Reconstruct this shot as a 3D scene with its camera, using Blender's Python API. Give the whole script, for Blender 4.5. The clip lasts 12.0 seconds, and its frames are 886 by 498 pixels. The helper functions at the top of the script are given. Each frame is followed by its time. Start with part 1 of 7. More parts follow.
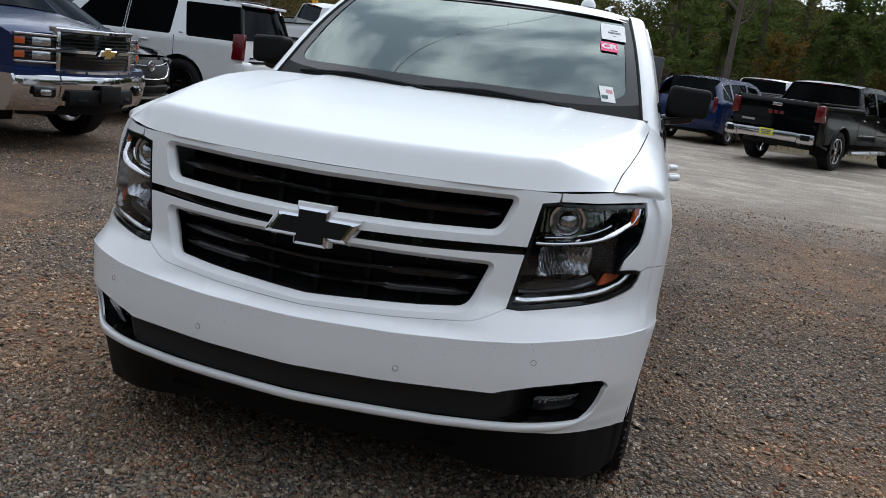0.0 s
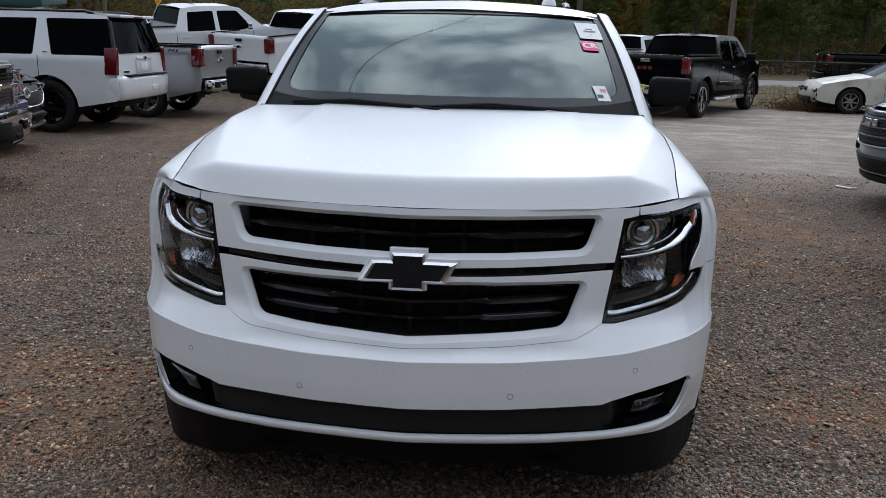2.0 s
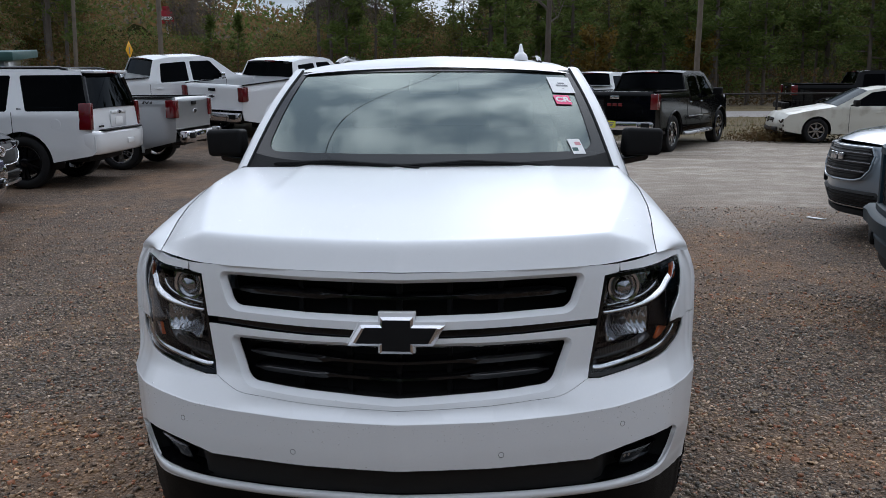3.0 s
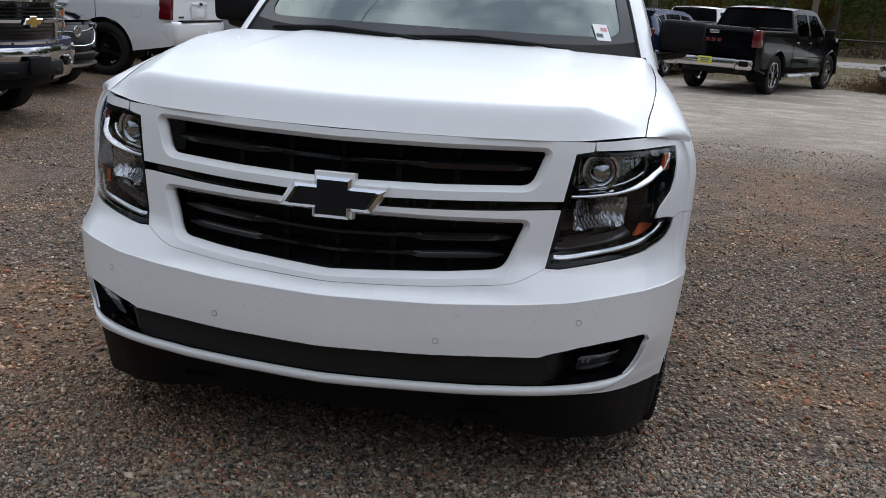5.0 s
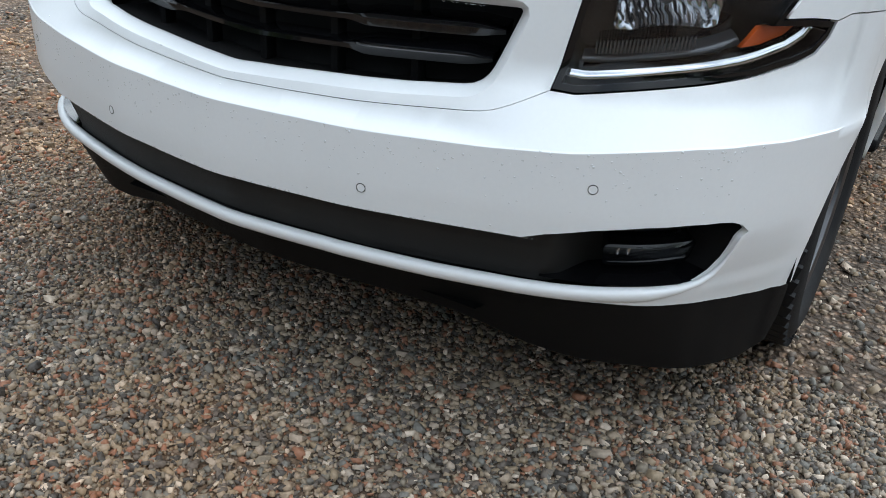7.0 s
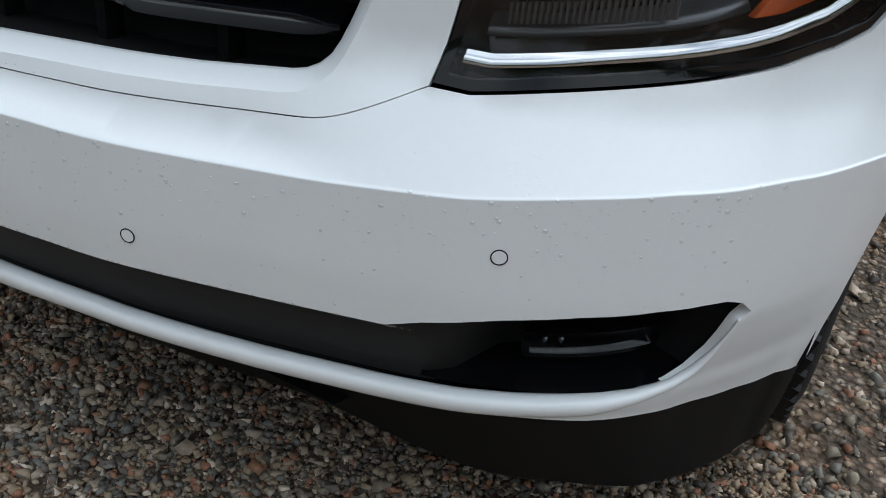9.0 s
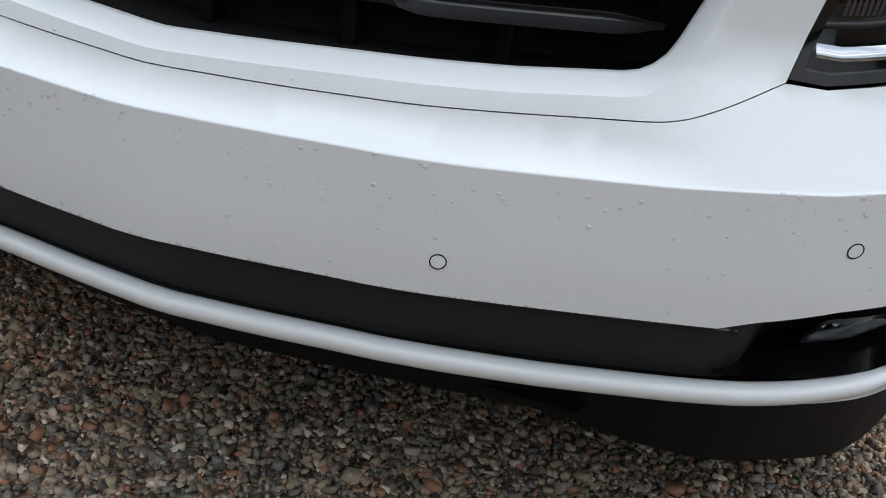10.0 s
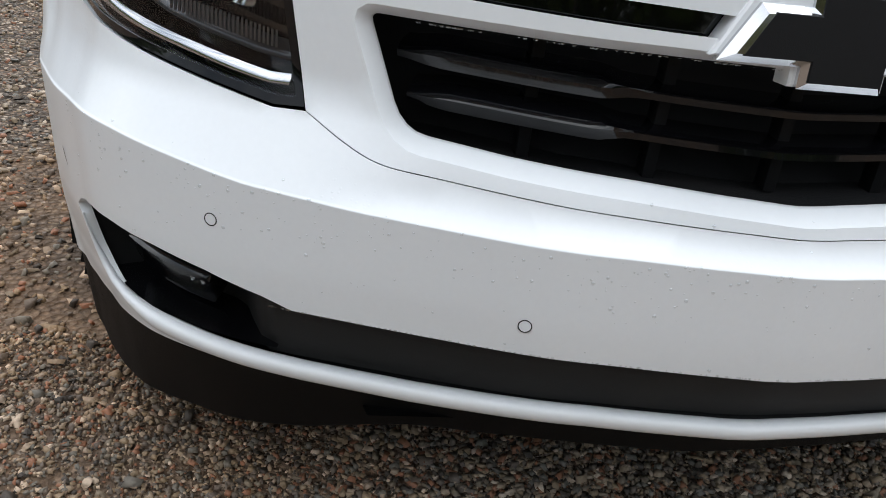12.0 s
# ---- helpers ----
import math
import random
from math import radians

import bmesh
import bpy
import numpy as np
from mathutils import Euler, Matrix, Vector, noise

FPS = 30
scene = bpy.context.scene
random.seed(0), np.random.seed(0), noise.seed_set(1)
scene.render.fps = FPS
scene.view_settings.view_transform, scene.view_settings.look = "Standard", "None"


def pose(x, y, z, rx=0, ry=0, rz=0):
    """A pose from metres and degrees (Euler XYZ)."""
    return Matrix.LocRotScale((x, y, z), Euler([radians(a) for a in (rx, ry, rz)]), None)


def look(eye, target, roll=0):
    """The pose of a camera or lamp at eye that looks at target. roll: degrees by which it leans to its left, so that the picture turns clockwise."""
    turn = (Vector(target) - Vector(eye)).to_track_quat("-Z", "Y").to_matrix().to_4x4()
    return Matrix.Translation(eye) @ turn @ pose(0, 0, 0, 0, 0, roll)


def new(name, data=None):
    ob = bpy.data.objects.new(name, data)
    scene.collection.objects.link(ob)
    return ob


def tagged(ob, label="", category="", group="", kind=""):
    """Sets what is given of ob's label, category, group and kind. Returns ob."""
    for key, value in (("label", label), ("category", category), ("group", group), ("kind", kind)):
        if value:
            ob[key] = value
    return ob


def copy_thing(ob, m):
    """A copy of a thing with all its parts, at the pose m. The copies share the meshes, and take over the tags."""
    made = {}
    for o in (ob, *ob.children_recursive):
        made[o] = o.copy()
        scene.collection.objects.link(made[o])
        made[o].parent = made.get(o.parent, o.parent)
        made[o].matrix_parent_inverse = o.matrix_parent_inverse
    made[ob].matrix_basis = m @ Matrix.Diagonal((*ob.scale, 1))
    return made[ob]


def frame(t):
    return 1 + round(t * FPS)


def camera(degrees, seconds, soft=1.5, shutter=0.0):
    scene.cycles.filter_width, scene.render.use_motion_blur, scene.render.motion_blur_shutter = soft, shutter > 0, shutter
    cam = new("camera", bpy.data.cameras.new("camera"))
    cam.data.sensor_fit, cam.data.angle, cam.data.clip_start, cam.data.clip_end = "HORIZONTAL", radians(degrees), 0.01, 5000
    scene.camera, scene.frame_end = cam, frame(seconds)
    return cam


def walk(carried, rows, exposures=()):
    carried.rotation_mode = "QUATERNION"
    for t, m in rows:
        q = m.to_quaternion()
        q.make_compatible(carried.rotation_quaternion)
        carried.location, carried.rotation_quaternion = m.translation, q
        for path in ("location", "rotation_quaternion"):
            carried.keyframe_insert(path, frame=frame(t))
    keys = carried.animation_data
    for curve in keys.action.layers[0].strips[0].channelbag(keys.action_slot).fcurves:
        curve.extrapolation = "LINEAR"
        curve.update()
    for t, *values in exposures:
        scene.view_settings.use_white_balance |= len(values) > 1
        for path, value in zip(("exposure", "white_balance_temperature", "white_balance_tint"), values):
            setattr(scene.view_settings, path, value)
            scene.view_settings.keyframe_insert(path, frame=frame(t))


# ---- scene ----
# Camera: one lens, hand-carried round the nose of the parked SUV.
cam = camera(54.53, 12.0, soft=0.65)
ROWS = [
    (0, 0.9834, -2.3685, 1.3712, 79.449, -7.528, 14.651),
    (0.5, 0.7346, -2.3408, 1.3795, 79.523, -4.145, 14.384),
    (1, 0.5912, -2.3212, 1.425, 79.555, -0.75, 12.303),
    (1.5, 0.4207, -2.4182, 1.4347, 79.999, -0.852, 7.67),
    (2, 0.3057, -2.5142, 1.498, 78.7, -1.518, 4.751),
    (2.5, 0.2891, -2.5377, 1.5647, 79.161, -1.125, 4.228),
    (2.7, 0.2898, -2.5462, 1.5885, 79.675, -0.368, 3.805),
    (3.5, 0.27, -2.58, 1.57, 83.2, 0.5, 2.2),
    (4.3, 0.4006, -2.4794, 1.438, 82.82, -1.384, 3.3),
    (4.5, 0.5033, -2.3951, 1.3858, 81.339, -2.779, 4.924),
    (5, 0.6822, -2.2631, 1.3567, 76.462, -4.048, 9.76),
    (5.5, 0.748, -1.9709, 1.2853, 68.282, -4.279, 11.961),
    (6, 0.8553, -1.6974, 1.2449, 64.408, -3.435, 15.72),
    (6.5, 1.0913, -1.4609, 1.2133, 64.014, -1.552, 25.746),
    (7, 1.167, -1.1633, 1.1564, 62.868, -3.573, 31.372),
    (7.5, 1.1824, -0.9233, 1.1611, 60.954, -3.706, 34.67),
    (7.7, 1.1935, -0.7967, 1.1545, 60.338, -2.985, 36.608),
    (8.5, 1.12, -0.60, 1.085, 59.7, -4.6, 33.2),
    (9.3, 0.9037, -0.5492, 1.0248, 58.875, -7.045, 24.7),
    (9.5, 0.8217, -0.6127, 1.018, 59.228, -8.226, 20.082),
    (10, 0.5032, -0.7142, 0.9975, 58.737, -6.815, 17.579),
    (10.5, 0.2454, -0.7561, 1.0401, 57.494, -5.788, 13.313),
    (11, -0.0321, -0.841, 1.0443, 61.062, -7.789, 7.429),
    (11.5, -0.289, -0.9337, 1.0976, 62.093, -6.622, 1.073),
    (12, -0.5803, -0.8783, 1.0913, 62.947, -6.309, -5.734),
]
EXPOSURES = [(0.0,-0.13,6050,8),(1.0,-0.15,6000,9),(2.0,-0.33,5900,10),(4.6,-0.32,5900,10),(5.6,0.49,6400,9),(6.6,0.73,6150,6),(7.5,0.4,5780,1),(9.4,0.26,6100,5),(10.0,0.36,6200,7),(10.7,0.48,6280,7),(12.0,0.62,6330,7)]
walk(cam, [(t, pose(x, y, z, rx, ry, rz)) for t, x, y, z, rx, ry, rz in ROWS], EXPOSURES)

# ---------------------------------------------------------------- daylight
world = bpy.data.worlds.new("overcast_sky")
scene.world = world
world.use_nodes = True
wn, wl = world.node_tree.nodes, world.node_tree.links
wn.clear()
w_out = wn.new("ShaderNodeOutputWorld")
w_bg = wn.new("ShaderNodeBackground")
w_bg2 = wn.new("ShaderNodeBackground")
w_mix = wn.new("ShaderNodeMixShader")
w_sky = wn.new("ShaderNodeTexSky")
w_sky.sky_type = "NISHITA"
w_sky.sun_disc = False
w_sky.sun_elevation, w_sky.sun_rotation = radians(37), radians(13)
w_tc = wn.new("ShaderNodeTexCoord")
w_map = wn.new("ShaderNodeMapping")
w_map.inputs["Scale"].default_value = (1.0, 1.0, 2.6)
w_noise = wn.new("ShaderNodeTexNoise")
w_noise.inputs["Scale"].default_value, w_noise.inputs["Detail"].default_value = 3.4, 8.0
w_noise.inputs["Roughness"].default_value = 0.55
w_ramp = wn.new("ShaderNodeValToRGB")
w_ramp.color_ramp.elements[0].position, w_ramp.color_ramp.elements[0].color = 0.38, (0.34, 0.38, 0.44, 1)
w_ramp.color_ramp.elements[1].position, w_ramp.color_ramp.elements[1].color = 0.62, (1.08, 1.08, 1.09, 1)
wl.new(w_tc.outputs["Generated"], w_map.inputs["Vector"])
wl.new(w_map.outputs["Vector"], w_noise.inputs["Vector"])
wl.new(w_noise.outputs["Fac"], w_ramp.inputs["Fac"])
wl.new(w_sky.outputs["Color"], w_bg.inputs["Color"])
# an overcast dome is brighter overhead than at the horizon
w_sep = wn.new("ShaderNodeSeparateXYZ")
w_grad = wn.new("ShaderNodeMapRange")
w_grad.inputs["From Min"].default_value, w_grad.inputs["From Max"].default_value = -0.05, 0.9
w_grad.inputs["To Min"].default_value, w_grad.inputs["To Max"].default_value = 0.56, 1.95
w_scale = wn.new("ShaderNodeVectorMath")
w_scale.operation = "SCALE"
wl.new(w_tc.outputs["Generated"], w_sep.inputs[0])
wl.new(w_sep.outputs["Z"], w_grad.inputs["Value"])
wl.new(w_ramp.outputs["Color"], w_scale.inputs[0])
# and brighter on the side where the sun stands behind the cloud
w_dot = wn.new("ShaderNodeVectorMath")
w_dot.operation = "DOT_PRODUCT"
w_dot.inputs[1].default_value = (0.16, 0.78, 0.60)
w_side = wn.new("ShaderNodeMapRange")
w_side.inputs["From Min"].default_value, w_side.inputs["From Max"].default_value = -0.7, 1.0
w_side.inputs["To Min"].default_value, w_side.inputs["To Max"].default_value = 0.40, 2.0
w_mul = wn.new("ShaderNodeMath")
w_mul.operation = "MULTIPLY"
wl.new(w_tc.outputs["Generated"], w_dot.inputs[0])
wl.new(w_dot.outputs["Value"], w_side.inputs["Value"])
wl.new(w_side.outputs[0], w_mul.inputs[0])
wl.new(w_grad.outputs[0], w_mul.inputs[1])
wl.new(w_mul.outputs[0], w_scale.inputs["Scale"])
wl.new(w_scale.outputs[0], w_bg2.inputs["Color"])
w_bg.inputs["Strength"].default_value = 0.10
w_bg2.inputs["Strength"].default_value = 0.86
w_mix.inputs["Fac"].default_value = 0.85
wl.new(w_bg.outputs[0], w_mix.inputs[1])
wl.new(w_bg2.outputs[0], w_mix.inputs[2])
wl.new(w_mix.outputs[0], w_out.inputs["Surface"])
sun_data = bpy.data.lights.new("sun", "SUN")
sun_data.energy, sun_data.angle, sun_data.color = 0.5, radians(24), (1.0, 0.97, 0.93)
sun = new("sun", sun_data)
sun.matrix_world = look((12, 52, 40), (0, 0, 0))

# ---------------------------------------------------------------- materials
MATS = {}


def node_mat(name):
    m = bpy.data.materials.new(name)
    m.use_nodes = True
    MATS[name] = m
    return m, m.node_tree.nodes, m.node_tree.links, m.node_tree.nodes["Principled BSDF"]


def grain_mat(name, color, rough=0.5, metal=0.0, coat=0.0, vary=0.12, scale=30.0, bump=0.0, bump_scale=200.0, dirt=None, dirt_amount=0.3, dirt_scale=3.0, spec=0.5):
    """A painted, moulded or cast surface: base colour varied at two scales, fine relief, stains."""
    m, n, l, b = node_mat(name)
    tc = n.new("ShaderNodeTexCoord")
    fine, broad = n.new("ShaderNodeTexNoise"), n.new("ShaderNodeTexNoise")
    fine.inputs["Scale"].default_value, fine.inputs["Detail"].default_value = scale, 4
    broad.inputs["Scale"].default_value, broad.inputs["Detail"].default_value = dirt_scale, 6
    l.new(tc.outputs["Object"], fine.inputs["Vector"])
    l.new(tc.outputs["Object"], broad.inputs["Vector"])
    ramp = n.new("ShaderNodeMapRange")
    ramp.inputs["To Min"].default_value, ramp.inputs["To Max"].default_value = 1 - vary, 1 + vary
    l.new(fine.outputs["Fac"], ramp.inputs["Value"])
    mul = n.new("ShaderNodeVectorMath")
    mul.operation = "SCALE"
    mul.inputs[0].default_value = color
    l.new(ramp.outputs[0], mul.inputs["Scale"])
    mix = n.new("ShaderNodeMixRGB")
    mix.inputs["Color2"].default_value = (*(dirt or color), 1)
    mask = n.new("ShaderNodeMapRange")
    mask.inputs["From Min"].default_value, mask.inputs["From Max"].default_value = 0.48, 0.75
    mask.inputs["To Max"].default_value = dirt_amount if dirt else 0.0
    l.new(broad.outputs["Fac"], mask.inputs["Value"])
    l.new(mask.outputs[0], mix.inputs["Fac"])
    l.new(mul.outputs[0], mix.inputs["Color1"])
    l.new(mix.outputs[0], b.inputs["Base Color"])
    rr = n.new("ShaderNodeMapRange")
    rr.inputs["To Min"].default_value, rr.inputs["To Max"].default_value = max(0.02, rough - 0.06), min(1, rough + 0.06)
    l.new(broad.outputs["Fac"], rr.inputs["Value"])
    l.new(rr.outputs[0], b.inputs["Roughness"])
    b.inputs["Metallic"].default_value = metal
    b.inputs["Coat Weight"].default_value = coat
    b.inputs["Coat Roughness"].default_value = 0.03
    b.inputs["Specular IOR Level"].default_value = spec
    if bump:
        tex = n.new("ShaderNodeTexNoise")
        tex.inputs["Scale"].default_value = bump_scale
        l.new(tc.outputs["Object"], tex.inputs["Vector"])
        bp = n.new("ShaderNodeBump")
        bp.inputs["Strength"].default_value, bp.inputs["Distance"].default_value = bump, 0.002
        l.new(tex.outputs["Fac"], bp.inputs["Height"])
        l.new(bp.outputs[0], b.inputs["Normal"])
    return m


def wet_paint(name, color, rough=0.3, coat=1.0, drops=True):
    """Car paint under clear coat, with fine beads of rain."""
    m = grain_mat(name, color, rough, 0, coat, 0.02, 120, dirt=tuple(c * 0.86 for c in color), dirt_amount=0.25, dirt_scale=2.2)
    if drops:
        n, l, b = m.node_tree.nodes, m.node_tree.links, m.node_tree.nodes["Principled BSDF"]
        tc = n.new("ShaderNodeTexCoord")
        cells = n.new("ShaderNodeTexVoronoi")
        cells.inputs["Scale"].default_value, cells.inputs["Randomness"].default_value = 140, 1.0
        l.new(tc.outputs["Object"], cells.inputs["Vector"])
        dome = n.new("ShaderNodeMapRange")
        dome.inputs["From Min"].default_value, dome.inputs["From Max"].default_value = 0.05, 0.28
        dome.inputs["To Min"].default_value, dome.inputs["To Max"].default_value = 1, 0
        l.new(cells.outputs["Distance"], dome.inputs["Value"])
        patch = n.new("ShaderNodeTexNoise")
        patch.inputs["Scale"].default_value, patch.inputs["Detail"].default_value = 9, 5
        l.new(tc.outputs["Object"], patch.inputs["Vector"])
        keep = n.new("ShaderNodeMapRange")
        keep.inputs["From Min"].default_value, keep.inputs["From Max"].default_value = 0.56, 0.68
        l.new(patch.outputs["Fac"], keep.inputs["Value"])
        mul = n.new("ShaderNodeMath")
        mul.operation = "MULTIPLY"
        l.new(dome.outputs[0], mul.inputs[0])
        l.new(keep.outputs[0], mul.inputs[1])
        bp = n.new("ShaderNodeBump")
        bp.inputs["Strength"].default_value, bp.inputs["Distance"].default_value = 0.14, 0.0012
        l.new(mul.outputs[0], bp.inputs["Height"])
        l.new(bp.outputs[0], b.inputs["Normal"])
        l.new(bp.outputs[0], b.inputs["Coat Normal"])
    return m


def glass_mat(name, tint, rough=0.0, ior=0.05, sheen=(1, 1, 1)):
    """A clear or tinted pane: what lies behind shows through the tint, gloss rising towards grazing angles. ior: the gloss seen straight on."""
    m, n, l, b = node_mat(name)
    out = n["Material Output"]
    n.remove(b)
    clear, gloss, mix, lw = n.new("ShaderNodeBsdfTransparent"), n.new("ShaderNodeBsdfGlossy"), n.new("ShaderNodeMixShader"), n.new("ShaderNodeLayerWeight")
    clear.inputs["Color"].default_value = (*tint, 1)
    gloss.inputs["Roughness"].default_value = rough
    gloss.inputs["Color"].default_value = (*sheen, 1)
    steep, share = n.new("ShaderNodeMath"), n.new("ShaderNodeMapRange")
    steep.operation = "POWER"
    steep.inputs[1].default_value = 4.6
    lw.inputs["Blend"].default_value = 0.5
    share.inputs["To Min"].default_value, share.inputs["To Max"].default_value = ior, 1.0
    l.new(lw.outputs["Facing"], steep.inputs[0])
    l.new(steep.outputs[0], share.inputs["Value"])
    l.new(share.outputs[0], mix.inputs["Fac"])
    l.new(clear.outputs[0], mix.inputs[1])
    l.new(gloss.outputs[0], mix.inputs[2])
    l.new(mix.outputs[0], out.inputs["Surface"])
    return m


def pebble_mat(name):
    """Washed creek gravel: each stone its own tone, from tan and rust to blue grey."""
    m, n, l, b = node_mat(name)
    geo = n.new("ShaderNodeNewGeometry")
    ramp = n.new("ShaderNodeValToRGB")
    cr = ramp.color_ramp
    cr.elements[0].position, cr.elements[0].color = 0.0, (0.05, 0.044, 0.038, 1)
    cr.elements[1].position, cr.elements[1].color = 0.95, (0.48, 0.42, 0.35, 1)
    for p, c in ((0.10, (0.11, 0.094, 0.08)), (0.24, (0.225, 0.18, 0.122)), (0.40, (0.165, 0.145, 0.112)), (0.52, (0.23, 0.115, 0.068)), (0.64, (0.27, 0.222, 0.165)), (0.74, (0.135, 0.134, 0.122)), (0.86, (0.30, 0.255, 0.205))):
        e = cr.elements.new(p)
        e.color = (*c, 1)
    cr.interpolation = "CONSTANT"
    l.new(geo.outputs["Random Per Island"], ramp.inputs["Fac"])
    tc = n.new("ShaderNodeTexCoord")
    tex = n.new("ShaderNodeTexNoise")
    tex.inputs["Scale"].default_value, tex.inputs["Detail"].default_value = 150, 5
    l.new(tc.outputs["Object"], tex.inputs["Vector"])
    mr = n.new("ShaderNodeMapRange")
    mr.inputs["To Min"].default_value, mr.inputs["To Max"].default_value = 0.70, 1.24
    l.new(tex.outputs["Fac"], mr.inputs["Value"])
    sc = n.new("ShaderNodeVectorMath")
    sc.operation = "SCALE"
    l.new(ramp.outputs["Color"], sc.inputs[0])
    l.new(mr.outputs[0], sc.inputs["Scale"])
    broad = n.new("ShaderNodeTexNoise")
    broad.inputs["Scale"].default_value, broad.inputs["Detail"].default_value, broad.inputs["Roughness"].default_value = 0.55, 7, 0.65
    l.new(tc.outputs["Object"], broad.inputs["Vector"])
    where = n.new("ShaderNodeMapRange")
    where.inputs["From Min"].default_value, where.inputs["From Max"].default_value = 0.47, 0.62
    where.inputs["To Min"].default_value, where.inputs["To Max"].default_value = 0.25, 1.0
    l.new(broad.outputs["Fac"], where.inputs["Value"])
    # washed grey stone lies at the front of the yard, rusty dirt-stained stone further back
    sep = n.new("ShaderNodeSeparateXYZ")
    l.new(tc.outputs["Object"], sep.inputs[0])
    back = n.new("ShaderNodeMapRange")
    back.inputs["From Min"].default_value, back.inputs["From Max"].default_value = -0.4, 1.6
    back.inputs["To Min"].default_value = 0.45
    l.new(sep.outputs["Y"], back.inputs["Value"])
    fade = n.new("ShaderNodeMath")
    fade.operation = "MULTIPLY"
    l.new(where.outputs[0], fade.inputs[0])
    l.new(back.outputs[0], fade.inputs[1])
    stain = n.new("ShaderNodeMixRGB")
    stain.blend_type = "MULTIPLY"
    stain.inputs["Color2"].default_value = (1.68, 1.20, 0.80, 1)
    l.new(fade.outputs[0], stain.inputs["Fac"])
    l.new(sc.outputs[0], stain.inputs["Color1"])
    l.new(stain.outputs[0], b.inputs["Base Color"])
    b.inputs["Roughness"].default_value = 0.6
    bp = n.new("ShaderNodeBump")
    bp.inputs["Strength"].default_value, bp.inputs["Distance"].default_value = 0.4, 0.003
    l.new(tex.outputs["Fac"], bp.inputs["Height"])
    l.new(bp.outputs[0], b.inputs["Normal"])
    return m


def ground_mat(name):
    """The yard: pebbles over reddish dirt near, a pale worn lane behind, grass by the fence."""
    m, n, l, b = node_mat(name)
    tc = n.new("ShaderNodeTexCoord")
    pos = tc.outputs["Object"]
    sep = n.new("ShaderNodeSeparateXYZ")
    l.new(pos, sep.inputs[0])

    def noise_tex(scale, detail=6, rough=0.6):
        t = n.new("ShaderNodeTexNoise")
        t.inputs["Scale"].default_value, t.inputs["Detail"].default_value, t.inputs["Roughness"].default_value = scale, detail, rough
        l.new(pos, t.inputs["Vector"])
        return t.outputs["Fac"]

    def span(v, a, c, lo=0.0, hi=1.0):
        r = n.new("ShaderNodeMapRange")
        r.inputs["From Min"].default_value, r.inputs["From Max"].default_value = a, c
        r.inputs["To Min"].default_value, r.inputs["To Max"].default_value = lo, hi
        l.new(v, r.inputs["Value"])
        return r.outputs[0]

    def mixc(f, a, c):
        x = n.new("ShaderNodeMixRGB")
        l.new(f, x.inputs["Fac"])
        for v, s in ((a, "Color1"), (c, "Color2")):
            if isinstance(v, tuple):
                x.inputs[s].default_value = (*v, 1)
            else:
                l.new(v, x.inputs[s])
        return x.outputs[0]

    def arith(op, a, c):
        x = n.new("ShaderNodeMath")
        x.operation = op
        for v, i in ((a, 0), (c, 1)):
            if isinstance(v, float):
                x.inputs[i].default_value = v
            else:
                l.new(v, x.inputs[i])
        return x.outputs[0]

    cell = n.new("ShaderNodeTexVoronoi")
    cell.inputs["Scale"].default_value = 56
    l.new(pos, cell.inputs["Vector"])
    sepc = n.new("ShaderNodeSeparateColor")
    l.new(cell.outputs["Color"], sepc.inputs[0])
    tone = n.new("ShaderNodeValToRGB")
    cr = tone.color_ramp
    cr.elements[0].color, cr.elements[1].color = (0.07, 0.055, 0.043, 1), (0.52, 0.42, 0.33, 1)
    for p, c in ((0.25, (0.16, 0.118, 0.085)), (0.5, (0.235, 0.166, 0.112)), (0.75, (0.27, 0.165, 0.105))):
        e = cr.elements.new(p)
        e.color = (*c, 1)
    l.new(sepc.outputs[0], tone.inputs["Fac"])
    dirt = mixc(noise_tex(0.9), (0.085, 0.054, 0.035), (0.125, 0.082, 0.054))
    gravel = mixc(span(noise_tex(1.3, 8, 0.7), 0.42, 0.62, 0.0, 0.2), tone.outputs["Color"], dirt)
    # cell edges darkened in the colour: crevice dirt plus the shade between stones
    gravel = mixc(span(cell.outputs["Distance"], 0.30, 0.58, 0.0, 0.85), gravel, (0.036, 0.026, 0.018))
    rust = mixc(span(noise_tex(0.55, 7, 0.65), 0.47, 0.62, 0.08, 0.6), gravel, (0.25, 0.14, 0.07))
    mottle = span(noise_tex(5.5, 9, 0.78), 0.36, 0.64, 0.56, 1.28)
    shade = n.new("ShaderNodeVectorMath")
    shade.operation = "SCALE"
    l.new(rust, shade.inputs[0])
    l.new(mottle, shade.inputs["Scale"])
    rust = shade.outputs[0]
    lane_edge = arith("ADD", sep.outputs["Y"], arith("MULTIPLY", noise_tex(0.5, 6, 0.7), 3.0))
    lane = arith("MULTIPLY", span(lane_edge, 9.0, 12.5), span(sep.outputs["X"], -3.0, 1.0))
    streak = n.new("ShaderNodeTexNoise")
    streak.inputs["Scale"].default_value, streak.inputs["Detail"].default_value, streak.inputs["Roughness"].default_value = 1.1, 12, 0.72
    smap = n.new("ShaderNodeMapping")
    smap.inputs["Scale"].default_value = (0.45, 1.35, 1)
    l.new(pos, smap.inputs["Vector"])
    l.new(smap.outputs[0], streak.inputs["Vector"])
    pebbly = mixc(span(cell.outputs["Distance"], 0.0, 0.6, 0.35, 0.6), tone.outputs["Color"], (0.31, 0.27, 0.225))
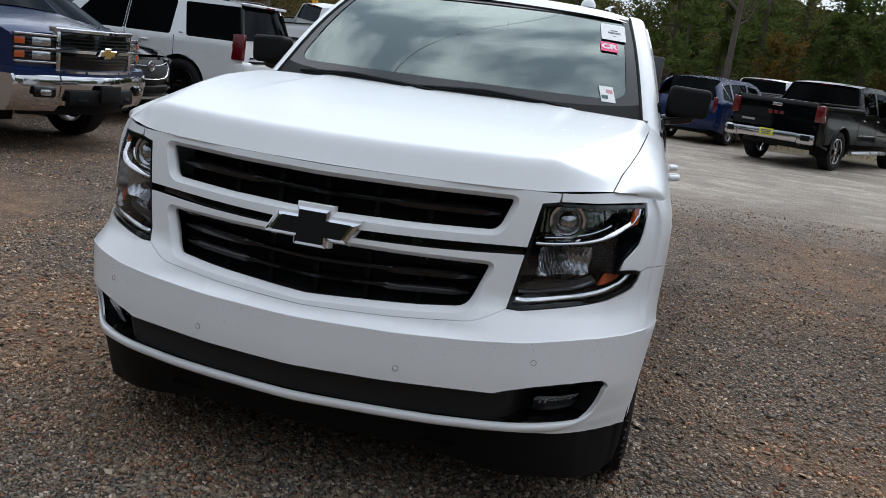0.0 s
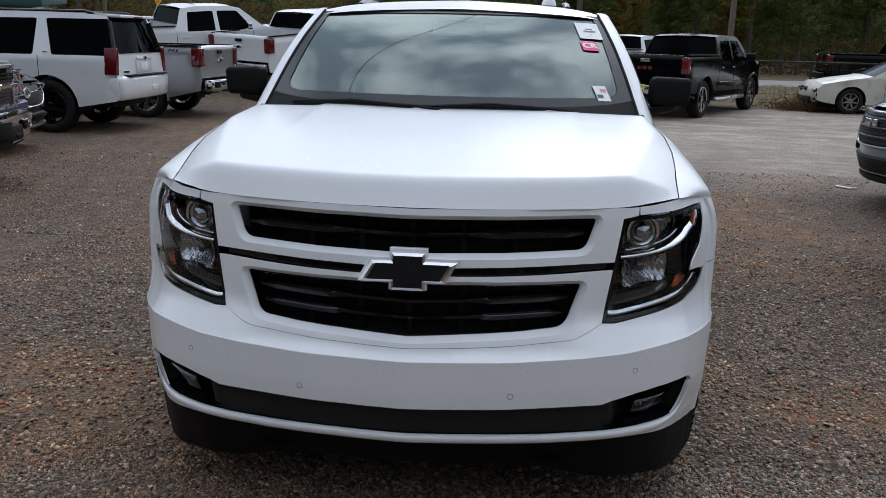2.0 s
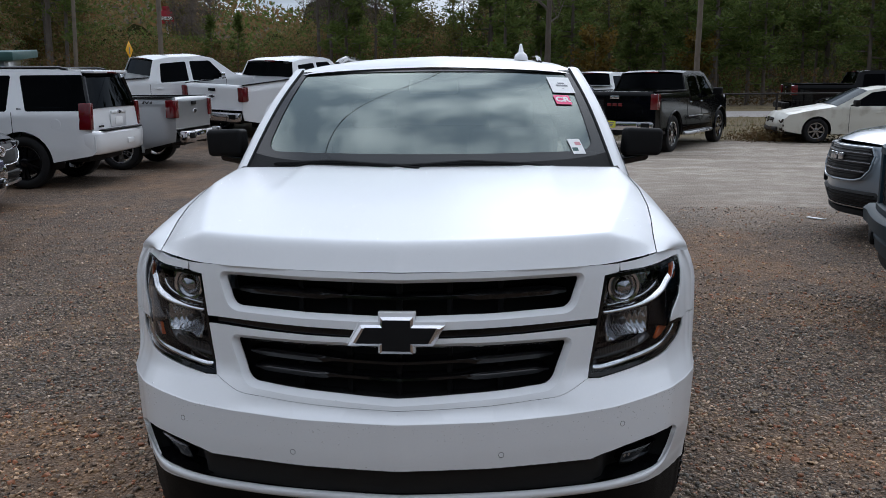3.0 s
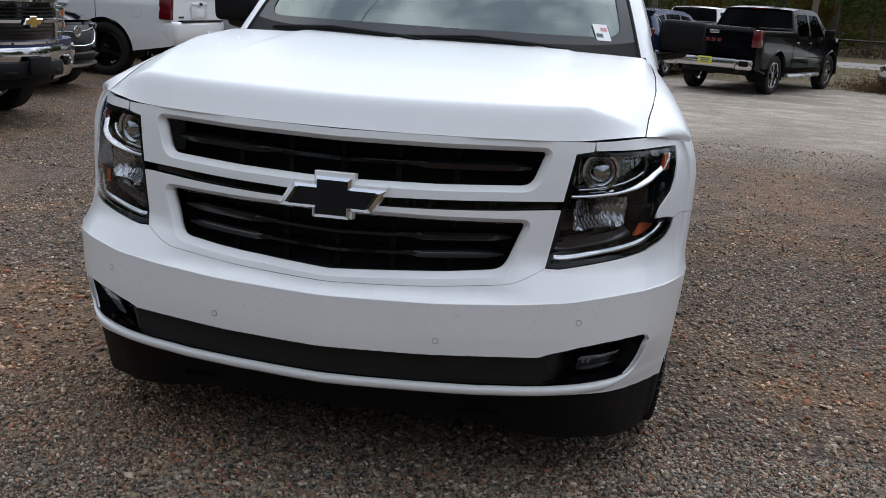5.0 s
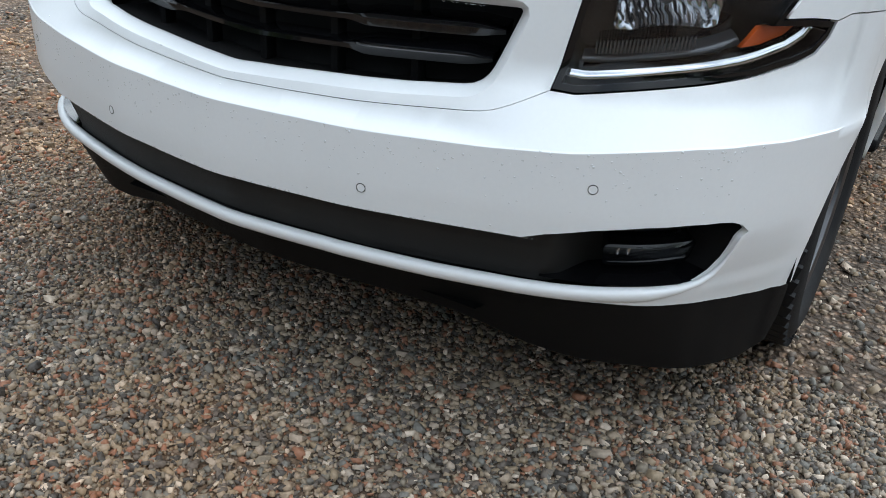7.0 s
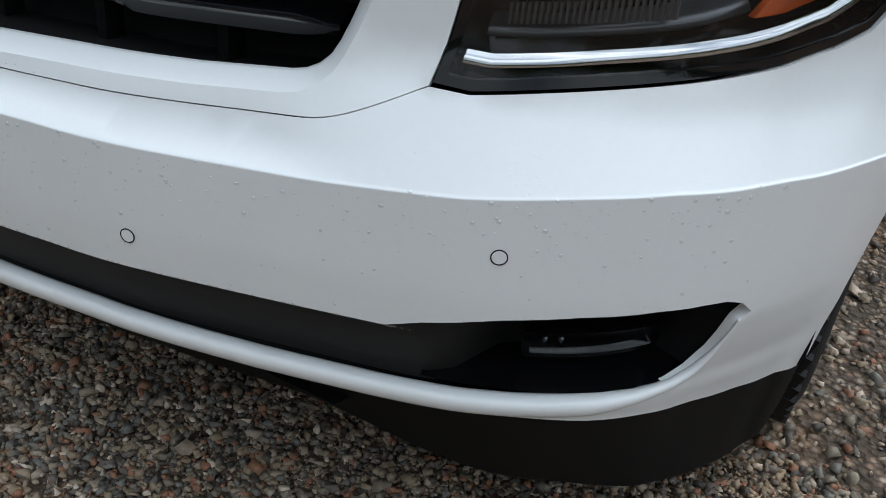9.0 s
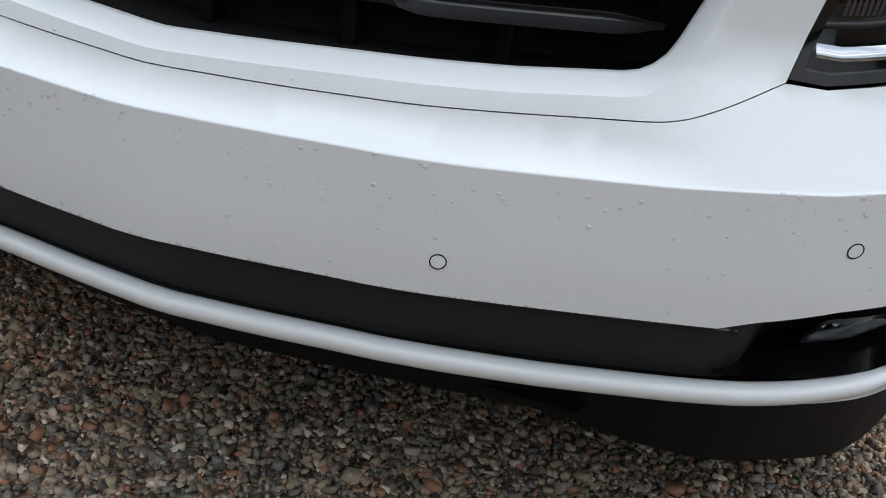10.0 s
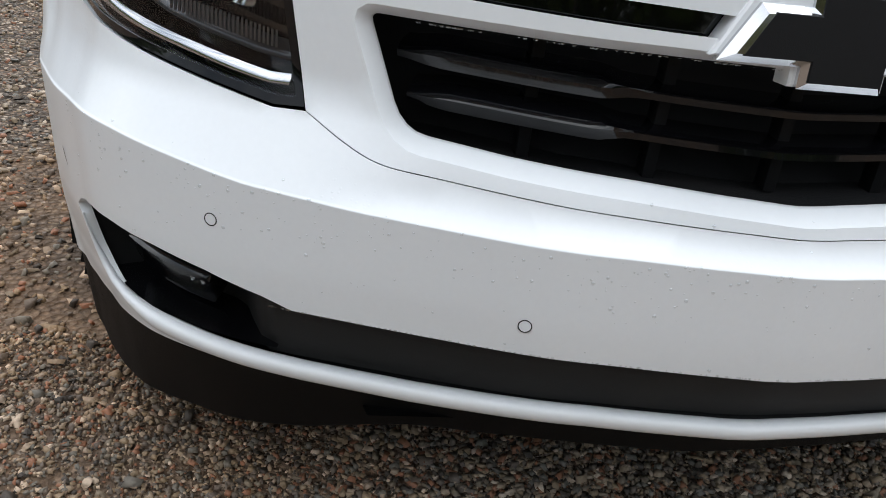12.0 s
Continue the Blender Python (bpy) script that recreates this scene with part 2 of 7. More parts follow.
    pale_base = mixc(span(streak.outputs["Fac"], 0.35, 0.65), (0.24, 0.19, 0.145), (0.60, 0.53, 0.44))
    pale = mixc(span(noise_tex(2.7, 9, 0.75), 0.40, 0.60, 0.0, 0.75), pale_base, pebbly)
    yard = mixc(lane, rust, pale)
    grass_edge = arith("ADD", sep.outputs["Y"], arith("MULTIPLY", noise_tex(0.8), 1.6))
    verge = mixc(span(grass_edge, 22.0, 22.6), yard, mixc(noise_tex(2.2), (0.075, 0.07, 0.025), (0.17, 0.11, 0.05)))
    tar = mixc(arith("MULTIPLY", span(sep.outputs["Y"], 34.8, 35.0), span(sep.outputs["Y"], 41.0, 40.6)), verge, (0.33, 0.30, 0.28))
    floor_wood = mixc(span(sep.outputs["Y"], 47.0, 48.5), tar, mixc(noise_tex(0.6), (0.06, 0.05, 0.025), (0.12, 0.075, 0.035)))
    l.new(floor_wood, b.inputs["Base Color"])
    b.inputs["Roughness"].default_value = 0.85
    bp = n.new("ShaderNodeBump")
    bp.inputs["Strength"].default_value, bp.inputs["Distance"].default_value = 0.9, 0.02
    l.new(arith("ADD", cell.outputs["Distance"], noise_tex(20, 6, 0.7)), bp.inputs["Height"])
    l.new(bp.outputs[0], b.inputs["Normal"])
    return m


def leaf_mat(name, colors, rough=0.7):
    m, n, l, b = node_mat(name)
    geo = n.new("ShaderNodeNewGeometry")
    ramp = n.new("ShaderNodeValToRGB")
    cr = ramp.color_ramp
    cr.elements[0].color, cr.elements[1].color = (*colors[0], 1), (*colors[-1], 1)
    for i, c in enumerate(colors[1:-1]):
        cr.elements.new((i + 1) / (len(colors) - 1)).color = (*c, 1)
    l.new(geo.outputs["Random Per Island"], ramp.inputs["Fac"])
    l.new(ramp.outputs["Color"], b.inputs["Base Color"])
    b.inputs["Roughness"].default_value = rough
    b.inputs["Specular IOR Level"].default_value = 0.12
    thin, both_ways = n.new("ShaderNodeBsdfTranslucent"), n.new("ShaderNodeMixShader")
    l.new(ramp.outputs["Color"], thin.inputs["Color"])
    both_ways.inputs["Fac"].default_value = 0.42
    l.new(b.outputs[0], both_ways.inputs[1])
    l.new(thin.outputs[0], both_ways.inputs[2])
    l.new(both_ways.outputs[0], n["Material Output"].inputs["Surface"])
    return m


WHITE = wet_paint("white_clearcoat", (0.86, 0.87, 0.885), 0.4, 0.75)
WHITE.node_tree.nodes["Principled BSDF"].inputs["Coat Roughness"].default_value = 0.24
WHITE_FAR = wet_paint("white_paint", (0.84, 0.85, 0.86), drops=False)
SILVER = grain_mat("silver_paint", (0.36, 0.37, 0.38), 0.32, 0.6, 0.8, 0.03, 200)
BLUE = grain_mat("dark_blue_paint", (0.004, 0.018, 0.085), 0.22, 0.2, 0.35, 0.05, 200)
BLACK = grain_mat("black_paint", (0.002, 0.0022, 0.003), 0.12, 0, 0.3, 0.05, 200, spec=0.08)
TEAL = grain_mat("dark_teal_paint", (0.010, 0.026, 0.038), 0.5, 0.0, 0.0, 0.05, 200, spec=0.2)
GREY = grain_mat("grey_paint", (0.21, 0.25, 0.29), 0.3, 0.3, 1.0, 0.05, 200)
IVORY = grain_mat("ivory_paint", (0.66, 0.65, 0.58), 0.4, 0, 0.4, 0.06, 60, dirt=(0.25, 0.20, 0.14), dirt_amount=0.7, dirt_scale=2.5)
PLASTIC = grain_mat("black_moulded_plastic", (0.0055, 0.0055, 0.006), 0.6, spec=0.17, bump=0.35, bump_scale=900, dirt=(0.014, 0.0135, 0.013), dirt_amount=0.3, dirt_scale=4)
GLOSS_BLACK = grain_mat("gloss_black_plastic", (0.004, 0.004, 0.005), 0.09, spec=0.3, coat=0.45, vary=0.05)
LAMP_MID = grain_mat("dull_reflector", (0.42, 0.43, 0.45), 0.16, 1.0, bump=0.6, bump_scale=60)
CHROME = grain_mat("chrome", (0.66, 0.66, 0.68), 0.09, 1.0, vary=0.03)
SATIN = grain_mat("satin_alloy", (0.60, 0.60, 0.62), 0.28, 1.0, vary=0.05)
RUBBER = grain_mat("tyre_rubber", (0.011, 0.011, 0.012), 0.7, spec=0.25, bump=0.4, bump_scale=300, dirt=(0.04, 0.035, 0.03), dirt_amount=0.25, dirt_scale=6)
AMBER = grain_mat("amber_lens", (0.50, 0.085, 0.012), 0.15, coat=0.6)
RED_LENS = grain_mat("red_lens", (0.12, 0.003, 0.006), 0.15, coat=0.8)
LAMP_GREY = grain_mat("smoked_reflector", (0.10, 0.10, 0.105), 0.25, 0.6)
FOG_GREY = grain_mat("dull_fog_reflector", (0.26, 0.25, 0.24), 0.22, 0.85, bump=0.3, bump_scale=60)
INTAKE = grain_mat("black_intake_plastic", (0.012, 0.012, 0.012), 0.55, spec=0.3, bump=0.35, bump_scale=900, dirt=(0.024, 0.022, 0.019), dirt_amount=0.5, dirt_scale=5)
LAMP_SILVER = grain_mat("lamp_reflector", (0.55, 0.56, 0.58), 0.24, 1.0, bump=0.45, bump_scale=60)
FRIT = grain_mat("black_glass_border", (0.016, 0.017, 0.018), 0.22, spec=0.35, vary=0.05)
BLACK_EMBLEM = grain_mat("black_emblem", (0.006, 0.006, 0.007), 0.5, spec=0.25, bump=0.3, bump_scale=1500)
GOLD = grain_mat("gold_emblem", (0.55, 0.36, 0.10), 0.3, 0.8)
CLOTH = grain_mat("grey_seat_cloth", (0.09, 0.09, 0.095), 0.85, bump=0.4, bump_scale=500)
LINER = grain_mat("pale_headliner", (0.35, 0.34, 0.33), 0.9)
DASH = grain_mat("dark_dashboard", (0.03, 0.03, 0.032), 0.6)
WINDSHIELD = glass_mat("windshield_glass", (0.33, 0.40, 0.38), 0.0, 0.15, (0.88, 1.0, 0.95))
DARK_GLASS = glass_mat("privacy_glass", (0.004, 0.005, 0.006), 0.0, 0.02, (0.16, 0.18, 0.20))
LENS = glass_mat("lamp_lens", (0.95, 0.96, 0.97), 0.0, 0.034)
WATER = glass_mat("rain_water", (0.96, 0.97, 0.98), 0.0, 0.24)
DARK_RIM = grain_mat("dark_alloy", (0.10, 0.10, 0.105), 0.35, 0.9, vary=0.06)
PAPER = grain_mat("white_paper", (0.85, 0.85, 0.84), 0.6)
INK = grain_mat("dark_print", (0.20, 0.20, 0.22), 0.6)
PINK = grain_mat("pink_sticker", (0.85, 0.07, 0.22), 0.5)
ROSE = grain_mat("faded_pink_print", (0.62, 0.30, 0.32), 0.6)
YELLOW = grain_mat("yellow_sign", (0.85, 0.42, 0.01), 0.5)
PLATE = grain_mat("plate_yellow", (0.75, 0.72, 0.08), 0.5)
RED_SIGN = grain_mat("red_board", (0.45, 0.02, 0.04), 0.5)
WOOD_POLE = grain_mat("weathered_wood", (0.16, 0.13, 0.10), 0.85, bump=0.6, bump_scale=60, dirt=(0.07, 0.06, 0.05), dirt_amount=0.6)
RUST = grain_mat("dark_steel", (0.035, 0.03, 0.028), 0.7, 0.3)
MUD = grain_mat("caked_mud", (0.035, 0.026, 0.018), 0.95, vary=0.4, scale=40, bump=0.6, bump_scale=120, spec=0.1)
CABLE = grain_mat("cable_black", (0.02, 0.02, 0.02), 0.6)
TARP = grain_mat("green_metal_roof", (0.03, 0.09, 0.085), 0.5)
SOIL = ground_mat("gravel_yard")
PEBBLE = pebble_mat("gravel_stones")
BARK = grain_mat("bark", (0.10, 0.08, 0.065), 0.9, bump=0.7, bump_scale=40, dirt=(0.20, 0.18, 0.16), dirt_amount=0.5)
NEEDLES = leaf_mat("pine_needles", ((0.070, 0.104, 0.027), (0.110, 0.150, 0.036), (0.152, 0.184, 0.053)))
AUTUMN = leaf_mat("autumn_leaves", ((0.190, 0.122, 0.058), (0.250, 0.146, 0.066), (0.200, 0.163, 0.072), (0.270, 0.185, 0.082)))
OLIVE = leaf_mat("olive_leaves", ((0.090, 0.099, 0.031), (0.132, 0.131, 0.038), (0.176, 0.144, 0.045)))
YELLOW_LEAF = leaf_mat("yellow_leaves", ((0.12, 0.08, 0.016), (0.15, 0.095, 0.02), (0.08, 0.065, 0.02)))
TWIGS = leaf_mat("bare_twigs", ((0.095, 0.074, 0.061), (0.162, 0.135, 0.115)))
DRY = leaf_mat("dry_brush", ((0.091, 0.058, 0.027), (0.141, 0.083, 0.036), (0.075, 0.069, 0.030)))
GRASS = leaf_mat("verge_grass", ((0.10, 0.11, 0.035), (0.20, 0.15, 0.07), (0.30, 0.22, 0.11)))
WOOD_SHADE = grain_mat("wood_shade_sheet", (0.055, 0.060, 0.024), 0.95, vary=0.6, scale=1.6, dirt=(0.070, 0.048, 0.026), dirt_amount=0.8, dirt_scale=0.12, spec=0.05, bump=1.0, bump_scale=2.0)
# ---------------------------------------------------------------- mesh helpers
from mathutils.geometry import delaunay_2d_cdt


def mesh_ob(name, verts, faces, material, parent=None, label="", smooth=True, normals=None):
    me = bpy.data.meshes.new(name)
    me.from_pydata([tuple(v) for v in verts], [], faces)
    if smooth:
        me.polygons.foreach_set("use_smooth", [True] * len(me.polygons))
    me.materials.append(material)
    me.update()
    if normals is not None:
        me.normals_split_custom_set_from_vertices([tuple(v) for v in normals])
    ob = new(name, me)
    if parent:
        ob.parent = parent
    if label:
        ob["label"] = label
    return ob


def part(name, bm, material, parent, label="", smooth=True):
    """Links a bmesh as one mesh object under a thing or a part."""
    me = bpy.data.meshes.new(name)
    bmesh.ops.recalc_face_normals(bm, faces=bm.faces[:])
    bm.to_mesh(me)
    bm.free()
    if smooth:
        me.polygons.foreach_set("use_smooth", [True] * len(me.polygons))
        me.set_sharp_from_angle(angle=radians(38))
    me.materials.append(material)
    ob = new(name, me)
    if parent:
        ob.parent = parent
    if label:
        ob["label"] = label
    return ob


def thing(name, m, label, category, group="", kind=""):
    ob = new(name)
    ob.empty_display_size = 0.2
    ob.matrix_world = m
    return tagged(ob, label, category, group, kind)


def box_bm(size, at=(0, 0, 0), bevel=0.0, segs=2, turn=None, bm=None):
    bm = bm or bmesh.new()
    m = Matrix.Translation(at) @ (turn or Matrix()) @ Matrix.Diagonal((*size, 1))
    geo = bmesh.ops.create_cube(bm, size=1, matrix=m)
    if bevel:
        edges = list({e for v in geo["verts"] for e in v.link_edges})
        bmesh.ops.bevel(bm, geom=edges, offset=bevel, segments=segs, profile=0.5, affect="EDGES")
    return bm


def lathe_bm(profile, segs=40, axis="x", at=(0, 0, 0), bm=None, close=False):
    """Turns a profile of (along the axis, radius) points round the axis."""
    bm = bm or bmesh.new()
    rings = []
    for i in range(segs):
        a = 2 * math.pi * i / segs
        c, s = math.cos(a), math.sin(a)
        ring = []
        for p, r in profile:
            v = {"x": (p, r * c, r * s), "y": (r * c, p, r * s), "z": (r * c, r * s, p)}[axis]
            ring.append(bm.verts.new(Vector(v) + Vector(at)))
        rings.append(ring)
    k = len(profile)
    for i in range(segs):
        a, b = rings[i], rings[(i + 1) % segs]
        for j in range(k if close else k - 1):
            bm.faces.new((a[j], a[(j + 1) % k], b[(j + 1) % k], b[j]))
    return bm


def tube_bm(points, radius, sides=8, bm=None, radii=None):
    bm = bm or bmesh.new()
    pts = [Vector(p) for p in points]
    prev = None
    for i, p in enumerate(pts):
        d = (pts[min(i + 1, len(pts) - 1)] - pts[max(i - 1, 0)]).normalized()
        u = d.orthogonal().normalized() if prev is None else (prev[0] - d * prev[0].dot(d)).normalized()
        w = d.cross(u)
        r = float(radii[i] if radii else radius)
        ring = [bm.verts.new(p + r * (math.cos(2 * math.pi * k / sides) * u + math.sin(2 * math.pi * k / sides) * w)) for k in range(sides)]
        if prev:
            for k in range(sides):
                bm.faces.new((prev[1][k], prev[1][(k + 1) % sides], ring[(k + 1) % sides], ring[k]))
        else:
            bm.faces.new(ring)
        prev = (u, ring)
    bm.faces.new(prev[1])
    return bm


def grid_mesh(name, fn, us, vs, material, parent=None, label="", flip=False, smooth=True):
    """A sheet of quads through fn(u, v)."""
    verts = [fn(u, v) for v in vs for u in us]
    n = len(us)
    faces = []
    for j in range(len(vs) - 1):
        for i in range(n - 1):
            q = (j * n + i, j * n + i + 1, (j + 1) * n + i + 1, (j + 1) * n + i)
            faces.append(q[::-1] if flip else q)
    return mesh_ob(name, verts, faces, material, parent, label, smooth)


def lerp_table(table, v):
    return float(np.interp(v, [a for a, _ in table], [b for _, b in table]))


def ease(v, a, b):
    t = min(1.0, max(0.0, (v - a) / (b - a)))
    return t * t * (3 - 2 * t)


def inside(poly, x, y):
    hit = False
    j = len(poly) - 1
    for i in range(len(poly)):
        (xi, yi), (xj, yj) = poly[i], poly[j]
        if (yi > y) != (yj > y) and x < (xj - xi) * (y - yi) / (yj - yi) + xi:
            hit = not hit
        j = i
    return hit


def resample(poly, step, closed=True):
    out = []
    n = len(poly)
    for i in range(n if closed else n - 1):
        a, b = Vector(poly[i]), Vector(poly[(i + 1) % n])
        k = max(1, int(math.ceil((b - a).length / step)))
        out += [tuple(a.lerp(b, j / k)) for j in range(k)]
    if not closed:
        out.append(tuple(poly[-1]))
    return out


def shrink(poly, d):
    """The closed outline moved inwards by d."""
    area = sum(poly[i - 1][0] * poly[i][1] - poly[i][0] * poly[i - 1][1] for i in range(len(poly)))
    sg = 1 if area > 0 else -1
    out = []
    for i in range(len(poly)):
        a, b, c = Vector(poly[i - 1]), Vector(poly[i]), Vector(poly[(i + 1) % len(poly)])
        e, f = (b - a).normalized(), (c - b).normalized()
        n1, n2 = Vector((-e.y, e.x)) * sg, Vector((-f.y, f.x)) * sg
        n = n1 + n2
        n = n.normalized() * min(2.0, 1 / max(0.3, n.normalized().dot(n1))) if n.length > 1e-6 else n1
        out.append(tuple(b + n * d))
    return out


def rounded(poly, radius, segs=4):
    out = []
    for i in range(len(poly)):
        a, b, c = Vector(poly[i - 1]), Vector(poly[i]), Vector(poly[(i + 1) % len(poly)])
        r = radius[i] if isinstance(radius, (list, tuple)) else radius
        ra, rc = min(r, (a - b).length * 0.45), min(r, (c - b).length * 0.45)
        if r < 1e-4:
            out.append(tuple(b))
            continue
        p, q = b + (a - b).normalized() * ra, b + (c - b).normalized() * rc
        for k in range(segs + 1):
            t = k / segs
            out.append(tuple(p * (1 - t) ** 2 + b * 2 * t * (1 - t) + q * t * t))
    return out


def skin_panel(name, place, outline, material, parent=None, label="", holes=(), step=0.03, lip=0.012, extra=(), gap=0.0, depth=0.0, stretch=1.0):
    """A curved sheet: the flat outline (with holes) laid on place(a, b, depth), edges turned inwards by lip."""
    if gap:
        outline = shrink(outline, gap)
    loops = [resample(outline, step)] + [resample(h, step) for h in holes]
    pts, edges = [], []
    for lp in loops:
        k = len(pts)
        pts += lp
        edges += [(k + i, k + (i + 1) % len(lp)) for i in range(len(lp))]
    for line in extra:
        ln = resample(line, step, False)
        ln = [p for p in ln if inside(loops[0], *p) and not any(inside(h, *p) for h in loops[1:])]
        k = len(pts)
        pts += ln
        edges += [(k + i, k + i + 1) for i in range(len(ln) - 1)]
    arr = np.array(pts)
    lo, hi = arr.min(0), arr.max(0)
    for a in np.arange(lo[0] + step / 2, hi[0], step * stretch):
        for b in np.arange(lo[1] + step / 2, hi[1], step):
            if inside(loops[0], a, b) and not any(inside(h, a, b) for h in loops[1:]) and np.min((arr[:, 0] - a) ** 2 + (arr[:, 1] - b) ** 2) > (step * 0.45) ** 2:
                pts.append((a, b))
    vs, _, fs, *_ = delaunay_2d_cdt([Vector(p) for p in pts], edges, [], 0, 1e-5)
    keep = []
    for f in fs:
        c = sum((vs[i] for i in f), Vector((0, 0))) / len(f)
        if inside(loops[0], c.x, c.y) and not any(inside(h, c.x, c.y) for h in loops[1:]):
            keep.append(tuple(f))
    e = 0.0012
    verts, norms = [], []

    def normal(a, b):
        n = (Vector(place(a + e, b, depth)) - Vector(place(a - e, b, depth))).cross(Vector(place(a, b + e, depth)) - Vector(place(a, b - e, depth)))
        return n.normalized() if n.length > 1e-12 else Vector((0, -1, 0))

    for v in vs:
        verts.append(Vector(place(v.x, v.y, depth)))
        norms.append(normal(v.x, v.y))
    if lip:
        for lp in loops:
            k = len(verts)
            nn = [normal(*p) for p in lp]
            top = [Vector(place(*p, depth)) for p in lp]
            n = len(lp)
            for p, q in zip(top, nn):
                verts += [p, p - q * lip]
            for i in range(n):
                t = (top[(i + 1) % n] - top[i - 1]).normalized()
                side = t.cross(nn[i]).normalized()
                out = (side + nn[i] * 0.4).normalized()
                norms += [out, side]
            for i in range(n):
                a, b = k + 2 * i, k + 2 * ((i + 1) % n)
                keep.append((a, a + 1, b + 1, b))
    return mesh_ob(name, verts, keep, material, parent, label, True, norms)


def text_mesh(name, words, size, material, parent, m, label="", bold=0.0):
    cu = bpy.data.curves.new(name, "FONT")
    cu.body, cu.size, cu.align_x, cu.align_y, cu.extrude, cu.offset = words, size, "CENTER", "CENTER", 0.0006, bold
    tmp = new(name + "_outline", cu)
    bpy.context.view_layer.update()
    me = bpy.data.meshes.new_from_object(tmp.evaluated_get(bpy.context.evaluated_depsgraph_get()))
    bpy.data.objects.remove(tmp)
    me.materials.clear()
    me.materials.append(material)
    ob = new(name, me)
    ob.parent = parent
    ob.matrix_basis = m
    if label:
        ob["label"] = label
    return ob


# ---------------------------------------------------------------- the yard
def yard_z(x, y):
    """Level under the SUV, rising gently to the lane and the wood behind."""
    r = max(0.0, y - 1.2)
    z = 0.046 * (r - 1.2 * (1 - math.exp(-r / 1.2)))
    z += 0.085 * max(0.0, min(y, 32.0) - 16.0) * ease(-x, 0.0, 6.0)
    if y > 55:
        z += 0.02 * (y - 55)
    return z


xs = sorted(set([-400, -250, -160, -100, -70, -50, -35, -25, -18] + list(np.arange(-14, 14.1, 1.0)) + [18, 25, 35, 50, 70, 100, 160, 250, 400]))
ys = sorted(set([-300, -150, -80, -45, -25, -15, -10] + list(np.arange(-8, 30, 0.8)) + list(np.arange(30, 80, 4)) + [90, 110, 140, 180, 240, 320, 420]))
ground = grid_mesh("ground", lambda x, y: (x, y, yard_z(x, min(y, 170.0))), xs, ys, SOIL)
tagged(ground, "brown gravel yard with a pale worn dirt lane", "ground", kind="structure")


def slope_pose(x, y, yaw, lift=0.0):
    """A pose on the yard, tilted with its slope."""
    dz = (yard_z(x, y + 0.5) - yard_z(x, y - 0.5))
    up = Vector((0, -dz, 1)).normalized()
    turn = Vector((0, 0, 1)).rotation_difference(up).to_matrix().to_4x4()
    return Matrix.Translation((x, y, yard_z(x, y) + lift)) @ turn @ pose(0, 0, 0, 0, 0, yaw)


# ---------------------------------------------------------------- wheels, shared by all vehicles
def tyre_profile(radius, width, rim):
    h = width / 2
    return [(-h * 0.78, rim), (-h * 0.98, rim + 0.025), (-h * 1.04, (radius + rim) / 2), (-h * 0.97, radius - 0.03), (-h * 0.82, radius - 0.006), (-h * 0.4, radius),
            (h * 0.4, radius), (h * 0.82, radius - 0.006), (h * 0.97, radius - 0.03), (h * 1.04, (radius + rim) / 2), (h * 0.98, rim + 0.025), (h * 0.78, rim)]


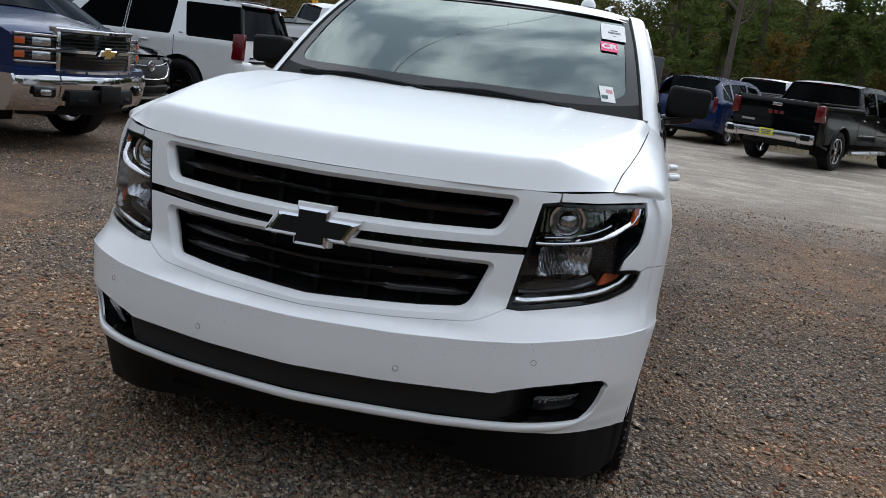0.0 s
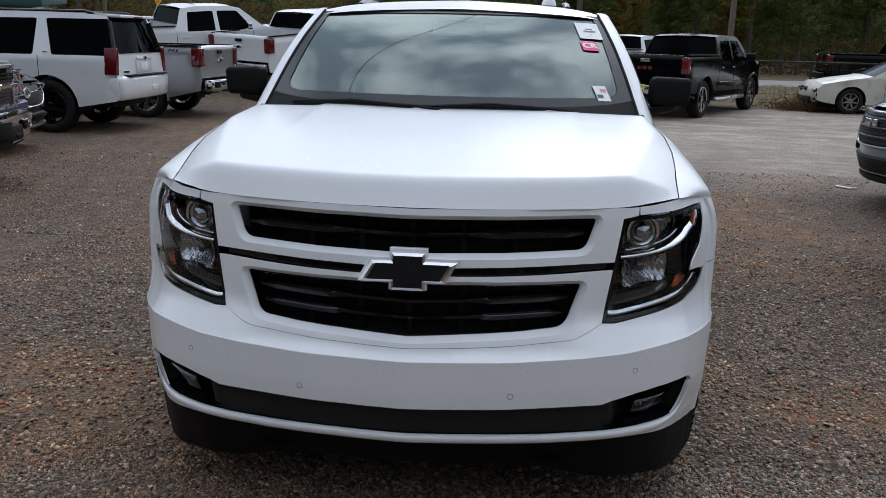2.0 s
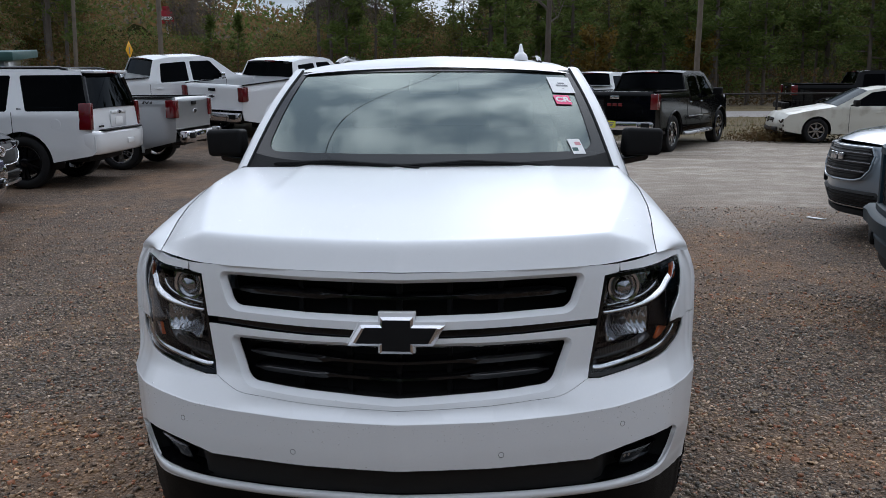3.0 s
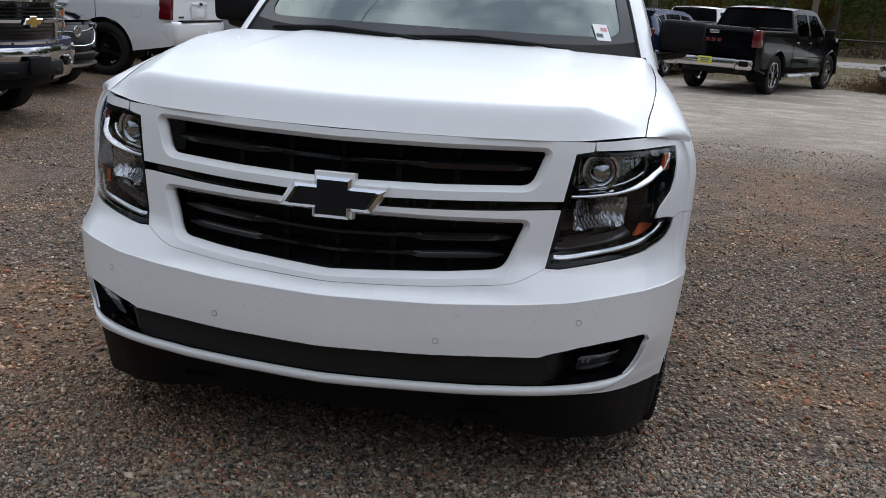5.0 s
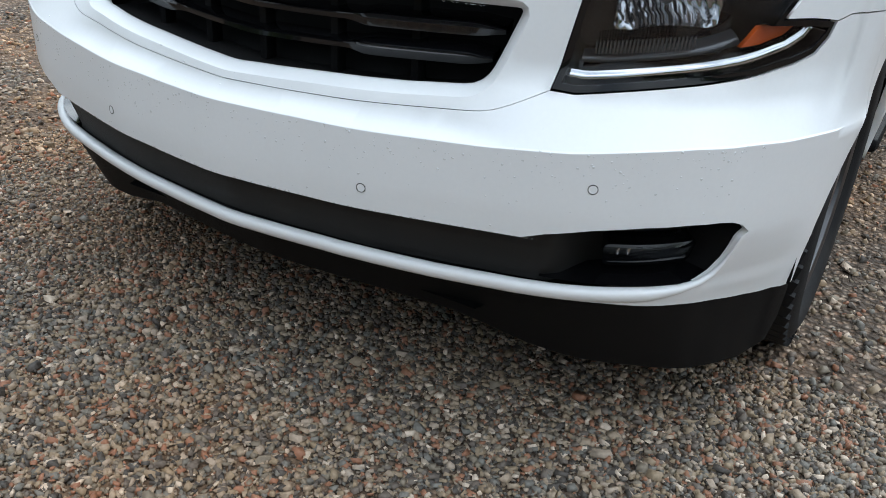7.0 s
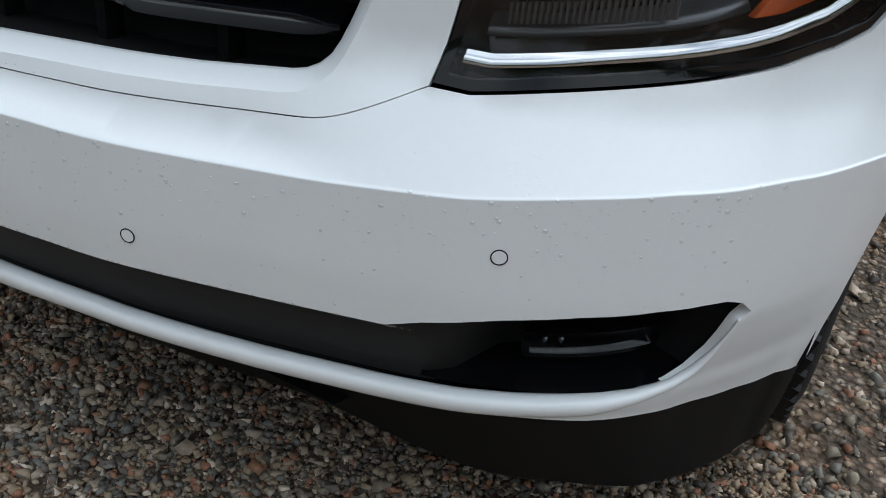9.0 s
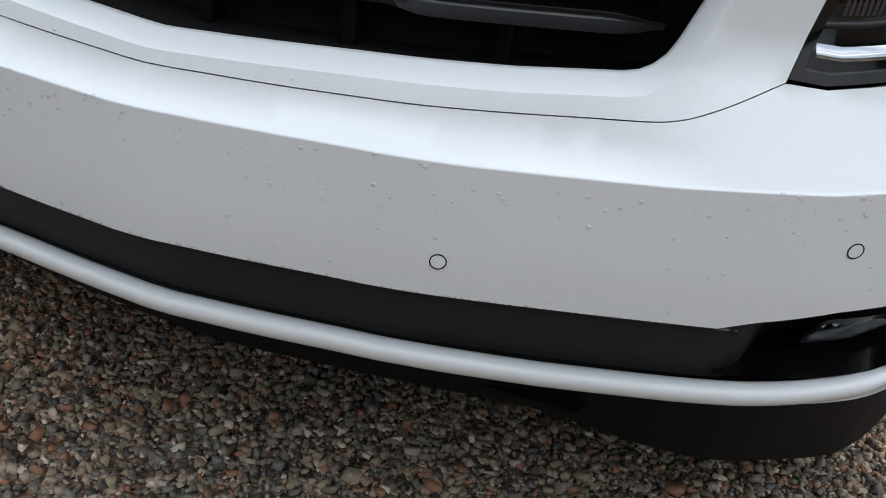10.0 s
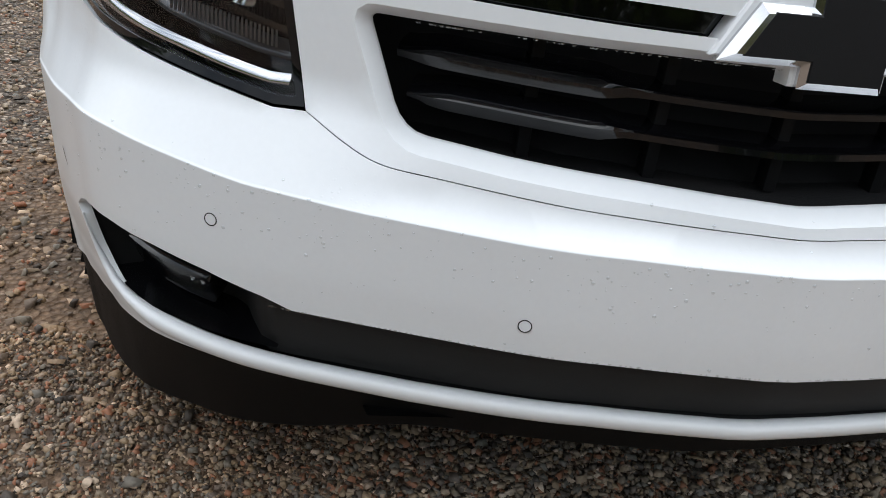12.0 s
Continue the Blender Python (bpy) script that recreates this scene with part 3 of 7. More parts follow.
def add_wheel(parent, at, side, radius=0.405, width=0.285, rim=0.28, spokes=6, rim_mat=None, tread=False, twin=True):
    """A wheel whose outer face looks to +x (side 1) or -x (side -1)."""
    holder = new("wheel")
    holder.parent = parent
    holder.matrix_basis = Matrix.Translation(at) @ (pose(0, 0, 0) if side > 0 else pose(0, 0, 0, 0, 0, 180))
    part("tyre", lathe_bm(tyre_profile(radius, width, rim), 56, "x"), RUBBER, holder)
    if tread:
        bm = bmesh.new()
        for i in range(64):
            a = 360 * i / 64
            for j, (px, w, skew) in enumerate(((-0.105, 0.052, 14), (-0.038, 0.05, -16), (0.038, 0.05, 16), (0.105, 0.052, -14))):
                turn = Matrix.Rotation(radians(a + (2.8 if j % 2 else 0)), 4, "X")
                box_bm((w * 1.15, 0.034, 0.014), (0, 0, 0), turn=turn @ Matrix.Translation((px, 0, radius - (0.0105 if j in (0, 3) else 0.002))) @ Matrix.Rotation(radians(skew), 4, "Z"), bm=bm)
        part("tyre_tread", bm, RUBBER, holder, "grooved tyre tread")
    mat_rim = rim_mat or SATIN
    f = width * 0.40
    bm = lathe_bm([(f + 0.008, rim - 0.022), (f + 0.014, rim - 0.004), (f + 0.002, rim + 0.008), (f - 0.03, rim), (-f, rim - 0.02), (-f, rim - 0.035), (f - 0.05, rim - 0.03)], 56, "x", close=True)
    part("rim", bm, mat_rim, holder)
    bm = bmesh.new()
    for i in range(spokes):
        for d in ((-0.17, 0.17) if twin else (0,)):
            a = 2 * math.pi * i / spokes + d
            m = Matrix.Rotation(a, 4, "X")
            v = [m @ Vector(p) for p in ((f, -0.026, 0.05), (f, 0.026, 0.05), (f - 0.005, 0.017, rim - 0.012), (f - 0.005, -0.017, rim - 0.012),
                                         (f - 0.05, -0.026, 0.05), (f - 0.05, 0.026, 0.05), (f - 0.04, 0.017, rim - 0.012), (f - 0.04, -0.017, rim - 0.012))]
            q = [bm.verts.new(p) for p in v]
            for k in ((0, 1, 2, 3), (4, 7, 6, 5), (0, 4, 5, 1), (1, 5, 6, 2), (2, 6, 7, 3), (3, 7, 4, 0)):
                bm.faces.new([q[i2] for i2 in k])
    part("spokes", bm, mat_rim, holder, smooth=False)
    part("hub_cap", lathe_bm([(f - 0.05, 0.07), (f + 0.004, 0.066), (f + 0.012, 0.05), (f + 0.014, 0.0001)], 24, "x"), mat_rim, holder)
    part("brake_disc", lathe_bm([(f - 0.12, 0.0001), (f - 0.12, rim * 0.75), (f - 0.15, rim * 0.75)], 32, "x"), RUST, holder)
    return holder
# ---------------------------------------------------------------- the white SUV in front of the camera
# Plan line of the nose and flank, from the centre of the bumper back along one side.
PLAN = [(0.0, -0.0412), (0.022, -0.0408), (0.034, -0.0398), (0.05, -0.0380), (0.12, -0.0310), (0.20, -0.0205), (0.33, 0.0), (0.60, 0.074), (0.72, 0.117), (0.83, 0.182), (0.90, 0.250), (0.94, 0.315), (0.975, 0.375), (1.005, 0.438),
        (1.033, 0.505), (1.056, 0.590), (1.068, 0.70), (1.072, 0.90), (1.066, 1.6), (1.055, 3.0), (1.044, 4.2), (1.02, 4.85), (0.95, 5.08)]


def catmull(points, k=12):
    out = []
    p = [Vector(q) for q in points]
    p = [p[0] * 2 - p[1]] + p + [p[-1] * 2 - p[-2]]
    for i in range(1, len(p) - 2):
        for j in range(k):
            t = j / k
            a, b, c, d = p[i - 1], p[i], p[i + 1], p[i + 2]
            out.append(0.5 * (2 * b + (c - a) * t + (2 * a - 5 * b + 4 * c - d) * t * t + (3 * b - a - 3 * c + d) * t ** 3))
    out.append(p[-2])
    return out


LINE = np.array([tuple(v) for v in catmull(PLAN)])
ARC = np.concatenate([[0], np.cumsum(np.linalg.norm(np.diff(LINE, axis=0), axis=1))])
# how far the nose leans back with height, and how far the flank tucks in
LEAN_BACK = [(0.10, 0.13), (0.20, 0.10), (0.30, 0.06), (0.365, 0.046), (0.38, 0.040), (0.40, 0.039), (0.45, 0.020), (0.49, 0.003), (0.54, 0.0), (0.649, 0.0), (0.651, 0.0028), (0.676, 0.044), (0.70, 0.052), (0.75, 0.074), (0.85, 0.080), (0.92, 0.088), (1.0, 0.098),
             (1.07, 0.108), (1.12, 0.118)]
TUCK = [(0.10, 0.07), (0.2, 0.05), (0.33, 0.028), (0.45, 0.014), (0.60, 0.004), (0.649, 0.0), (0.651, 0.002), (0.676, 0.006), (0.70, 0.009), (0.75, 0.011), (0.82, 0.010), (0.9, 0.008), (1.0, 0.010), (1.05, 0.018), (1.10, 0.038), (1.2, 0.085)]


LEAN_OUT = [(0.10, 0.13), (0.20, 0.10), (0.30, 0.06), (0.365, 0.046), (0.38, 0.040), (0.40, 0.039), (0.45, 0.020), (0.49, 0.003), (0.54, 0.0), (0.649, 0.0), (0.651, 0.0028), (0.742, 0.067), (0.788, 0.083), (0.85, 0.086), (0.92, 0.091), (1.0, 0.099), (1.07, 0.108), (1.12, 0.118)]
CREASE = [(0.0, 0.648), (0.35, 0.650), (0.55, 0.655), (0.70, 0.665), (0.80, 0.677), (0.90, 0.686), (1.0, 0.686), (1.1, 0.682), (1.4, 0.682)]


def nose(s, z, depth=0.0):
    a = abs(s)
    zc, z_true = lerp_table(CREASE, a), z
    if 0.45 < z <= zc:
        z = 0.45 + (z - 0.45) * 0.20 / (zc - 0.45)
    elif zc < z < 0.78:
        z = 0.65 + (z - zc) * 0.13 / (0.78 - zc)
    x, y = np.interp(a, ARC, LINE[:, 0]), np.interp(a, ARC, LINE[:, 1])
    t = np.array([np.interp(a + 0.02, ARC, LINE[:, 0]) - np.interp(max(a - 0.02, 0), ARC, LINE[:, 0]), np.interp(a + 0.02, ARC, LINE[:, 1]) - np.interp(max(a - 0.02, 0), ARC, LINE[:, 1])])
    t = t / np.linalg.norm(t)
    nx, ny = t[1], -t[0]
    corner = 1 - ease(nx, 0.88, 0.99)
    w = ease(a, 0.42, 0.62)
    y2 = y + (lerp_table(LEAN_BACK, z) * (1 - w) + lerp_table(LEAN_OUT, z) * w) * corner
    x2 = x - lerp_table(TUCK, z) * ease(nx, 0.3, 0.97)
    x2, y2 = x2 - nx * depth, y2 - ny * depth
    return (math.copysign(x2, s), y2, z_true) if s else (0.0, y2, z_true)


def sx(x, z):
    """Arc length at which the skin has this x."""
    lo, hi = 0.0, 1.35
    for _ in range(40):
        mid = (lo + hi) / 2
        if nose(mid, z)[0] < abs(x):
            lo = mid
        else:
            hi = mid
    return math.copysign((lo + hi) / 2, x)


def sy(y, z):
    lo, hi = 0.0, float(ARC[-1])
    for _ in range(40):
        mid = (lo + hi) / 2
        if nose(mid, z)[1] < y:
            lo = mid
        else:
            hi = mid
    return (lo + hi) / 2


def on_nose(points):
    return [(sx(x, z), z) for x, z in points]


def both(points):
    """A half outline from the centre line out and back to it, closed over the centre."""
    return points + [(-a, b) for a, b in reversed(points) if abs(a) > 1e-6]


suv = thing("suv", pose(0, 0, 0), "clean white full-size SUV parked on gravel, wet with rain", "suv")
WHEEL_Y, WHEEL_Z, ARCH_R = 0.985, 0.405, 0.440

# lower edge of the headlamp and the bumper's upper seam
LAMP_LOW = [(0.610, 0.748), (0.65, 0.7455), (0.71, 0.7555), (0.76, 0.7635), (0.81, 0.7715), (0.867, 0.781), (0.905, 0.789), (0.94, 0.801), (0.965, 0.816), (0.979, 0.845), (0.984, 0.872)]
SEAM = [(0.0, 0.676), (0.2, 0.681), (0.36, 0.689), (0.47, 0.697), (0.52, 0.704), (0.56, 0.720), (0.610, 0.747)]
SEAM = [tuple(q) for q in catmull(SEAM, 4)]
STRIP_TOP = [(0.0, 0.496), (0.3, 0.497), (0.616, 0.498), (0.654, 0.511), (0.731, 0.529), (0.805, 0.540), (0.866, 0.544), (0.905, 0.542), (0.922, 0.537)]
TRIM_TOP = [(0.0, 0.387), (0.3, 0.386), (0.60, 0.381), (0.72, 0.384), (0.80, 0.387), (0.86, 0.393), (0.890, 0.402)]
TRIM_LOW = [(0.0, 0.372), (0.3, 0.370), (0.60, 0.364), (0.75, 0.364), (0.87, 0.357), (0.93, 0.343), (0.98, 0.335)]

arch_front = [(sy(WHEEL_Y - ARCH_R * math.cos(a), 0.5), WHEEL_Z + ARCH_R * math.sin(a)) for a in np.linspace(-0.16, math.pi / 2, 12)]
bumper_back = [p for p in arch_front if p[1] < 0.68]
s_seam = bumper_back[-1][0] + 0.01
half_out = on_nose(SEAM) + on_nose(LAMP_LOW[1:]) + [(sx(1.0, 0.882), 0.882), (sx(1.03, 0.886), 0.886), (s_seam, 0.886), (s_seam, 0.70)] + bumper_back[::-1] + on_nose(TRIM_LOW[::-1])
opening = on_nose(STRIP_TOP) + on_nose([(0.936, 0.527), (0.946, 0.510), (0.938, 0.500), (0.930, 0.470), (0.921, 0.444), (0.906, 0.417)]) + on_nose(TRIM_TOP[::-1])
crease = [[(s, lerp_table(CREASE, abs(s)) + dz) for s in np.linspace(-1.25, 1.25, 110)] for dz in (-0.0024, 0.0, 0.0024)]
skin_panel("bumper_cover", nose, both(half_out), WHITE, suv, "white front bumper cover with water beads", holes=[both(opening)], step=0.024, lip=0.016, gap=0.0006, extra=crease)

# rolled edge along the trim below the opening
bm = bmesh.new()
line = [(a, b) for a, b in resample(on_nose([(0.0, 0.387), (0.3, 0.386), (0.45, 0.381), (0.60, 0.381), (0.75, 0.386), (0.82, 0.390), (0.865, 0.396), (0.892, 0.406), (0.908, 0.420), (0.920, 0.444), (0.930, 0.472), (0.938, 0.500)]), 0.022, False)]
def roll(x):
    return 0.0138 * (1 - 0.55 * ease(abs(x), 0.80, 0.90) - 0.33 * ease(abs(x), 0.90, 0.937))


pts = [nose(sg * a, b, 0.55 * roll(nose(a, b)[0])) for sg, row in ((-1, [q for q in reversed(line) if q[0] > 0]), (1, line)) for a, b in row]
tube_bm(pts, 0.0138, 16, bm, radii=[roll(p[0]) for p in pts])
bm.verts.ensure_lookup_table()
for i, p in enumerate(pts):
    # the bead is taller than deep, with a flat lower face
    for v in bm.verts[16 * i:16 * i + 16]:
        up = v.co.z - p[2]
        v.co.z = p[2] + up * (0.75 if up > 0 else 1.38)
part("bumper_trim_roll", bm, WHITE, suv, "rounded white lower bumper bead")

# black mesh-less intake strip and fog lamp recess
strip = on_nose([(0.0, 0.506), (0.62, 0.508), (0.72, 0.538), (0.82, 0.552), (0.95, 0.556), (0.955, 0.50), (0.925, 0.40), (0.80, 0.388), (0.60, 0.39), (0.0, 0.398)])
skin_panel("intake_strip", lambda s, z, d=0.0: nose(s, z, d + 0.022 + 0.075 * ease(abs(s), 0.66, 0.77)), both(strip), INTAKE, suv, "matt black lower intake panel with lamp pockets", step=0.03, lip=0)
for sg in (1, -1):
    # ribs that divide the strip
    for x in (0.235, 0.50):
        bm = bmesh.new()
        a = sx(x, 0.45)
        p, q = Vector(nose(sg * a, 0.398, 0.026)), Vector(nose(sg * (a - 0.012), 0.502, 0.026))
        part("strip_groove", tube_bm([p, q], 0.0022, 5, bm), GLOSS_BLACK, suv)
    floor_pts = resample(on_nose([(0.64, 0.404), (0.75, 0.400), (0.83, 0.400), (0.90, 0.404), (0.915, 0.415)]), 0.04, False)
    verts, faces = [], []
    for a, b in floor_pts:
        d = 0.024 + 0.075 * ease(a, 0.66, 0.77)
        verts += [nose(sg * a, b, 0.012), nose(sg * a, b + 0.012 * ease(a, 0.66, 0.8), d)]
    for i in range(len(floor_pts) - 1):
        faces.append((2 * i, 2 * i + 1, 2 * i + 3, 2 * i + 2))
    mesh_ob("pocket_floor", verts, faces, GLOSS_BLACK, suv, "gloss black pocket floor")
    wall = resample(on_nose([(0.908, 0.410), (0.925, 0.445), (0.941, 0.50), (0.950, 0.51), (0.938, 0.53), (0.926, 0.541)]), 0.03, False)
    verts, faces = [], []
    for a, b in wall:
        verts += [nose(sg * (a + 0.004), b, 0.012), nose(sg * (a - 0.03), b, 0.11)]
    for i in range(len(wall) - 1):
        faces.append((2 * i, 2 * i + 1, 2 * i + 3, 2 * i + 2))
    mesh_ob("pocket_wall", verts, faces, PLASTIC, suv)
    fog = new("fog_lamp")
    fog.parent = suv
    fog["label"] = "small rectangular clear fog lamp"
    lamp = rounded([(sg * a, b) for a, b in on_nose([(0.760, 0.476), (0.902, 0.480), (0.896, 0.434), (0.758, 0.428)])], 0.008)

    def tilted(s, z, d=0.0):
        return nose(s, z, d + 0.042 + 0.22 * max(0.0, 0.488 - z))

    skin_panel("fog_reflector", tilted, lamp, FOG_GREY, fog, "grey fog lamp reflector", step=0.03, lip=0.0, depth=0.028)
    skin_panel("fog_lens", tilted, lamp, LENS, fog, "clear lens", step=0.03, lip=0.03)
    skin_panel("fog_bezel", tilted, shrink(lamp, -0.006), GLOSS_BLACK, fog, "", holes=[shrink(lamp, 0.004)], step=0.03, lip=0.03)
    for x in (0.784, 0.802):
        o = part("fog_facet", box_bm((0.007, 0.006, 0.026), (0, 0, 0), 0.002), LAMP_MID, fog)
        o.matrix_basis = Matrix.Translation(tilted(sg * sx(x, 0.458), 0.460, 0.018)) @ Matrix.Rotation(radians(14 * sg), 4, "Y")
    # parking sensors: a painted disc in a thin dark ring
for sg in (1, -1):
    for x, z in ((0.329, 0.540), (0.721, 0.605)):
        a = sx(x, z)
        c, n = Vector(nose(sg * a, z)), (Vector(nose(sg * a + 0.004, z)) - Vector(nose(sg * a - 0.004, z))).cross(Vector((0, 0, 1))).normalized()
        if n.y > 0:
            n = -n
        m = Matrix.Translation(c) @ n.to_track_quat("Z", "Y").to_matrix().to_4x4()
        holder = new("parking_sensor")
        holder.parent = suv
        holder.matrix_basis = m
        part("sensor_ring", lathe_bm([(-0.001, 0.0078), (0.0006, 0.0078), (0.0006, 0.0090), (-0.001, 0.0090)], 32, "z", close=True), BLACK_EMBLEM, holder, "thin dark sensor ring")
        part("sensor_face", lathe_bm([(-0.001, 0.0078), (0.0005, 0.0076), (0.0006, 0.0001)], 32, "z"), WHITE, holder, "white sensor face")

# a small scuff through the paint on one corner
a = -sx(0.965, 0.575)
mesh_ob("paint_scuff", [nose(a + da, 0.575 + dz, -0.0008) for da, dz in ((-0.010, 0.013), (-0.004, 0.008), (0.004, -0.004), (0.008, -0.012), (0.003, -0.009), (-0.005, 0.002))], [(0, 1, 5), (1, 2, 4, 5), (2, 3, 4)], INTAKE, suv, "dark scuff in the paint", smooth=False)

# black valance under the trim
low = [(0.0, 0.250), (0.3, 0.245), (0.45, 0.225), (0.6, 0.186), (0.7, 0.178), (0.8, 0.170), (0.9, 0.157), (0.94, 0.153)]
val = on_nose([(0.0, 0.374), (0.3, 0.372), (0.60, 0.365), (0.75, 0.363), (0.87, 0.355), (0.93, 0.341), (0.98, 0.333)]) + [(bumper_back[0][0] - 0.002, bumper_back[0][1] - 0.004), (sy(0.56, 0.3), 0.31), (sy(0.555, 0.3), 0.24), (sy(0.535, 0.3), 0.180), (sy(0.49, 0.3), 0.156)] + on_nose(low[::-1])


def valance(s, z, d=0.0):
    """The lower black skirt: it leans back under the trim and draws in behind it near the middle."""
    drop = max(0.0, 0.36 - z)
    x, y, _ = nose(s, max(z, 0.36), d + 0.006 + 0.050 * (1 - ease(abs(s), 0.40, 0.80)) * ease(0.385 - z, 0.0, 0.05))
    return (x * (1 - 0.05 * drop), y + 0.50 * (1 - 0.6 * ease(abs(s), 0.80, 1.10)) * drop, z)


skin_panel("valance", valance, both(val), PLASTIC, suv, "matt black lower valance", step=0.035, lip=0.05)
mesh_ob("undertray", [(-0.6, 0.5, 0.27), (0.6, 0.5, 0.27), (0.5, 0.16, 0.27), (-0.5, 0.16, 0.27), (-0.6, 4.8, 0.29), (0.6, 4.8, 0.29)], [(3, 2, 1, 0), (0, 1, 5, 4)], PLASTIC, suv, smooth=False)
# added box, out of view, keeps side light off the gravel below
part("light_block_box", box_bm((1.5, 2.2, 0.14), (0, 2.45, 0.30), 0.02), PLASTIC, suv, "unseen dark box added under the body to block side light")
for sg in (1, -1):
    part("running_board", box_bm((0.16, 1.75, 0.05), (sg * 0.98, 2.46, 0.345), 0.018), PLASTIC, suv, "black running board")
part("front_axle", tube_bm([(-0.75, WHEEL_Y, 0.38), (0.75, WHEEL_Y, 0.38)], 0.07, 10), RUST, suv)

# ---- grille: two white frames, black bars and ribs behind
def edge_x(z):
    return 0.610 + (z - 0.747) * 0.168


low_frame = on_nose(SEAM) + on_nose([(edge_x(0.85), 0.85), (edge_x(0.914), 0.914)]) + on_nose([(0.50, 0.906), (0.397, 0.902), (0.2, 0.897), (0.0, 0.896)])
hole_low = rounded(both(on_nose([(0.0, 0.866), (0.3, 0.866), (0.545, 0.868), (0.497, 0.735), (0.365, 0.7235), (0.231, 0.7165), (0.094, 0.7095), (0.0, 0.7055)])), [0, 0, 0.012, 0.034, 0, 0, 0, 0, 0, 0, 0, 0.034, 0.012, 0])
up_frame = on_nose([(0.0, 0.921), (0.134, 0.922), (0.397, 0.929), (edge_x(0.938), 0.938), (edge_x(1.0), 1.0), (edge_x(1.074), 1.074), (0.713, 1.083), (0.715, 1.110), (0.55, 1.107), (0.3, 1.104), (0.0, 1.102)])
hole_up = rounded(both(on_nose([(0.0, 1.066), (0.3, 1.068), (0.586, 1.073), (0.553, 0.976), (0.3, 0.967), (0.0, 0.962)])), [0, 0, 0.012, 0.03, 0, 0, 0, 0.03, 0.012, 0])
for nm, outer, hole in (("lower_grille_frame", both(low_frame), hole_low), ("upper_grille_frame", both(up_frame), hole_up)):
    rim_out = shrink(hole, -0.0155)
    frame_part = skin_panel(nm, nose, outer, WHITE, suv, "white painted grille frame", holes=[rim_out], step=0.026, lip=0.012, gap=0.0006)
    # sloped inner return of the opening
    base = resample(rim_out, 0.026)
    inner = []
    for a, b in base:
        best = min(resample(hole, 0.006), key=lambda q: (q[0] - a) ** 2 + (q[1] - b) ** 2)
        inner.append(best)
    rows = [[nose(a, b, 0.0) for a, b in base], [nose(a + (c - a) * 0.9, b + (d - b) * 0.9, 0.020) for (a, b), (c, d) in zip(base, inner)], [nose(c, d, 0.026) for c, d in inner], [nose(a, b, 0.050) for a, b in base]]
    verts = [p for r in rows for p in r]
    n = len(base)
    faces = [(r * n + i, r * n + (i + 1) % n, (r + 1) * n + (i + 1) % n, (r + 1) * n + i) for r in range(3) for i in range(n)]
    mesh_ob("grille_return", verts, faces, WHITE, suv, "sloped white edge of the grille opening")
gap_bar = on_nose([(0.0, 0.890), (0.4, 0.897), (0.66, 0.908), (0.665, 0.945), (0.4, 0.936), (0.0, 0.928)])
skin_panel("grille_gap_bar", nose, both(gap_bar), GLOSS_BLACK, suv, "gloss black band between grille frames", step=0.04, lip=0, depth=0.03)
back = on_nose([(0.0, 0.60), (0.58, 0.62), (0.64, 1.085), (0.0, 1.09)])
skin_panel("radiator_screen", nose, both(back), PLASTIC, suv, "dark radiator screen", step=0.08, lip=0, depth=0.16)

floor_line = resample(on_nose([(0.0, 0.690), (0.3, 0.698), (0.52, 0.712)]), 0.05, False)
duct = [(sg * a, b) for sg in (-1, 1) for a, b in (floor_line[::-1] if sg < 0 else floor_line[1:])]
mesh_ob("intake_duct", [nose(a, b - 0.004 * k, d) for a, b in duct for k, d in ((0, 0.05), (1, 0.17))], [(2 * i, 2 * i + 1, 2 * i + 3, 2 * i + 2) for i in range(len(duct) - 1)], RUBBER, suv, "dark duct floor behind the grille")


def grille_bar(z0, drop, half, thick, name="grille_bar"):
    """A black bar that follows the nose, thicker over its outer third with an oblique step."""
    verts, faces = [], []
    ss = list(np.linspace(-half, half, 61))
    for s in ss:
        a = abs(s)
        wide = ease(a, 0.215, 0.262)
        tip = 1 - ease(a, half - 0.055, half)
        z = z0 + drop * (a / half) ** 1.3
        h = thick * (0.55 + 0.45 * wide * tip)
        sec = [(0.012 + 0.006 * (1 - wide), h * 0.55), (0.008 + 0.012 * (1 - wide), h * 0.2), (0.014 + 0.006 * (1 - wide), -h * 0.75), (0.06, -h), (0.075, h * 1.1), (0.03, h * 1.1)]
        verts += [nose(s, z + dz, d + 0.040) for d, dz in sec]
    k = 6
    for i in range(len(ss) - 1):
        for j in range(k):
            faces.append((i * k + j, i * k + (j + 1) % k, (i + 1) * k + (j + 1) % k, (i + 1) * k + j))
    ob = mesh_ob(name, verts, faces, GLOSS_BLACK, suv, "wet gloss black grille bar")
    ob.data.set_sharp_from_angle(angle=radians(30))


grille_bar(1.013, 0.010, sx(0.556, 1.02), 0.016)
grille_bar(0.805, 0.016, sx(0.515, 0.81), 0.016)
grille_bar(0.752, 0.018, sx(0.499, 0.765), 0.016)
for x in (-0.352, -0.176, 0.0, 0.176, 0.352):
    for z0, z1 in ((0.69, 0.88), (0.95, 1.08)):
        bm = box_bm((0.017, 0.03, z1 - z0), (0, 0, 0), 0.002)
        o = part("grille_rib", bm, PLASTIC, suv)
        o.matrix_basis = Matrix.Translation(nose(sx(x, 0.85) if x else 0.0, (z0 + z1) / 2, 0.098))

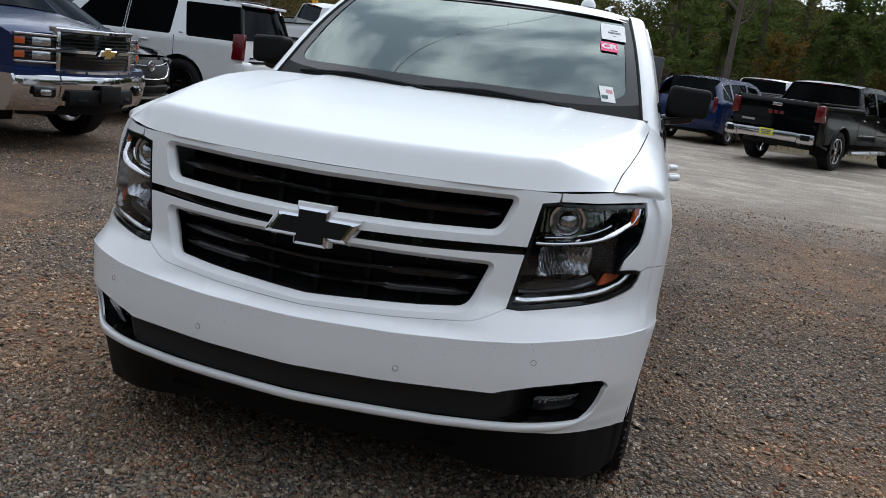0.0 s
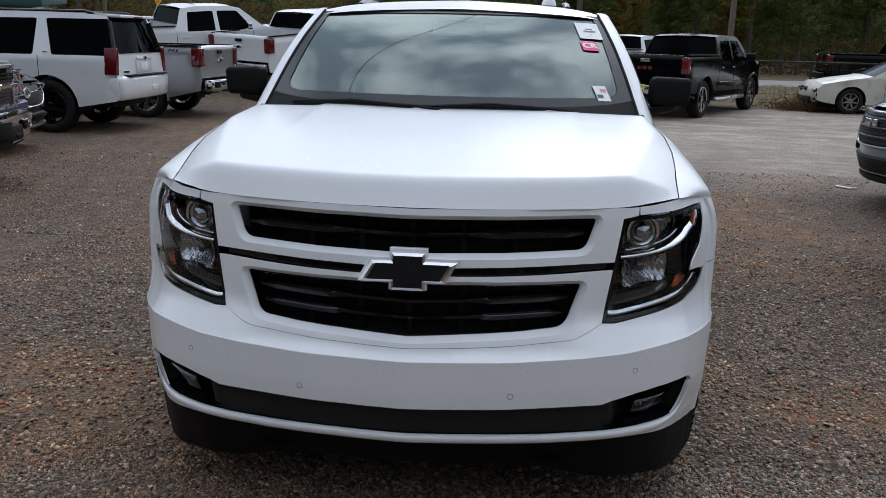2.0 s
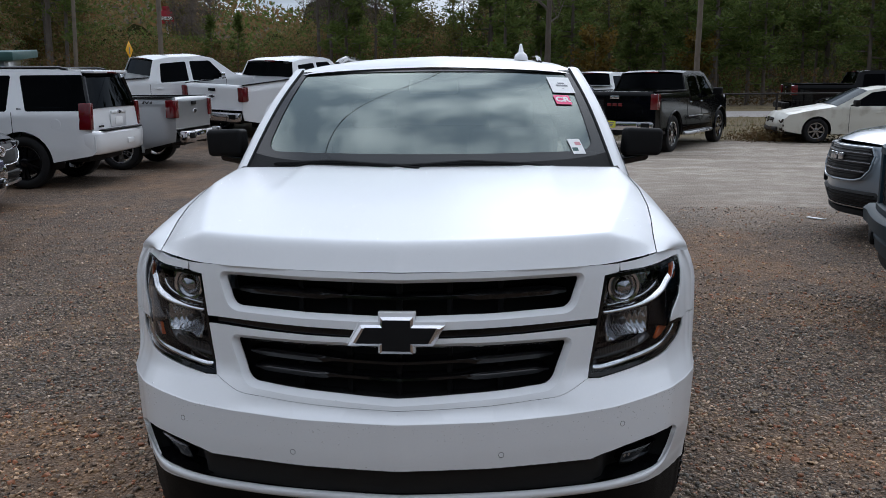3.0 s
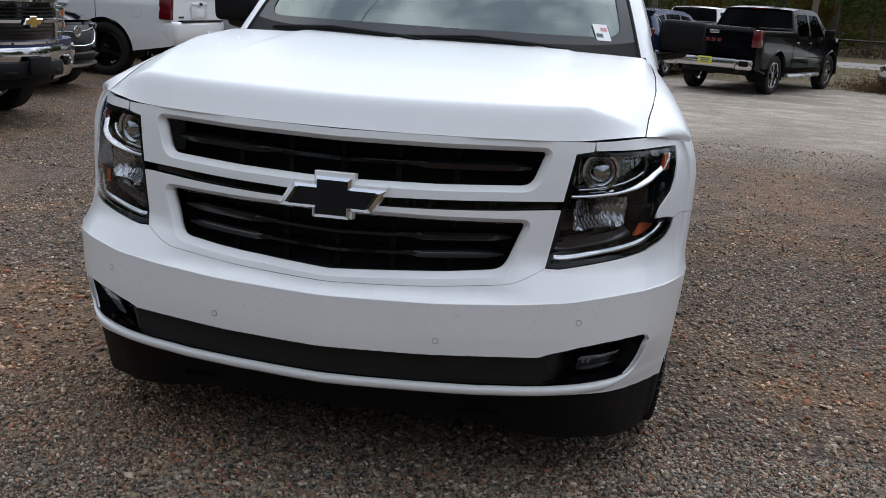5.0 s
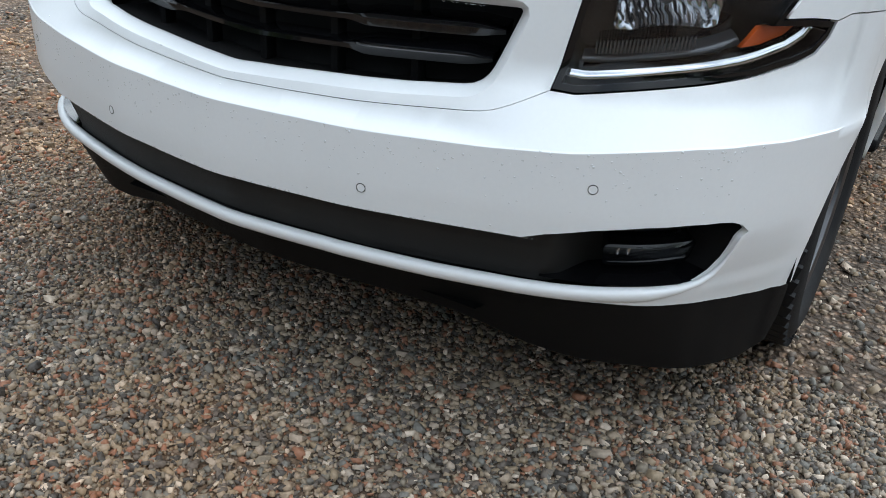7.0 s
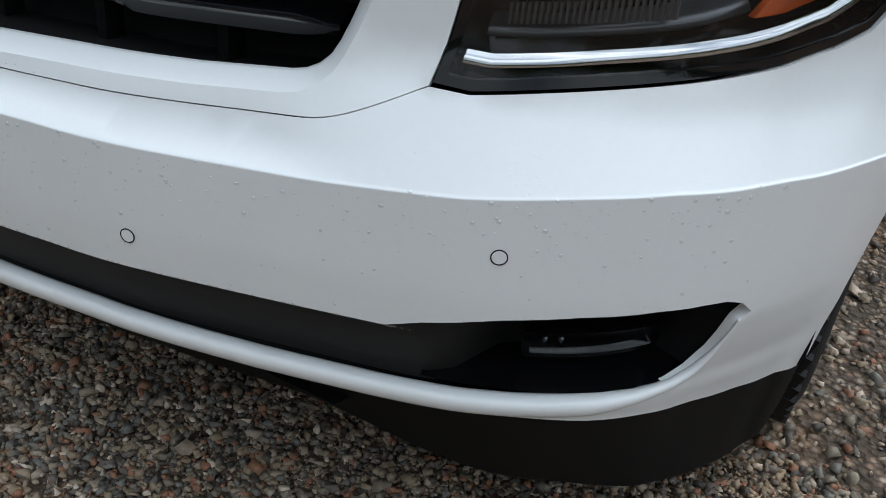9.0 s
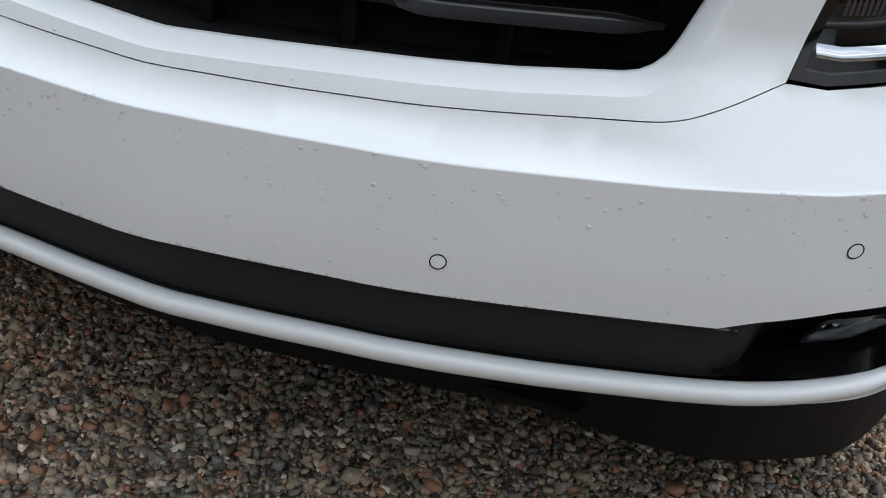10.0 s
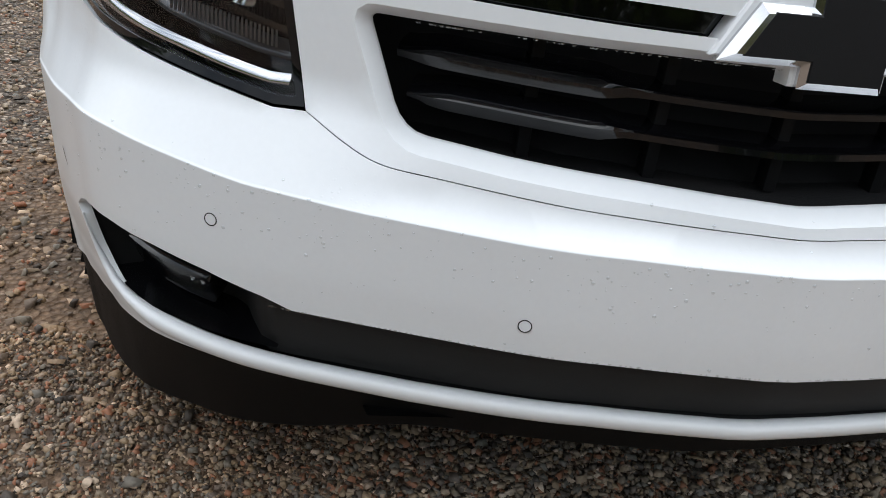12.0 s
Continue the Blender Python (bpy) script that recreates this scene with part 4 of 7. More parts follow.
# ---- emblem: chrome-edged black cross shape on a white plinth
def cross_outline(w, h, arm, ctr_w, slant, dz=0.0):
    return [(x, z + dz) for x, z in [(-ctr_w / 2, h / 2), (ctr_w / 2, h / 2), (ctr_w / 2, arm / 2), (w / 2, arm / 2), (w / 2 - slant, -arm / 2), (ctr_w / 2, -arm / 2), (ctr_w / 2, -h / 2), (-ctr_w / 2, -h / 2),
            (-ctr_w / 2, -arm / 2), (-w / 2, -arm / 2), (-w / 2 + slant, arm / 2), (-ctr_w / 2, arm / 2)]]


def emblem(parent, m, k=1.0, face=None, plinth=True):
    holder = new("emblem")
    holder.parent = parent
    holder.matrix_basis = m
    layers = [("emblem_rim", cross_outline(0.308, 0.116, 0.066, 0.104, 0.040), 0.0, 0.022, CHROME, 0.010), ("emblem_face", cross_outline(0.256, 0.098, 0.050, 0.090, 0.028), 0.012, 0.0225, face or BLACK_EMBLEM, 0.001)]
    if plinth:
        layers.insert(0, ("emblem_plinth", cross_outline(0.318, 0.130, 0.074, 0.118, 0.040, 0.008), -0.03, 0.006, WHITE, 0.003))
    for nm, out, y0, y1, mt, bev in layers:
        bm = bmesh.new()
        f = bm.faces.new([bm.verts.new((x * k, -y0 * k, z * k)) for x, z in out])
        r = bmesh.ops.extrude_face_region(bm, geom=[f])
        top = [e for e in r["geom"] if isinstance(e, bmesh.types.BMVert)]
        bmesh.ops.translate(bm, verts=top, vec=(0, -(y1 - y0) * k, 0))
        if bev:
            edges = [e for e in bm.edges if all(v in top for v in e.verts)]
            bmesh.ops.bevel(bm, geom=edges, offset=bev * k, segments=1, affect="EDGES")
        part(nm, bm, mt, holder, {"emblem_rim": "bright chrome emblem edge", "emblem_face": "matt emblem face", "emblem_plinth": "white emblem plinth"}[nm], smooth=False)
    return holder


emblem(suv, Matrix.Translation((0, 0.056, 0.908)) @ Matrix.Rotation(radians(-6), 4, "X"))

# ---- headlamps
LAMP_OUT = [(0.610, 0.748)] + LAMP_LOW[1:] + [(0.95, 0.878), (0.918, 0.880), (0.932, 0.915), (0.965, 0.960), (0.972, 1.00), (0.966, 1.090), (0.86, 1.088), (0.76, 1.083), (0.713, 1.081), (0.664, 1.074)]
for sg in (1, -1):
    lamp = new("headlamp")
    lamp.parent = suv
    lamp["label"] = "dark headlamp with chrome strips and projector"
    out = [(sg * a, b) for a, b in on_nose(LAMP_OUT)]
    hole = shrink(out, 0.012)
    skin_panel("lamp_bezel", nose, out, GLOSS_BLACK, lamp, "gloss black lamp surround", holes=[hole], step=0.025, lip=0.03, gap=0.002, depth=0.003)
    skin_panel("lamp_lens", nose, shrink(out, 0.009), LENS, lamp, "clear plastic lens", step=0.028, lip=0.0, depth=0.0055)
    skin_panel("lamp_housing", nose, out, GLOSS_BLACK, lamp, "black lamp housing", step=0.04, lip=0.0, depth=0.105)
    skin_panel("lamp_side", nose, shrink(out, 0.01), GLOSS_BLACK, lamp, "", holes=[shrink(out, 0.013)], step=0.03, lip=0.10, depth=0.006)

    def strip_part(nm, pts, wid, d0, d1, mt, label):
        ln = resample([(sg * a, b) for a, b in on_nose(pts)], 0.015, False)
        verts, faces = [], []
        for i, (a, b) in enumerate(ln):
            w = wid * (0.8 + 0.2 * i / len(ln))
            verts += [nose(a, b - w * 0.55, d0 + 0.004), nose(a, b - w * 0.35, d0), nose(a, b + w * 0.1, d0 + w * 0.45), nose(a, b + w * 0.5, d1)]
        for i in range(len(ln) - 1):
            for j in range(3):
                faces.append((4 * i + j, 4 * i + j + 1, 4 * i + 4 + j + 1, 4 * i + 4 + j))
        mesh_ob(nm, verts, faces, mt, lamp, label)

    strip_part("chrome_strip", [(0.668, 0.954), (0.72, 0.957), (0.80, 0.966), (0.86, 0.980), (0.91, 1.003), (0.945, 1.030), (0.957, 1.062), (0.955, 1.080)], 0.016, 0.010, 0.028, CHROME, "chrome strip under the projector")
    strip_part("chrome_shelf", [(0.70, 0.968), (0.78, 0.976), (0.85, 0.992), (0.91, 1.018)], 0.012, 0.045, 0.09, LAMP_SILVER, "bright lamp shelf")
    strip_part("running_light", [(0.634, 0.775), (0.66, 0.774), (0.71, 0.781), (0.757, 0.789), (0.80, 0.796), (0.843, 0.804), (0.875, 0.811), (0.90, 0.819), (0.932, 0.833), (0.950, 0.850), (0.958, 0.867)], 0.015, 0.008, 0.016, CHROME, "chrome running light strip")
    strip_part("lamp_lip", [(0.645, 0.792), (0.70, 0.796), (0.78, 0.808), (0.86, 0.823), (0.90, 0.836)], 0.022, 0.06, 0.09, LAMP_GREY, "ribbed grey lamp floor")
    for k in range(26):
        x = 0.668 + 0.0062 * k
        c = nose(sg * sx(x, 0.81), 0.812 + 0.0008 * k, 0.050)
        o = part("lamp_rib", box_bm((0.003, 0.006, 0.022), (0, 0, 0)), LAMP_GREY, lamp, smooth=False) if k == 0 else new("lamp_rib", rib_mesh)
        rib_mesh = o.data
        o.parent = lamp
        o.matrix_basis = Matrix.Translation(c)
    a = sx(0.765, 1.02)
    c = Vector(nose(sg * a, 1.022, 0.055))
    aim = Matrix.Translation(c) @ Vector((sg * 0.28, -1, 0)).to_track_quat("Z", "Y").to_matrix().to_4x4()
    for nm, prof, mt, lb in (("projector_ring", [(-0.03, 0.058), (0.0, 0.060), (0.008, 0.056), (0.006, 0.047), (-0.012, 0.043)], CHROME, "bright projector ring"),
                             ("projector_shroud", [(-0.05, 0.040), (0.002, 0.044), (-0.004, 0.036)], LAMP_SILVER, ""),
                             ("projector_lens", [(-0.012, 0.037), (0.002, 0.032), (0.012, 0.022), (0.018, 0.0001)], LAMP_MID, "grey projector glass")):
        o = part(nm, lathe_bm(prof, 36, "z"), mt, lamp, lb)
        o.matrix_basis = aim
    refl = rounded([(sg * q, b) for q, b in on_nose([(0.690, 1.068), (0.925, 1.072), (0.925, 1.025), (0.86, 0.992), (0.690, 0.975)])], 0.012)
    skin_panel("upper_reflector", lambda s, z, d=0.0: nose(s, z, d + 0.085 + 0.006 * math.sin(s * 160)), refl, LAMP_MID, lamp, "silver reflector round the projector", step=0.012, lip=0.0)
    # lower reflector bowl, faceted
    refl = rounded([(sg * q, b) for q, b in on_nose([(0.690, 0.940), (0.850, 0.950), (0.845, 0.862), (0.690, 0.848)])], 0.012)
    mid = sg * sx(0.77, 0.90)

    def bowl(s, z, d=0.0):
        r = ((s - mid) / 0.09) ** 2 + ((z - 0.90) / 0.055) ** 2
        return nose(s, z, d + 0.095 - 0.05 * min(1.2, r) + 0.003 * math.sin(s * 420) * math.cos(z * 160))

    skin_panel("reflector_bowl", bowl, refl, LAMP_MID, lamp, "faceted silver reflector", step=0.008, lip=0.0)
    o = part("bulb_shield", lathe_bm([(-0.02, 0.014), (0.012, 0.014), (0.018, 0.008), (0.019, 0.0001)], 20, "z"), LAMP_GREY, lamp)
    o.matrix_basis = Matrix.Translation(nose(mid, 0.905, 0.07)) @ Vector((sg * 0.28, -1, 0)).to_track_quat("Z", "Y").to_matrix().to_4x4()
    amb = [(sg * q, b) for q, b in on_nose([(0.938, 1.015), (0.960, 1.025), (0.958, 1.074), (0.944, 1.074)])]
    skin_panel("side_marker", nose, amb, AMBER, lamp, "small amber side marker", step=0.03, lip=0.01, depth=0.014)
    amb = [(sg * q, b) for q, b in on_nose([(0.884, 0.829), (0.910, 0.833), (0.936, 0.846), (0.949, 0.864), (0.905, 0.864)])]
    skin_panel("turn_reflector", nose, amb, AMBER, lamp, "amber turn reflector", step=0.03, lip=0.01, depth=0.03)

# ---- fenders, flanks and doors
def arch_pts(cy, r, n=18, a0=-0.12, a1=math.pi + 0.12, z=0.5):
    return [(sy(cy - r * math.cos(a), z), WHEEL_Z + r * math.sin(a)) for a in np.linspace(a0, a1, n)]


REAR_Y = WHEEL_Y + 2.946
FLANK_Y, FLANK_Z = [0.45, 0.50, 0.56, 0.65, 0.85, 1.1, 1.4, 1.9], [1.126, 1.112, 1.106, 1.106, 1.114, 1.128, 1.142, 1.152]
for sg in (1, -1):
    ap = arch_pts(WHEEL_Y, ARCH_R)
    top_z = [(sy(y, 1.09), float(np.interp(y, FLANK_Y, FLANK_Z))) for y in (1.80, 1.4, 1.1, 0.85, 0.65, 0.56, 0.52)]
    tip = on_nose([(0.966, 1.090), (0.972, 1.00), (0.965, 0.960), (0.932, 0.915), (0.918, 0.880), (0.95, 0.878), (0.984, 0.872)]) + [(sx(1.0, 0.882), 0.882), (sx(1.03, 0.886), 0.886), (s_seam, 0.886), (s_seam, 0.70)]
    fend = tip + [p for p in ap if p[1] > 0.68 or p[0] > sy(WHEEL_Y, 0.5)] + [(sy(1.46, 0.4), 0.36), (sy(1.80, 0.4), 0.36)] + top_z
    skin_panel("fender", nose, [(sg * a, b) for a, b in fend], WHITE, suv, "white front fender", step=0.035, lip=0.02, gap=0.0018)
    brow = on_nose([(0.718, 1.084), (0.76, 1.086), (0.86, 1.091), (0.966, 1.094), (0.962, 1.128), (0.90, 1.127), (0.856, 1.124), (0.718, 1.112)])
    skin_panel("headlamp_brow", nose, [(sg * a, b) for a, b in brow], WHITE, suv, "white strip over the headlamp", step=0.03, lip=0.012, gap=0.0015)
    # doors and rear quarter
    for nm, y0, y1, arch in (("front_door", 1.80, 2.87, False), ("rear_door", 2.87, 3.75, True), ("rear_quarter", 3.75, 5.0, True)):
        poly = [(sy(y0, 0.5), 0.36)]
        if nm == "rear_door":
            poly += [(sy(REAR_Y - 0.48, 0.5), 0.36)] + [p for p in arch_pts(REAR_Y, 0.46) if p[0] < sy(y1, 0.5)] + [(sy(y1, 0.6), 0.83)]
        elif nm == "rear_quarter":
            poly = [p for p in arch_pts(REAR_Y, 0.46) if p[0] > sy(y0, 0.5)] + [(sy(5.0, 0.5), 0.42)]
            poly = [(sy(y0, 0.5), 0.83)] + poly
        else:
            poly += [(sy(y1, 0.5), 0.36)]
        poly += [(sy(y1, 1.1), 1.15), (sy(y0, 1.1), 1.15)]
        skin_panel(nm, nose, [(sg * a, b) for a, b in poly], WHITE, suv, "white body panel", step=0.09, lip=0.02, gap=0.003)
    # top of the fender, from the bonnet seam over to the flank
    def seam_side(y):
        return Vector((float(np.interp(y, [0.357, 0.5, 0.62, 0.8, 1.05, 1.35, 1.9], [0.860, 0.872, 0.888, 0.905, 0.915, 0.918, 0.925])), y, float(np.interp(y, [0.357, 0.5, 0.62, 0.8, 1.05, 1.35, 1.9], [1.126, 1.172, 1.203, 1.243, 1.285, 1.315, 1.345]))))

    def flank_top(y):
        z = float(np.interp(y, FLANK_Y, FLANK_Z))
        s = sy(max(y, 0.47), 1.09)
        return Vector(nose(s, z))

    def fender_top(u, v):
        y = 0.36 + 1.55 * v
        a, b = seam_side(y), flank_top(0.47 + (1.91 - 0.47) * v)
        mid = Vector((b.x - 0.012, (a.y + b.y) / 2, a.z * 0.72 + b.z * 0.28))
        p = a * (1 - u) ** 2 + mid * 2 * u * (1 - u) + b * u * u if u <= 1 else b + Vector((-0.004, 0, -0.02))
        return (sg * p.x, p.y, p.z)

    grid_mesh("fender_top", fender_top, [*np.linspace(0.004, 1, 12), 1.1], np.linspace(0, 1, 40), WHITE, suv, "rounded top of the white fender", flip=sg < 0)
    # liner inside the wheel arch
    for cy in (WHEEL_Y, REAR_Y):
        bm = bmesh.new()
        prev = None
        for a in np.linspace(-0.15, math.pi + 0.15, 20):
            r = ARCH_R + 0.012
            v = [bm.verts.new((sg * x, cy - r * math.cos(a), WHEEL_Z + r * math.sin(a))) for x in (1.02, 0.62)]
            if prev:
                bm.faces.new((prev[0], prev[1], v[1], v[0]))
            prev = v
        part("arch_liner", bm, PLASTIC, suv)
    for cy in (WHEEL_Y, REAR_Y):
        add_wheel(suv, (sg * 0.893, cy, WHEEL_Z), sg, 0.405, 0.285, 0.285, 6, DARK_RIM, tread=cy < 2)
    for y in (2.55, 3.55):
        bm = tube_bm([(sg * 1.044, y - 0.09, 1.06), (sg * 1.085, y - 0.07, 1.065), (sg * 1.085, y + 0.07, 1.065), (sg * 1.044, y + 0.09, 1.06)], 0.017, 10)
        part("door_handle", bm, WHITE, suv, "white pull handle")

# ---- bonnet
FRONT_EDGE = [(0.0, 0.078, 1.1035), (0.2, 0.092, 1.1035), (0.4, 0.128, 1.105), (0.55, 0.168, 1.107), (0.715, 0.233, 1.1115), (0.80, 0.298, 1.1165), (0.857, 0.360, 1.1235)]


def bonnet(u, v):
    """u across (-1..1), v from the front edge to the cowl."""
    a = abs(u)
    fx, fy, fz = (float(np.interp(a * 0.857, [p[0] for p in FRONT_EDGE], [p[k] for p in FRONT_EDGE])) for k in range(3))
    y_back = 1.375 + 0.13 * a ** 2.2
    y = fy + (y_back - fy) * v
    edge = seam_side(0.36 + (1.505 - 0.36) * v)
    x = a * (edge.x - 0.003)
    d = y - fy
    centre = float(np.interp(y, [0.08, 0.3, 0.6, 0.9, 1.2, 1.4], [1.19, 1.222, 1.270, 1.312, 1.350, 1.372]))
    k = d / 0.044
    rise = k - math.log1p(math.exp(min(60.0, 7 * (k - 1)))) / 7 if k < 8 else 1.0
    # outer facets: wide at the front corner, running out into the seam further back
    crest = min(0.965, 0.775 + 0.30 * v)
    full = centre - 0.014 * a * a - 0.009 * ease(a, 0.60, 0.66) * ease(v, 0.30, 0.85)
    z = fz + (full - fz) * rise
    t = (a - crest) / (1 - crest)
    t = 0.0 if t < -0.06 else (t if t > 0.06 else (t + 0.06) ** 2 / 0.24)
    z += (edge.z - z) * min(1.0, t)
    return (math.copysign(x, u) if u else 0.0, y, z)


us = sorted(set(np.round(np.concatenate([np.linspace(-1, 1, 141), [-0.997, 0.997]]), 4)))
vs = list((np.linspace(0, 1, 64)) ** 2.1)
grid_mesh("bonnet", bonnet, us, vs, WHITE, suv, "wet white bonnet with a raised centre")
lip_v = [bonnet(u, 0.0) for u in us]
mesh_ob("bonnet_lip", [p for q in lip_v for p in (q, (q[0], q[1] + 0.03, q[2] - 0.004))], [(2 * i, 2 * i + 2, 2 * i + 3, 2 * i + 1) for i in range(len(us) - 1)], WHITE, suv)
# dark underside closes the gaps at the seams
skin_panel("engine_bay", lambda a, b, d=0: (a, b, 1.07 + 0.10 * ease(b, 0.2, 0.9)), [(-0.93, 0.55), (-0.70, 0.30), (0.0, 0.17), (0.70, 0.30), (0.93, 0.55), (0.95, 1.5), (-0.95, 1.5)], RUBBER, suv, step=0.2, lip=0)

# ---- windscreen, pillars, roof, side glass
def screen(u, v):
    """The windscreen: u across (-1..1), v from the cowl up."""
    a = abs(u)
    half = 0.868 + (0.715 - 0.868) * v
    x = half * a
    y = 1.30 + 0.26 * a ** 2 + (0.745 - 0.18 * a ** 2) * v
    z = 1.345 + 0.485 * v + 0.035 * math.sin(math.pi * v) - 0.02 * a ** 2 * v + 0.012 * a * a
    return (math.copysign(x, u) if u else 0.0, y, z)


grid_mesh("windscreen", screen, np.linspace(-1, 1, 31), np.linspace(0, 1, 17), WINDSHIELD, suv, "greenish laminated windscreen reflecting cloud").visible_shadow = False


def on_glass(a, b, d=0.0):
    return tuple(Vector(screen(a, b)) + Vector((0, -0.0025 + d, 0.003)))


clear_part = rounded([(-0.928, 0.115), (0.928, 0.115), (0.950, 0.965), (-0.950, 0.965)], [0.10, 0.10, 0.05, 0.05], 6)
skin_panel("screen_border", on_glass, [(-1.0, 0.0), (1.0, 0.0), (1.0, 1.0), (-1.0, 1.0)], FRIT, suv, "black glass border with rounded inner corners", holes=[clear_part], step=0.05, lip=0.0)


def cabin(y, f):
    """Cross-section of the cabin: f 0 at the belt line, 1 at the roof's centre line."""
    yy = min(max(y, 1.5), 5.0)
    roof = float(np.interp(yy, [1.5, 2.0, 2.2, 2.8, 3.6, 4.4, 4.9], [1.40, 1.800, 1.870, 1.922, 1.930, 1.912, 1.880]))
    half = float(np.interp(yy, [1.5, 2.0, 2.3, 4.4, 5.0], [0.90, 0.745, 0.725, 0.715, 0.68]))
    belt = 1.02
    if f < 0.62:
        t = f / 0.62
        x = belt + (half + 0.035 - belt) * t + 0.02 * math.sin(math.pi * t)
        z = 1.15 + (roof - 0.055 - 1.15) * t
    else:
        t = (f - 0.62) / 0.38
        b0, b1, b2 = Vector((half + 0.035, roof - 0.055)), Vector((half, roof)), Vector((0, roof + 0.028))
        k = t
        x = (1 - k) ** 2 * b0.x + 2 * k * (1 - k) * b1.x + k * k * b2.x
        z = (1 - k) ** 2 * b0.y + 2 * k * (1 - k) * (b1.y + 0.012) + k * k * b2.y
    return x, z




def roof_pt(u, v):
    a = abs(u)
    f = 0.60 + 0.40 * (1 - a)
    y0 = 2.045 + 0.09 * a ** 2
    y = y0 + (4.95 - y0) * v
    x, z = cabin(y, f)
    return (math.copysign(x, u) if u else 0.0, y, z)


grid_mesh("roof", roof_pt, np.linspace(-1, 1, 33), np.linspace(0, 1, 30), WHITE, suv, "white roof panel")
for sg in (1, -1):
    def pillar(u, v):
        p = Vector(screen(1.0, v))
        q = Vector((p.x + 0.078, p.y + 0.10, p.z - 0.022))
        mid = (p + q) / 2 + Vector((0.030, -0.028, 0.015))
        w = p * (1 - u) ** 2 + mid * 2 * u * (1 - u) + q * u * u + Vector((0.003, 0, 0.002))
        return (sg * w.x, w.y, w.z)

    grid_mesh("windscreen_pillar", pillar, np.linspace(0, 1, 10), np.linspace(-0.10, 1.06, 16), WHITE, suv, "white windscreen pillar", flip=sg > 0)
    part("window_trim", tube_bm([(sg * (screen(1.0, v)[0] + 0.078), screen(1.0, v)[1] + 0.135, screen(1.0, v)[2] - 0.03) for v in np.linspace(-0.05, 1.0, 12)], 0.017, 8), GLOSS_BLACK, suv, "black door window trim")
    part("pillar_seal", tube_bm([tuple(Vector((sg * (screen(1.0, v)[0] + 0.002), screen(1.0, v)[1] - 0.002, screen(1.0, v)[2] + 0.004))) for v in np.linspace(-0.02, 1.02, 14)], 0.0065, 6), RUBBER, suv, "black rubber seal")

    def side_at(y, f):
        x, z = cabin(y, f)
        return (sg * x, y, z)

    for nm, y0, y1, lo, hi, mt in (("front_side_glass", 1.95, 2.80, 0.05, 0.56, DARK_GLASS), ("rear_side_glass", 2.92, 3.72, 0.05, 0.56, DARK_GLASS), ("quarter_glass", 3.88, 4.80, 0.05, 0.56, DARK_GLASS)):
        def glass_pt(u, v):
            f = lo + (hi - lo) * v
            start = max(y0, 1.62 + 0.46 * f / 0.6) if nm == "front_side_glass" else y0
            x, y, z = side_at(start + (y1 - start) * u, f)
            return (x - sg * 0.006, y, z)
        grid_mesh(nm, glass_pt, np.linspace(0, 1, 9), np.linspace(0, 1, 7), mt, suv, "dark side window", flip=sg < 0)
    for y0, y1, lo, hi in ((2.80, 2.92, 0, 0.62), (3.72, 3.88, 0, 0.62), (4.80, 4.97, 0, 0.62), (1.70, 4.97, 0, 0.05), (2.05, 4.97, 0.56, 0.62)):
        grid_mesh("window_frame", lambda u, v: side_at(y0 + (y1 - y0) * u, lo + (hi - lo) * v), np.linspace(0, 1, 10), np.linspace(0, 1, 5), WHITE if y1 - y0 > 1 or y0 > 4 else GLOSS_BLACK, suv, flip=sg < 0)
    # roof rail with its black foot
    pts = [(sg * (cabin(y, 0.80)[0]), y, cabin(y, 0.80)[1] + h) for y, h in ((2.40, -0.004), (2.50, 0.012), (2.70, 0.022), (3.4, 0.028), (4.4, 0.024), (4.62, 0.0))]
    part("roof_rail", tube_bm(pts, 0.017, 8), GLOSS_BLACK, suv, "black roof rail")
    # mirror
    mir = new("door_mirror")
    mir.parent = suv
    mir["label"] = "black door mirror"
    bm = box_bm((0.19, 0.12, 0.136), (0, 0, 0), 0.024, 4)
    for v in bm.verts:
        if v.co.y > 0:
            v.co.x *= 0.97
        v.co.z -= 0.012 * (v.co.x * sg / 0.12) * 0.3
        if v.co.z < 0:
            v.co.x += sg * 0.012 * (v.co.z / 0.08)
    o = part("mirror_shell", bm, PLASTIC, mir, "satin black mirror shell")
    o.matrix_basis = pose(sg * 1.062, 1.86, 1.458, 0, 0, sg * 8)
    o = part("mirror_glass", box_bm((0.155, 0.004, 0.105), (0, 0, 0), 0.0015), CHROME, mir)
    o.matrix_basis = pose(sg * 1.062, 1.924, 1.458, 0, 0, sg * 8)
    bm = box_bm((0.20, 0.085, 0.05), (0, 0, 0), 0.018, 3)
    for v in bm.verts:
        v.co.z -= 0.02 * (-v.co.x * sg / 0.1)
    o = part("mirror_arm", bm, GLOSS_BLACK, mir)
    o.matrix_basis = pose(sg * 0.995, 1.87, 1.372)
    part("mirror_foot", box_bm((0.03, 0.16, 0.14), (sg * 0.955, 1.86, 1.30), 0.012), GLOSS_BLACK, mir)

part("tailgate", box_bm((1.86, 0.10, 0.86), (0, 5.0, 0.82), 0.04), WHITE, suv, "white tailgate")
grid_mesh("rear_glass", lambda u, v: (u * (0.80 - 0.12 * v), 5.0 - 0.10 * v, 1.22 + 0.60 * v), np.linspace(-1, 1, 9), np.linspace(0, 1, 5), DARK_GLASS, suv)

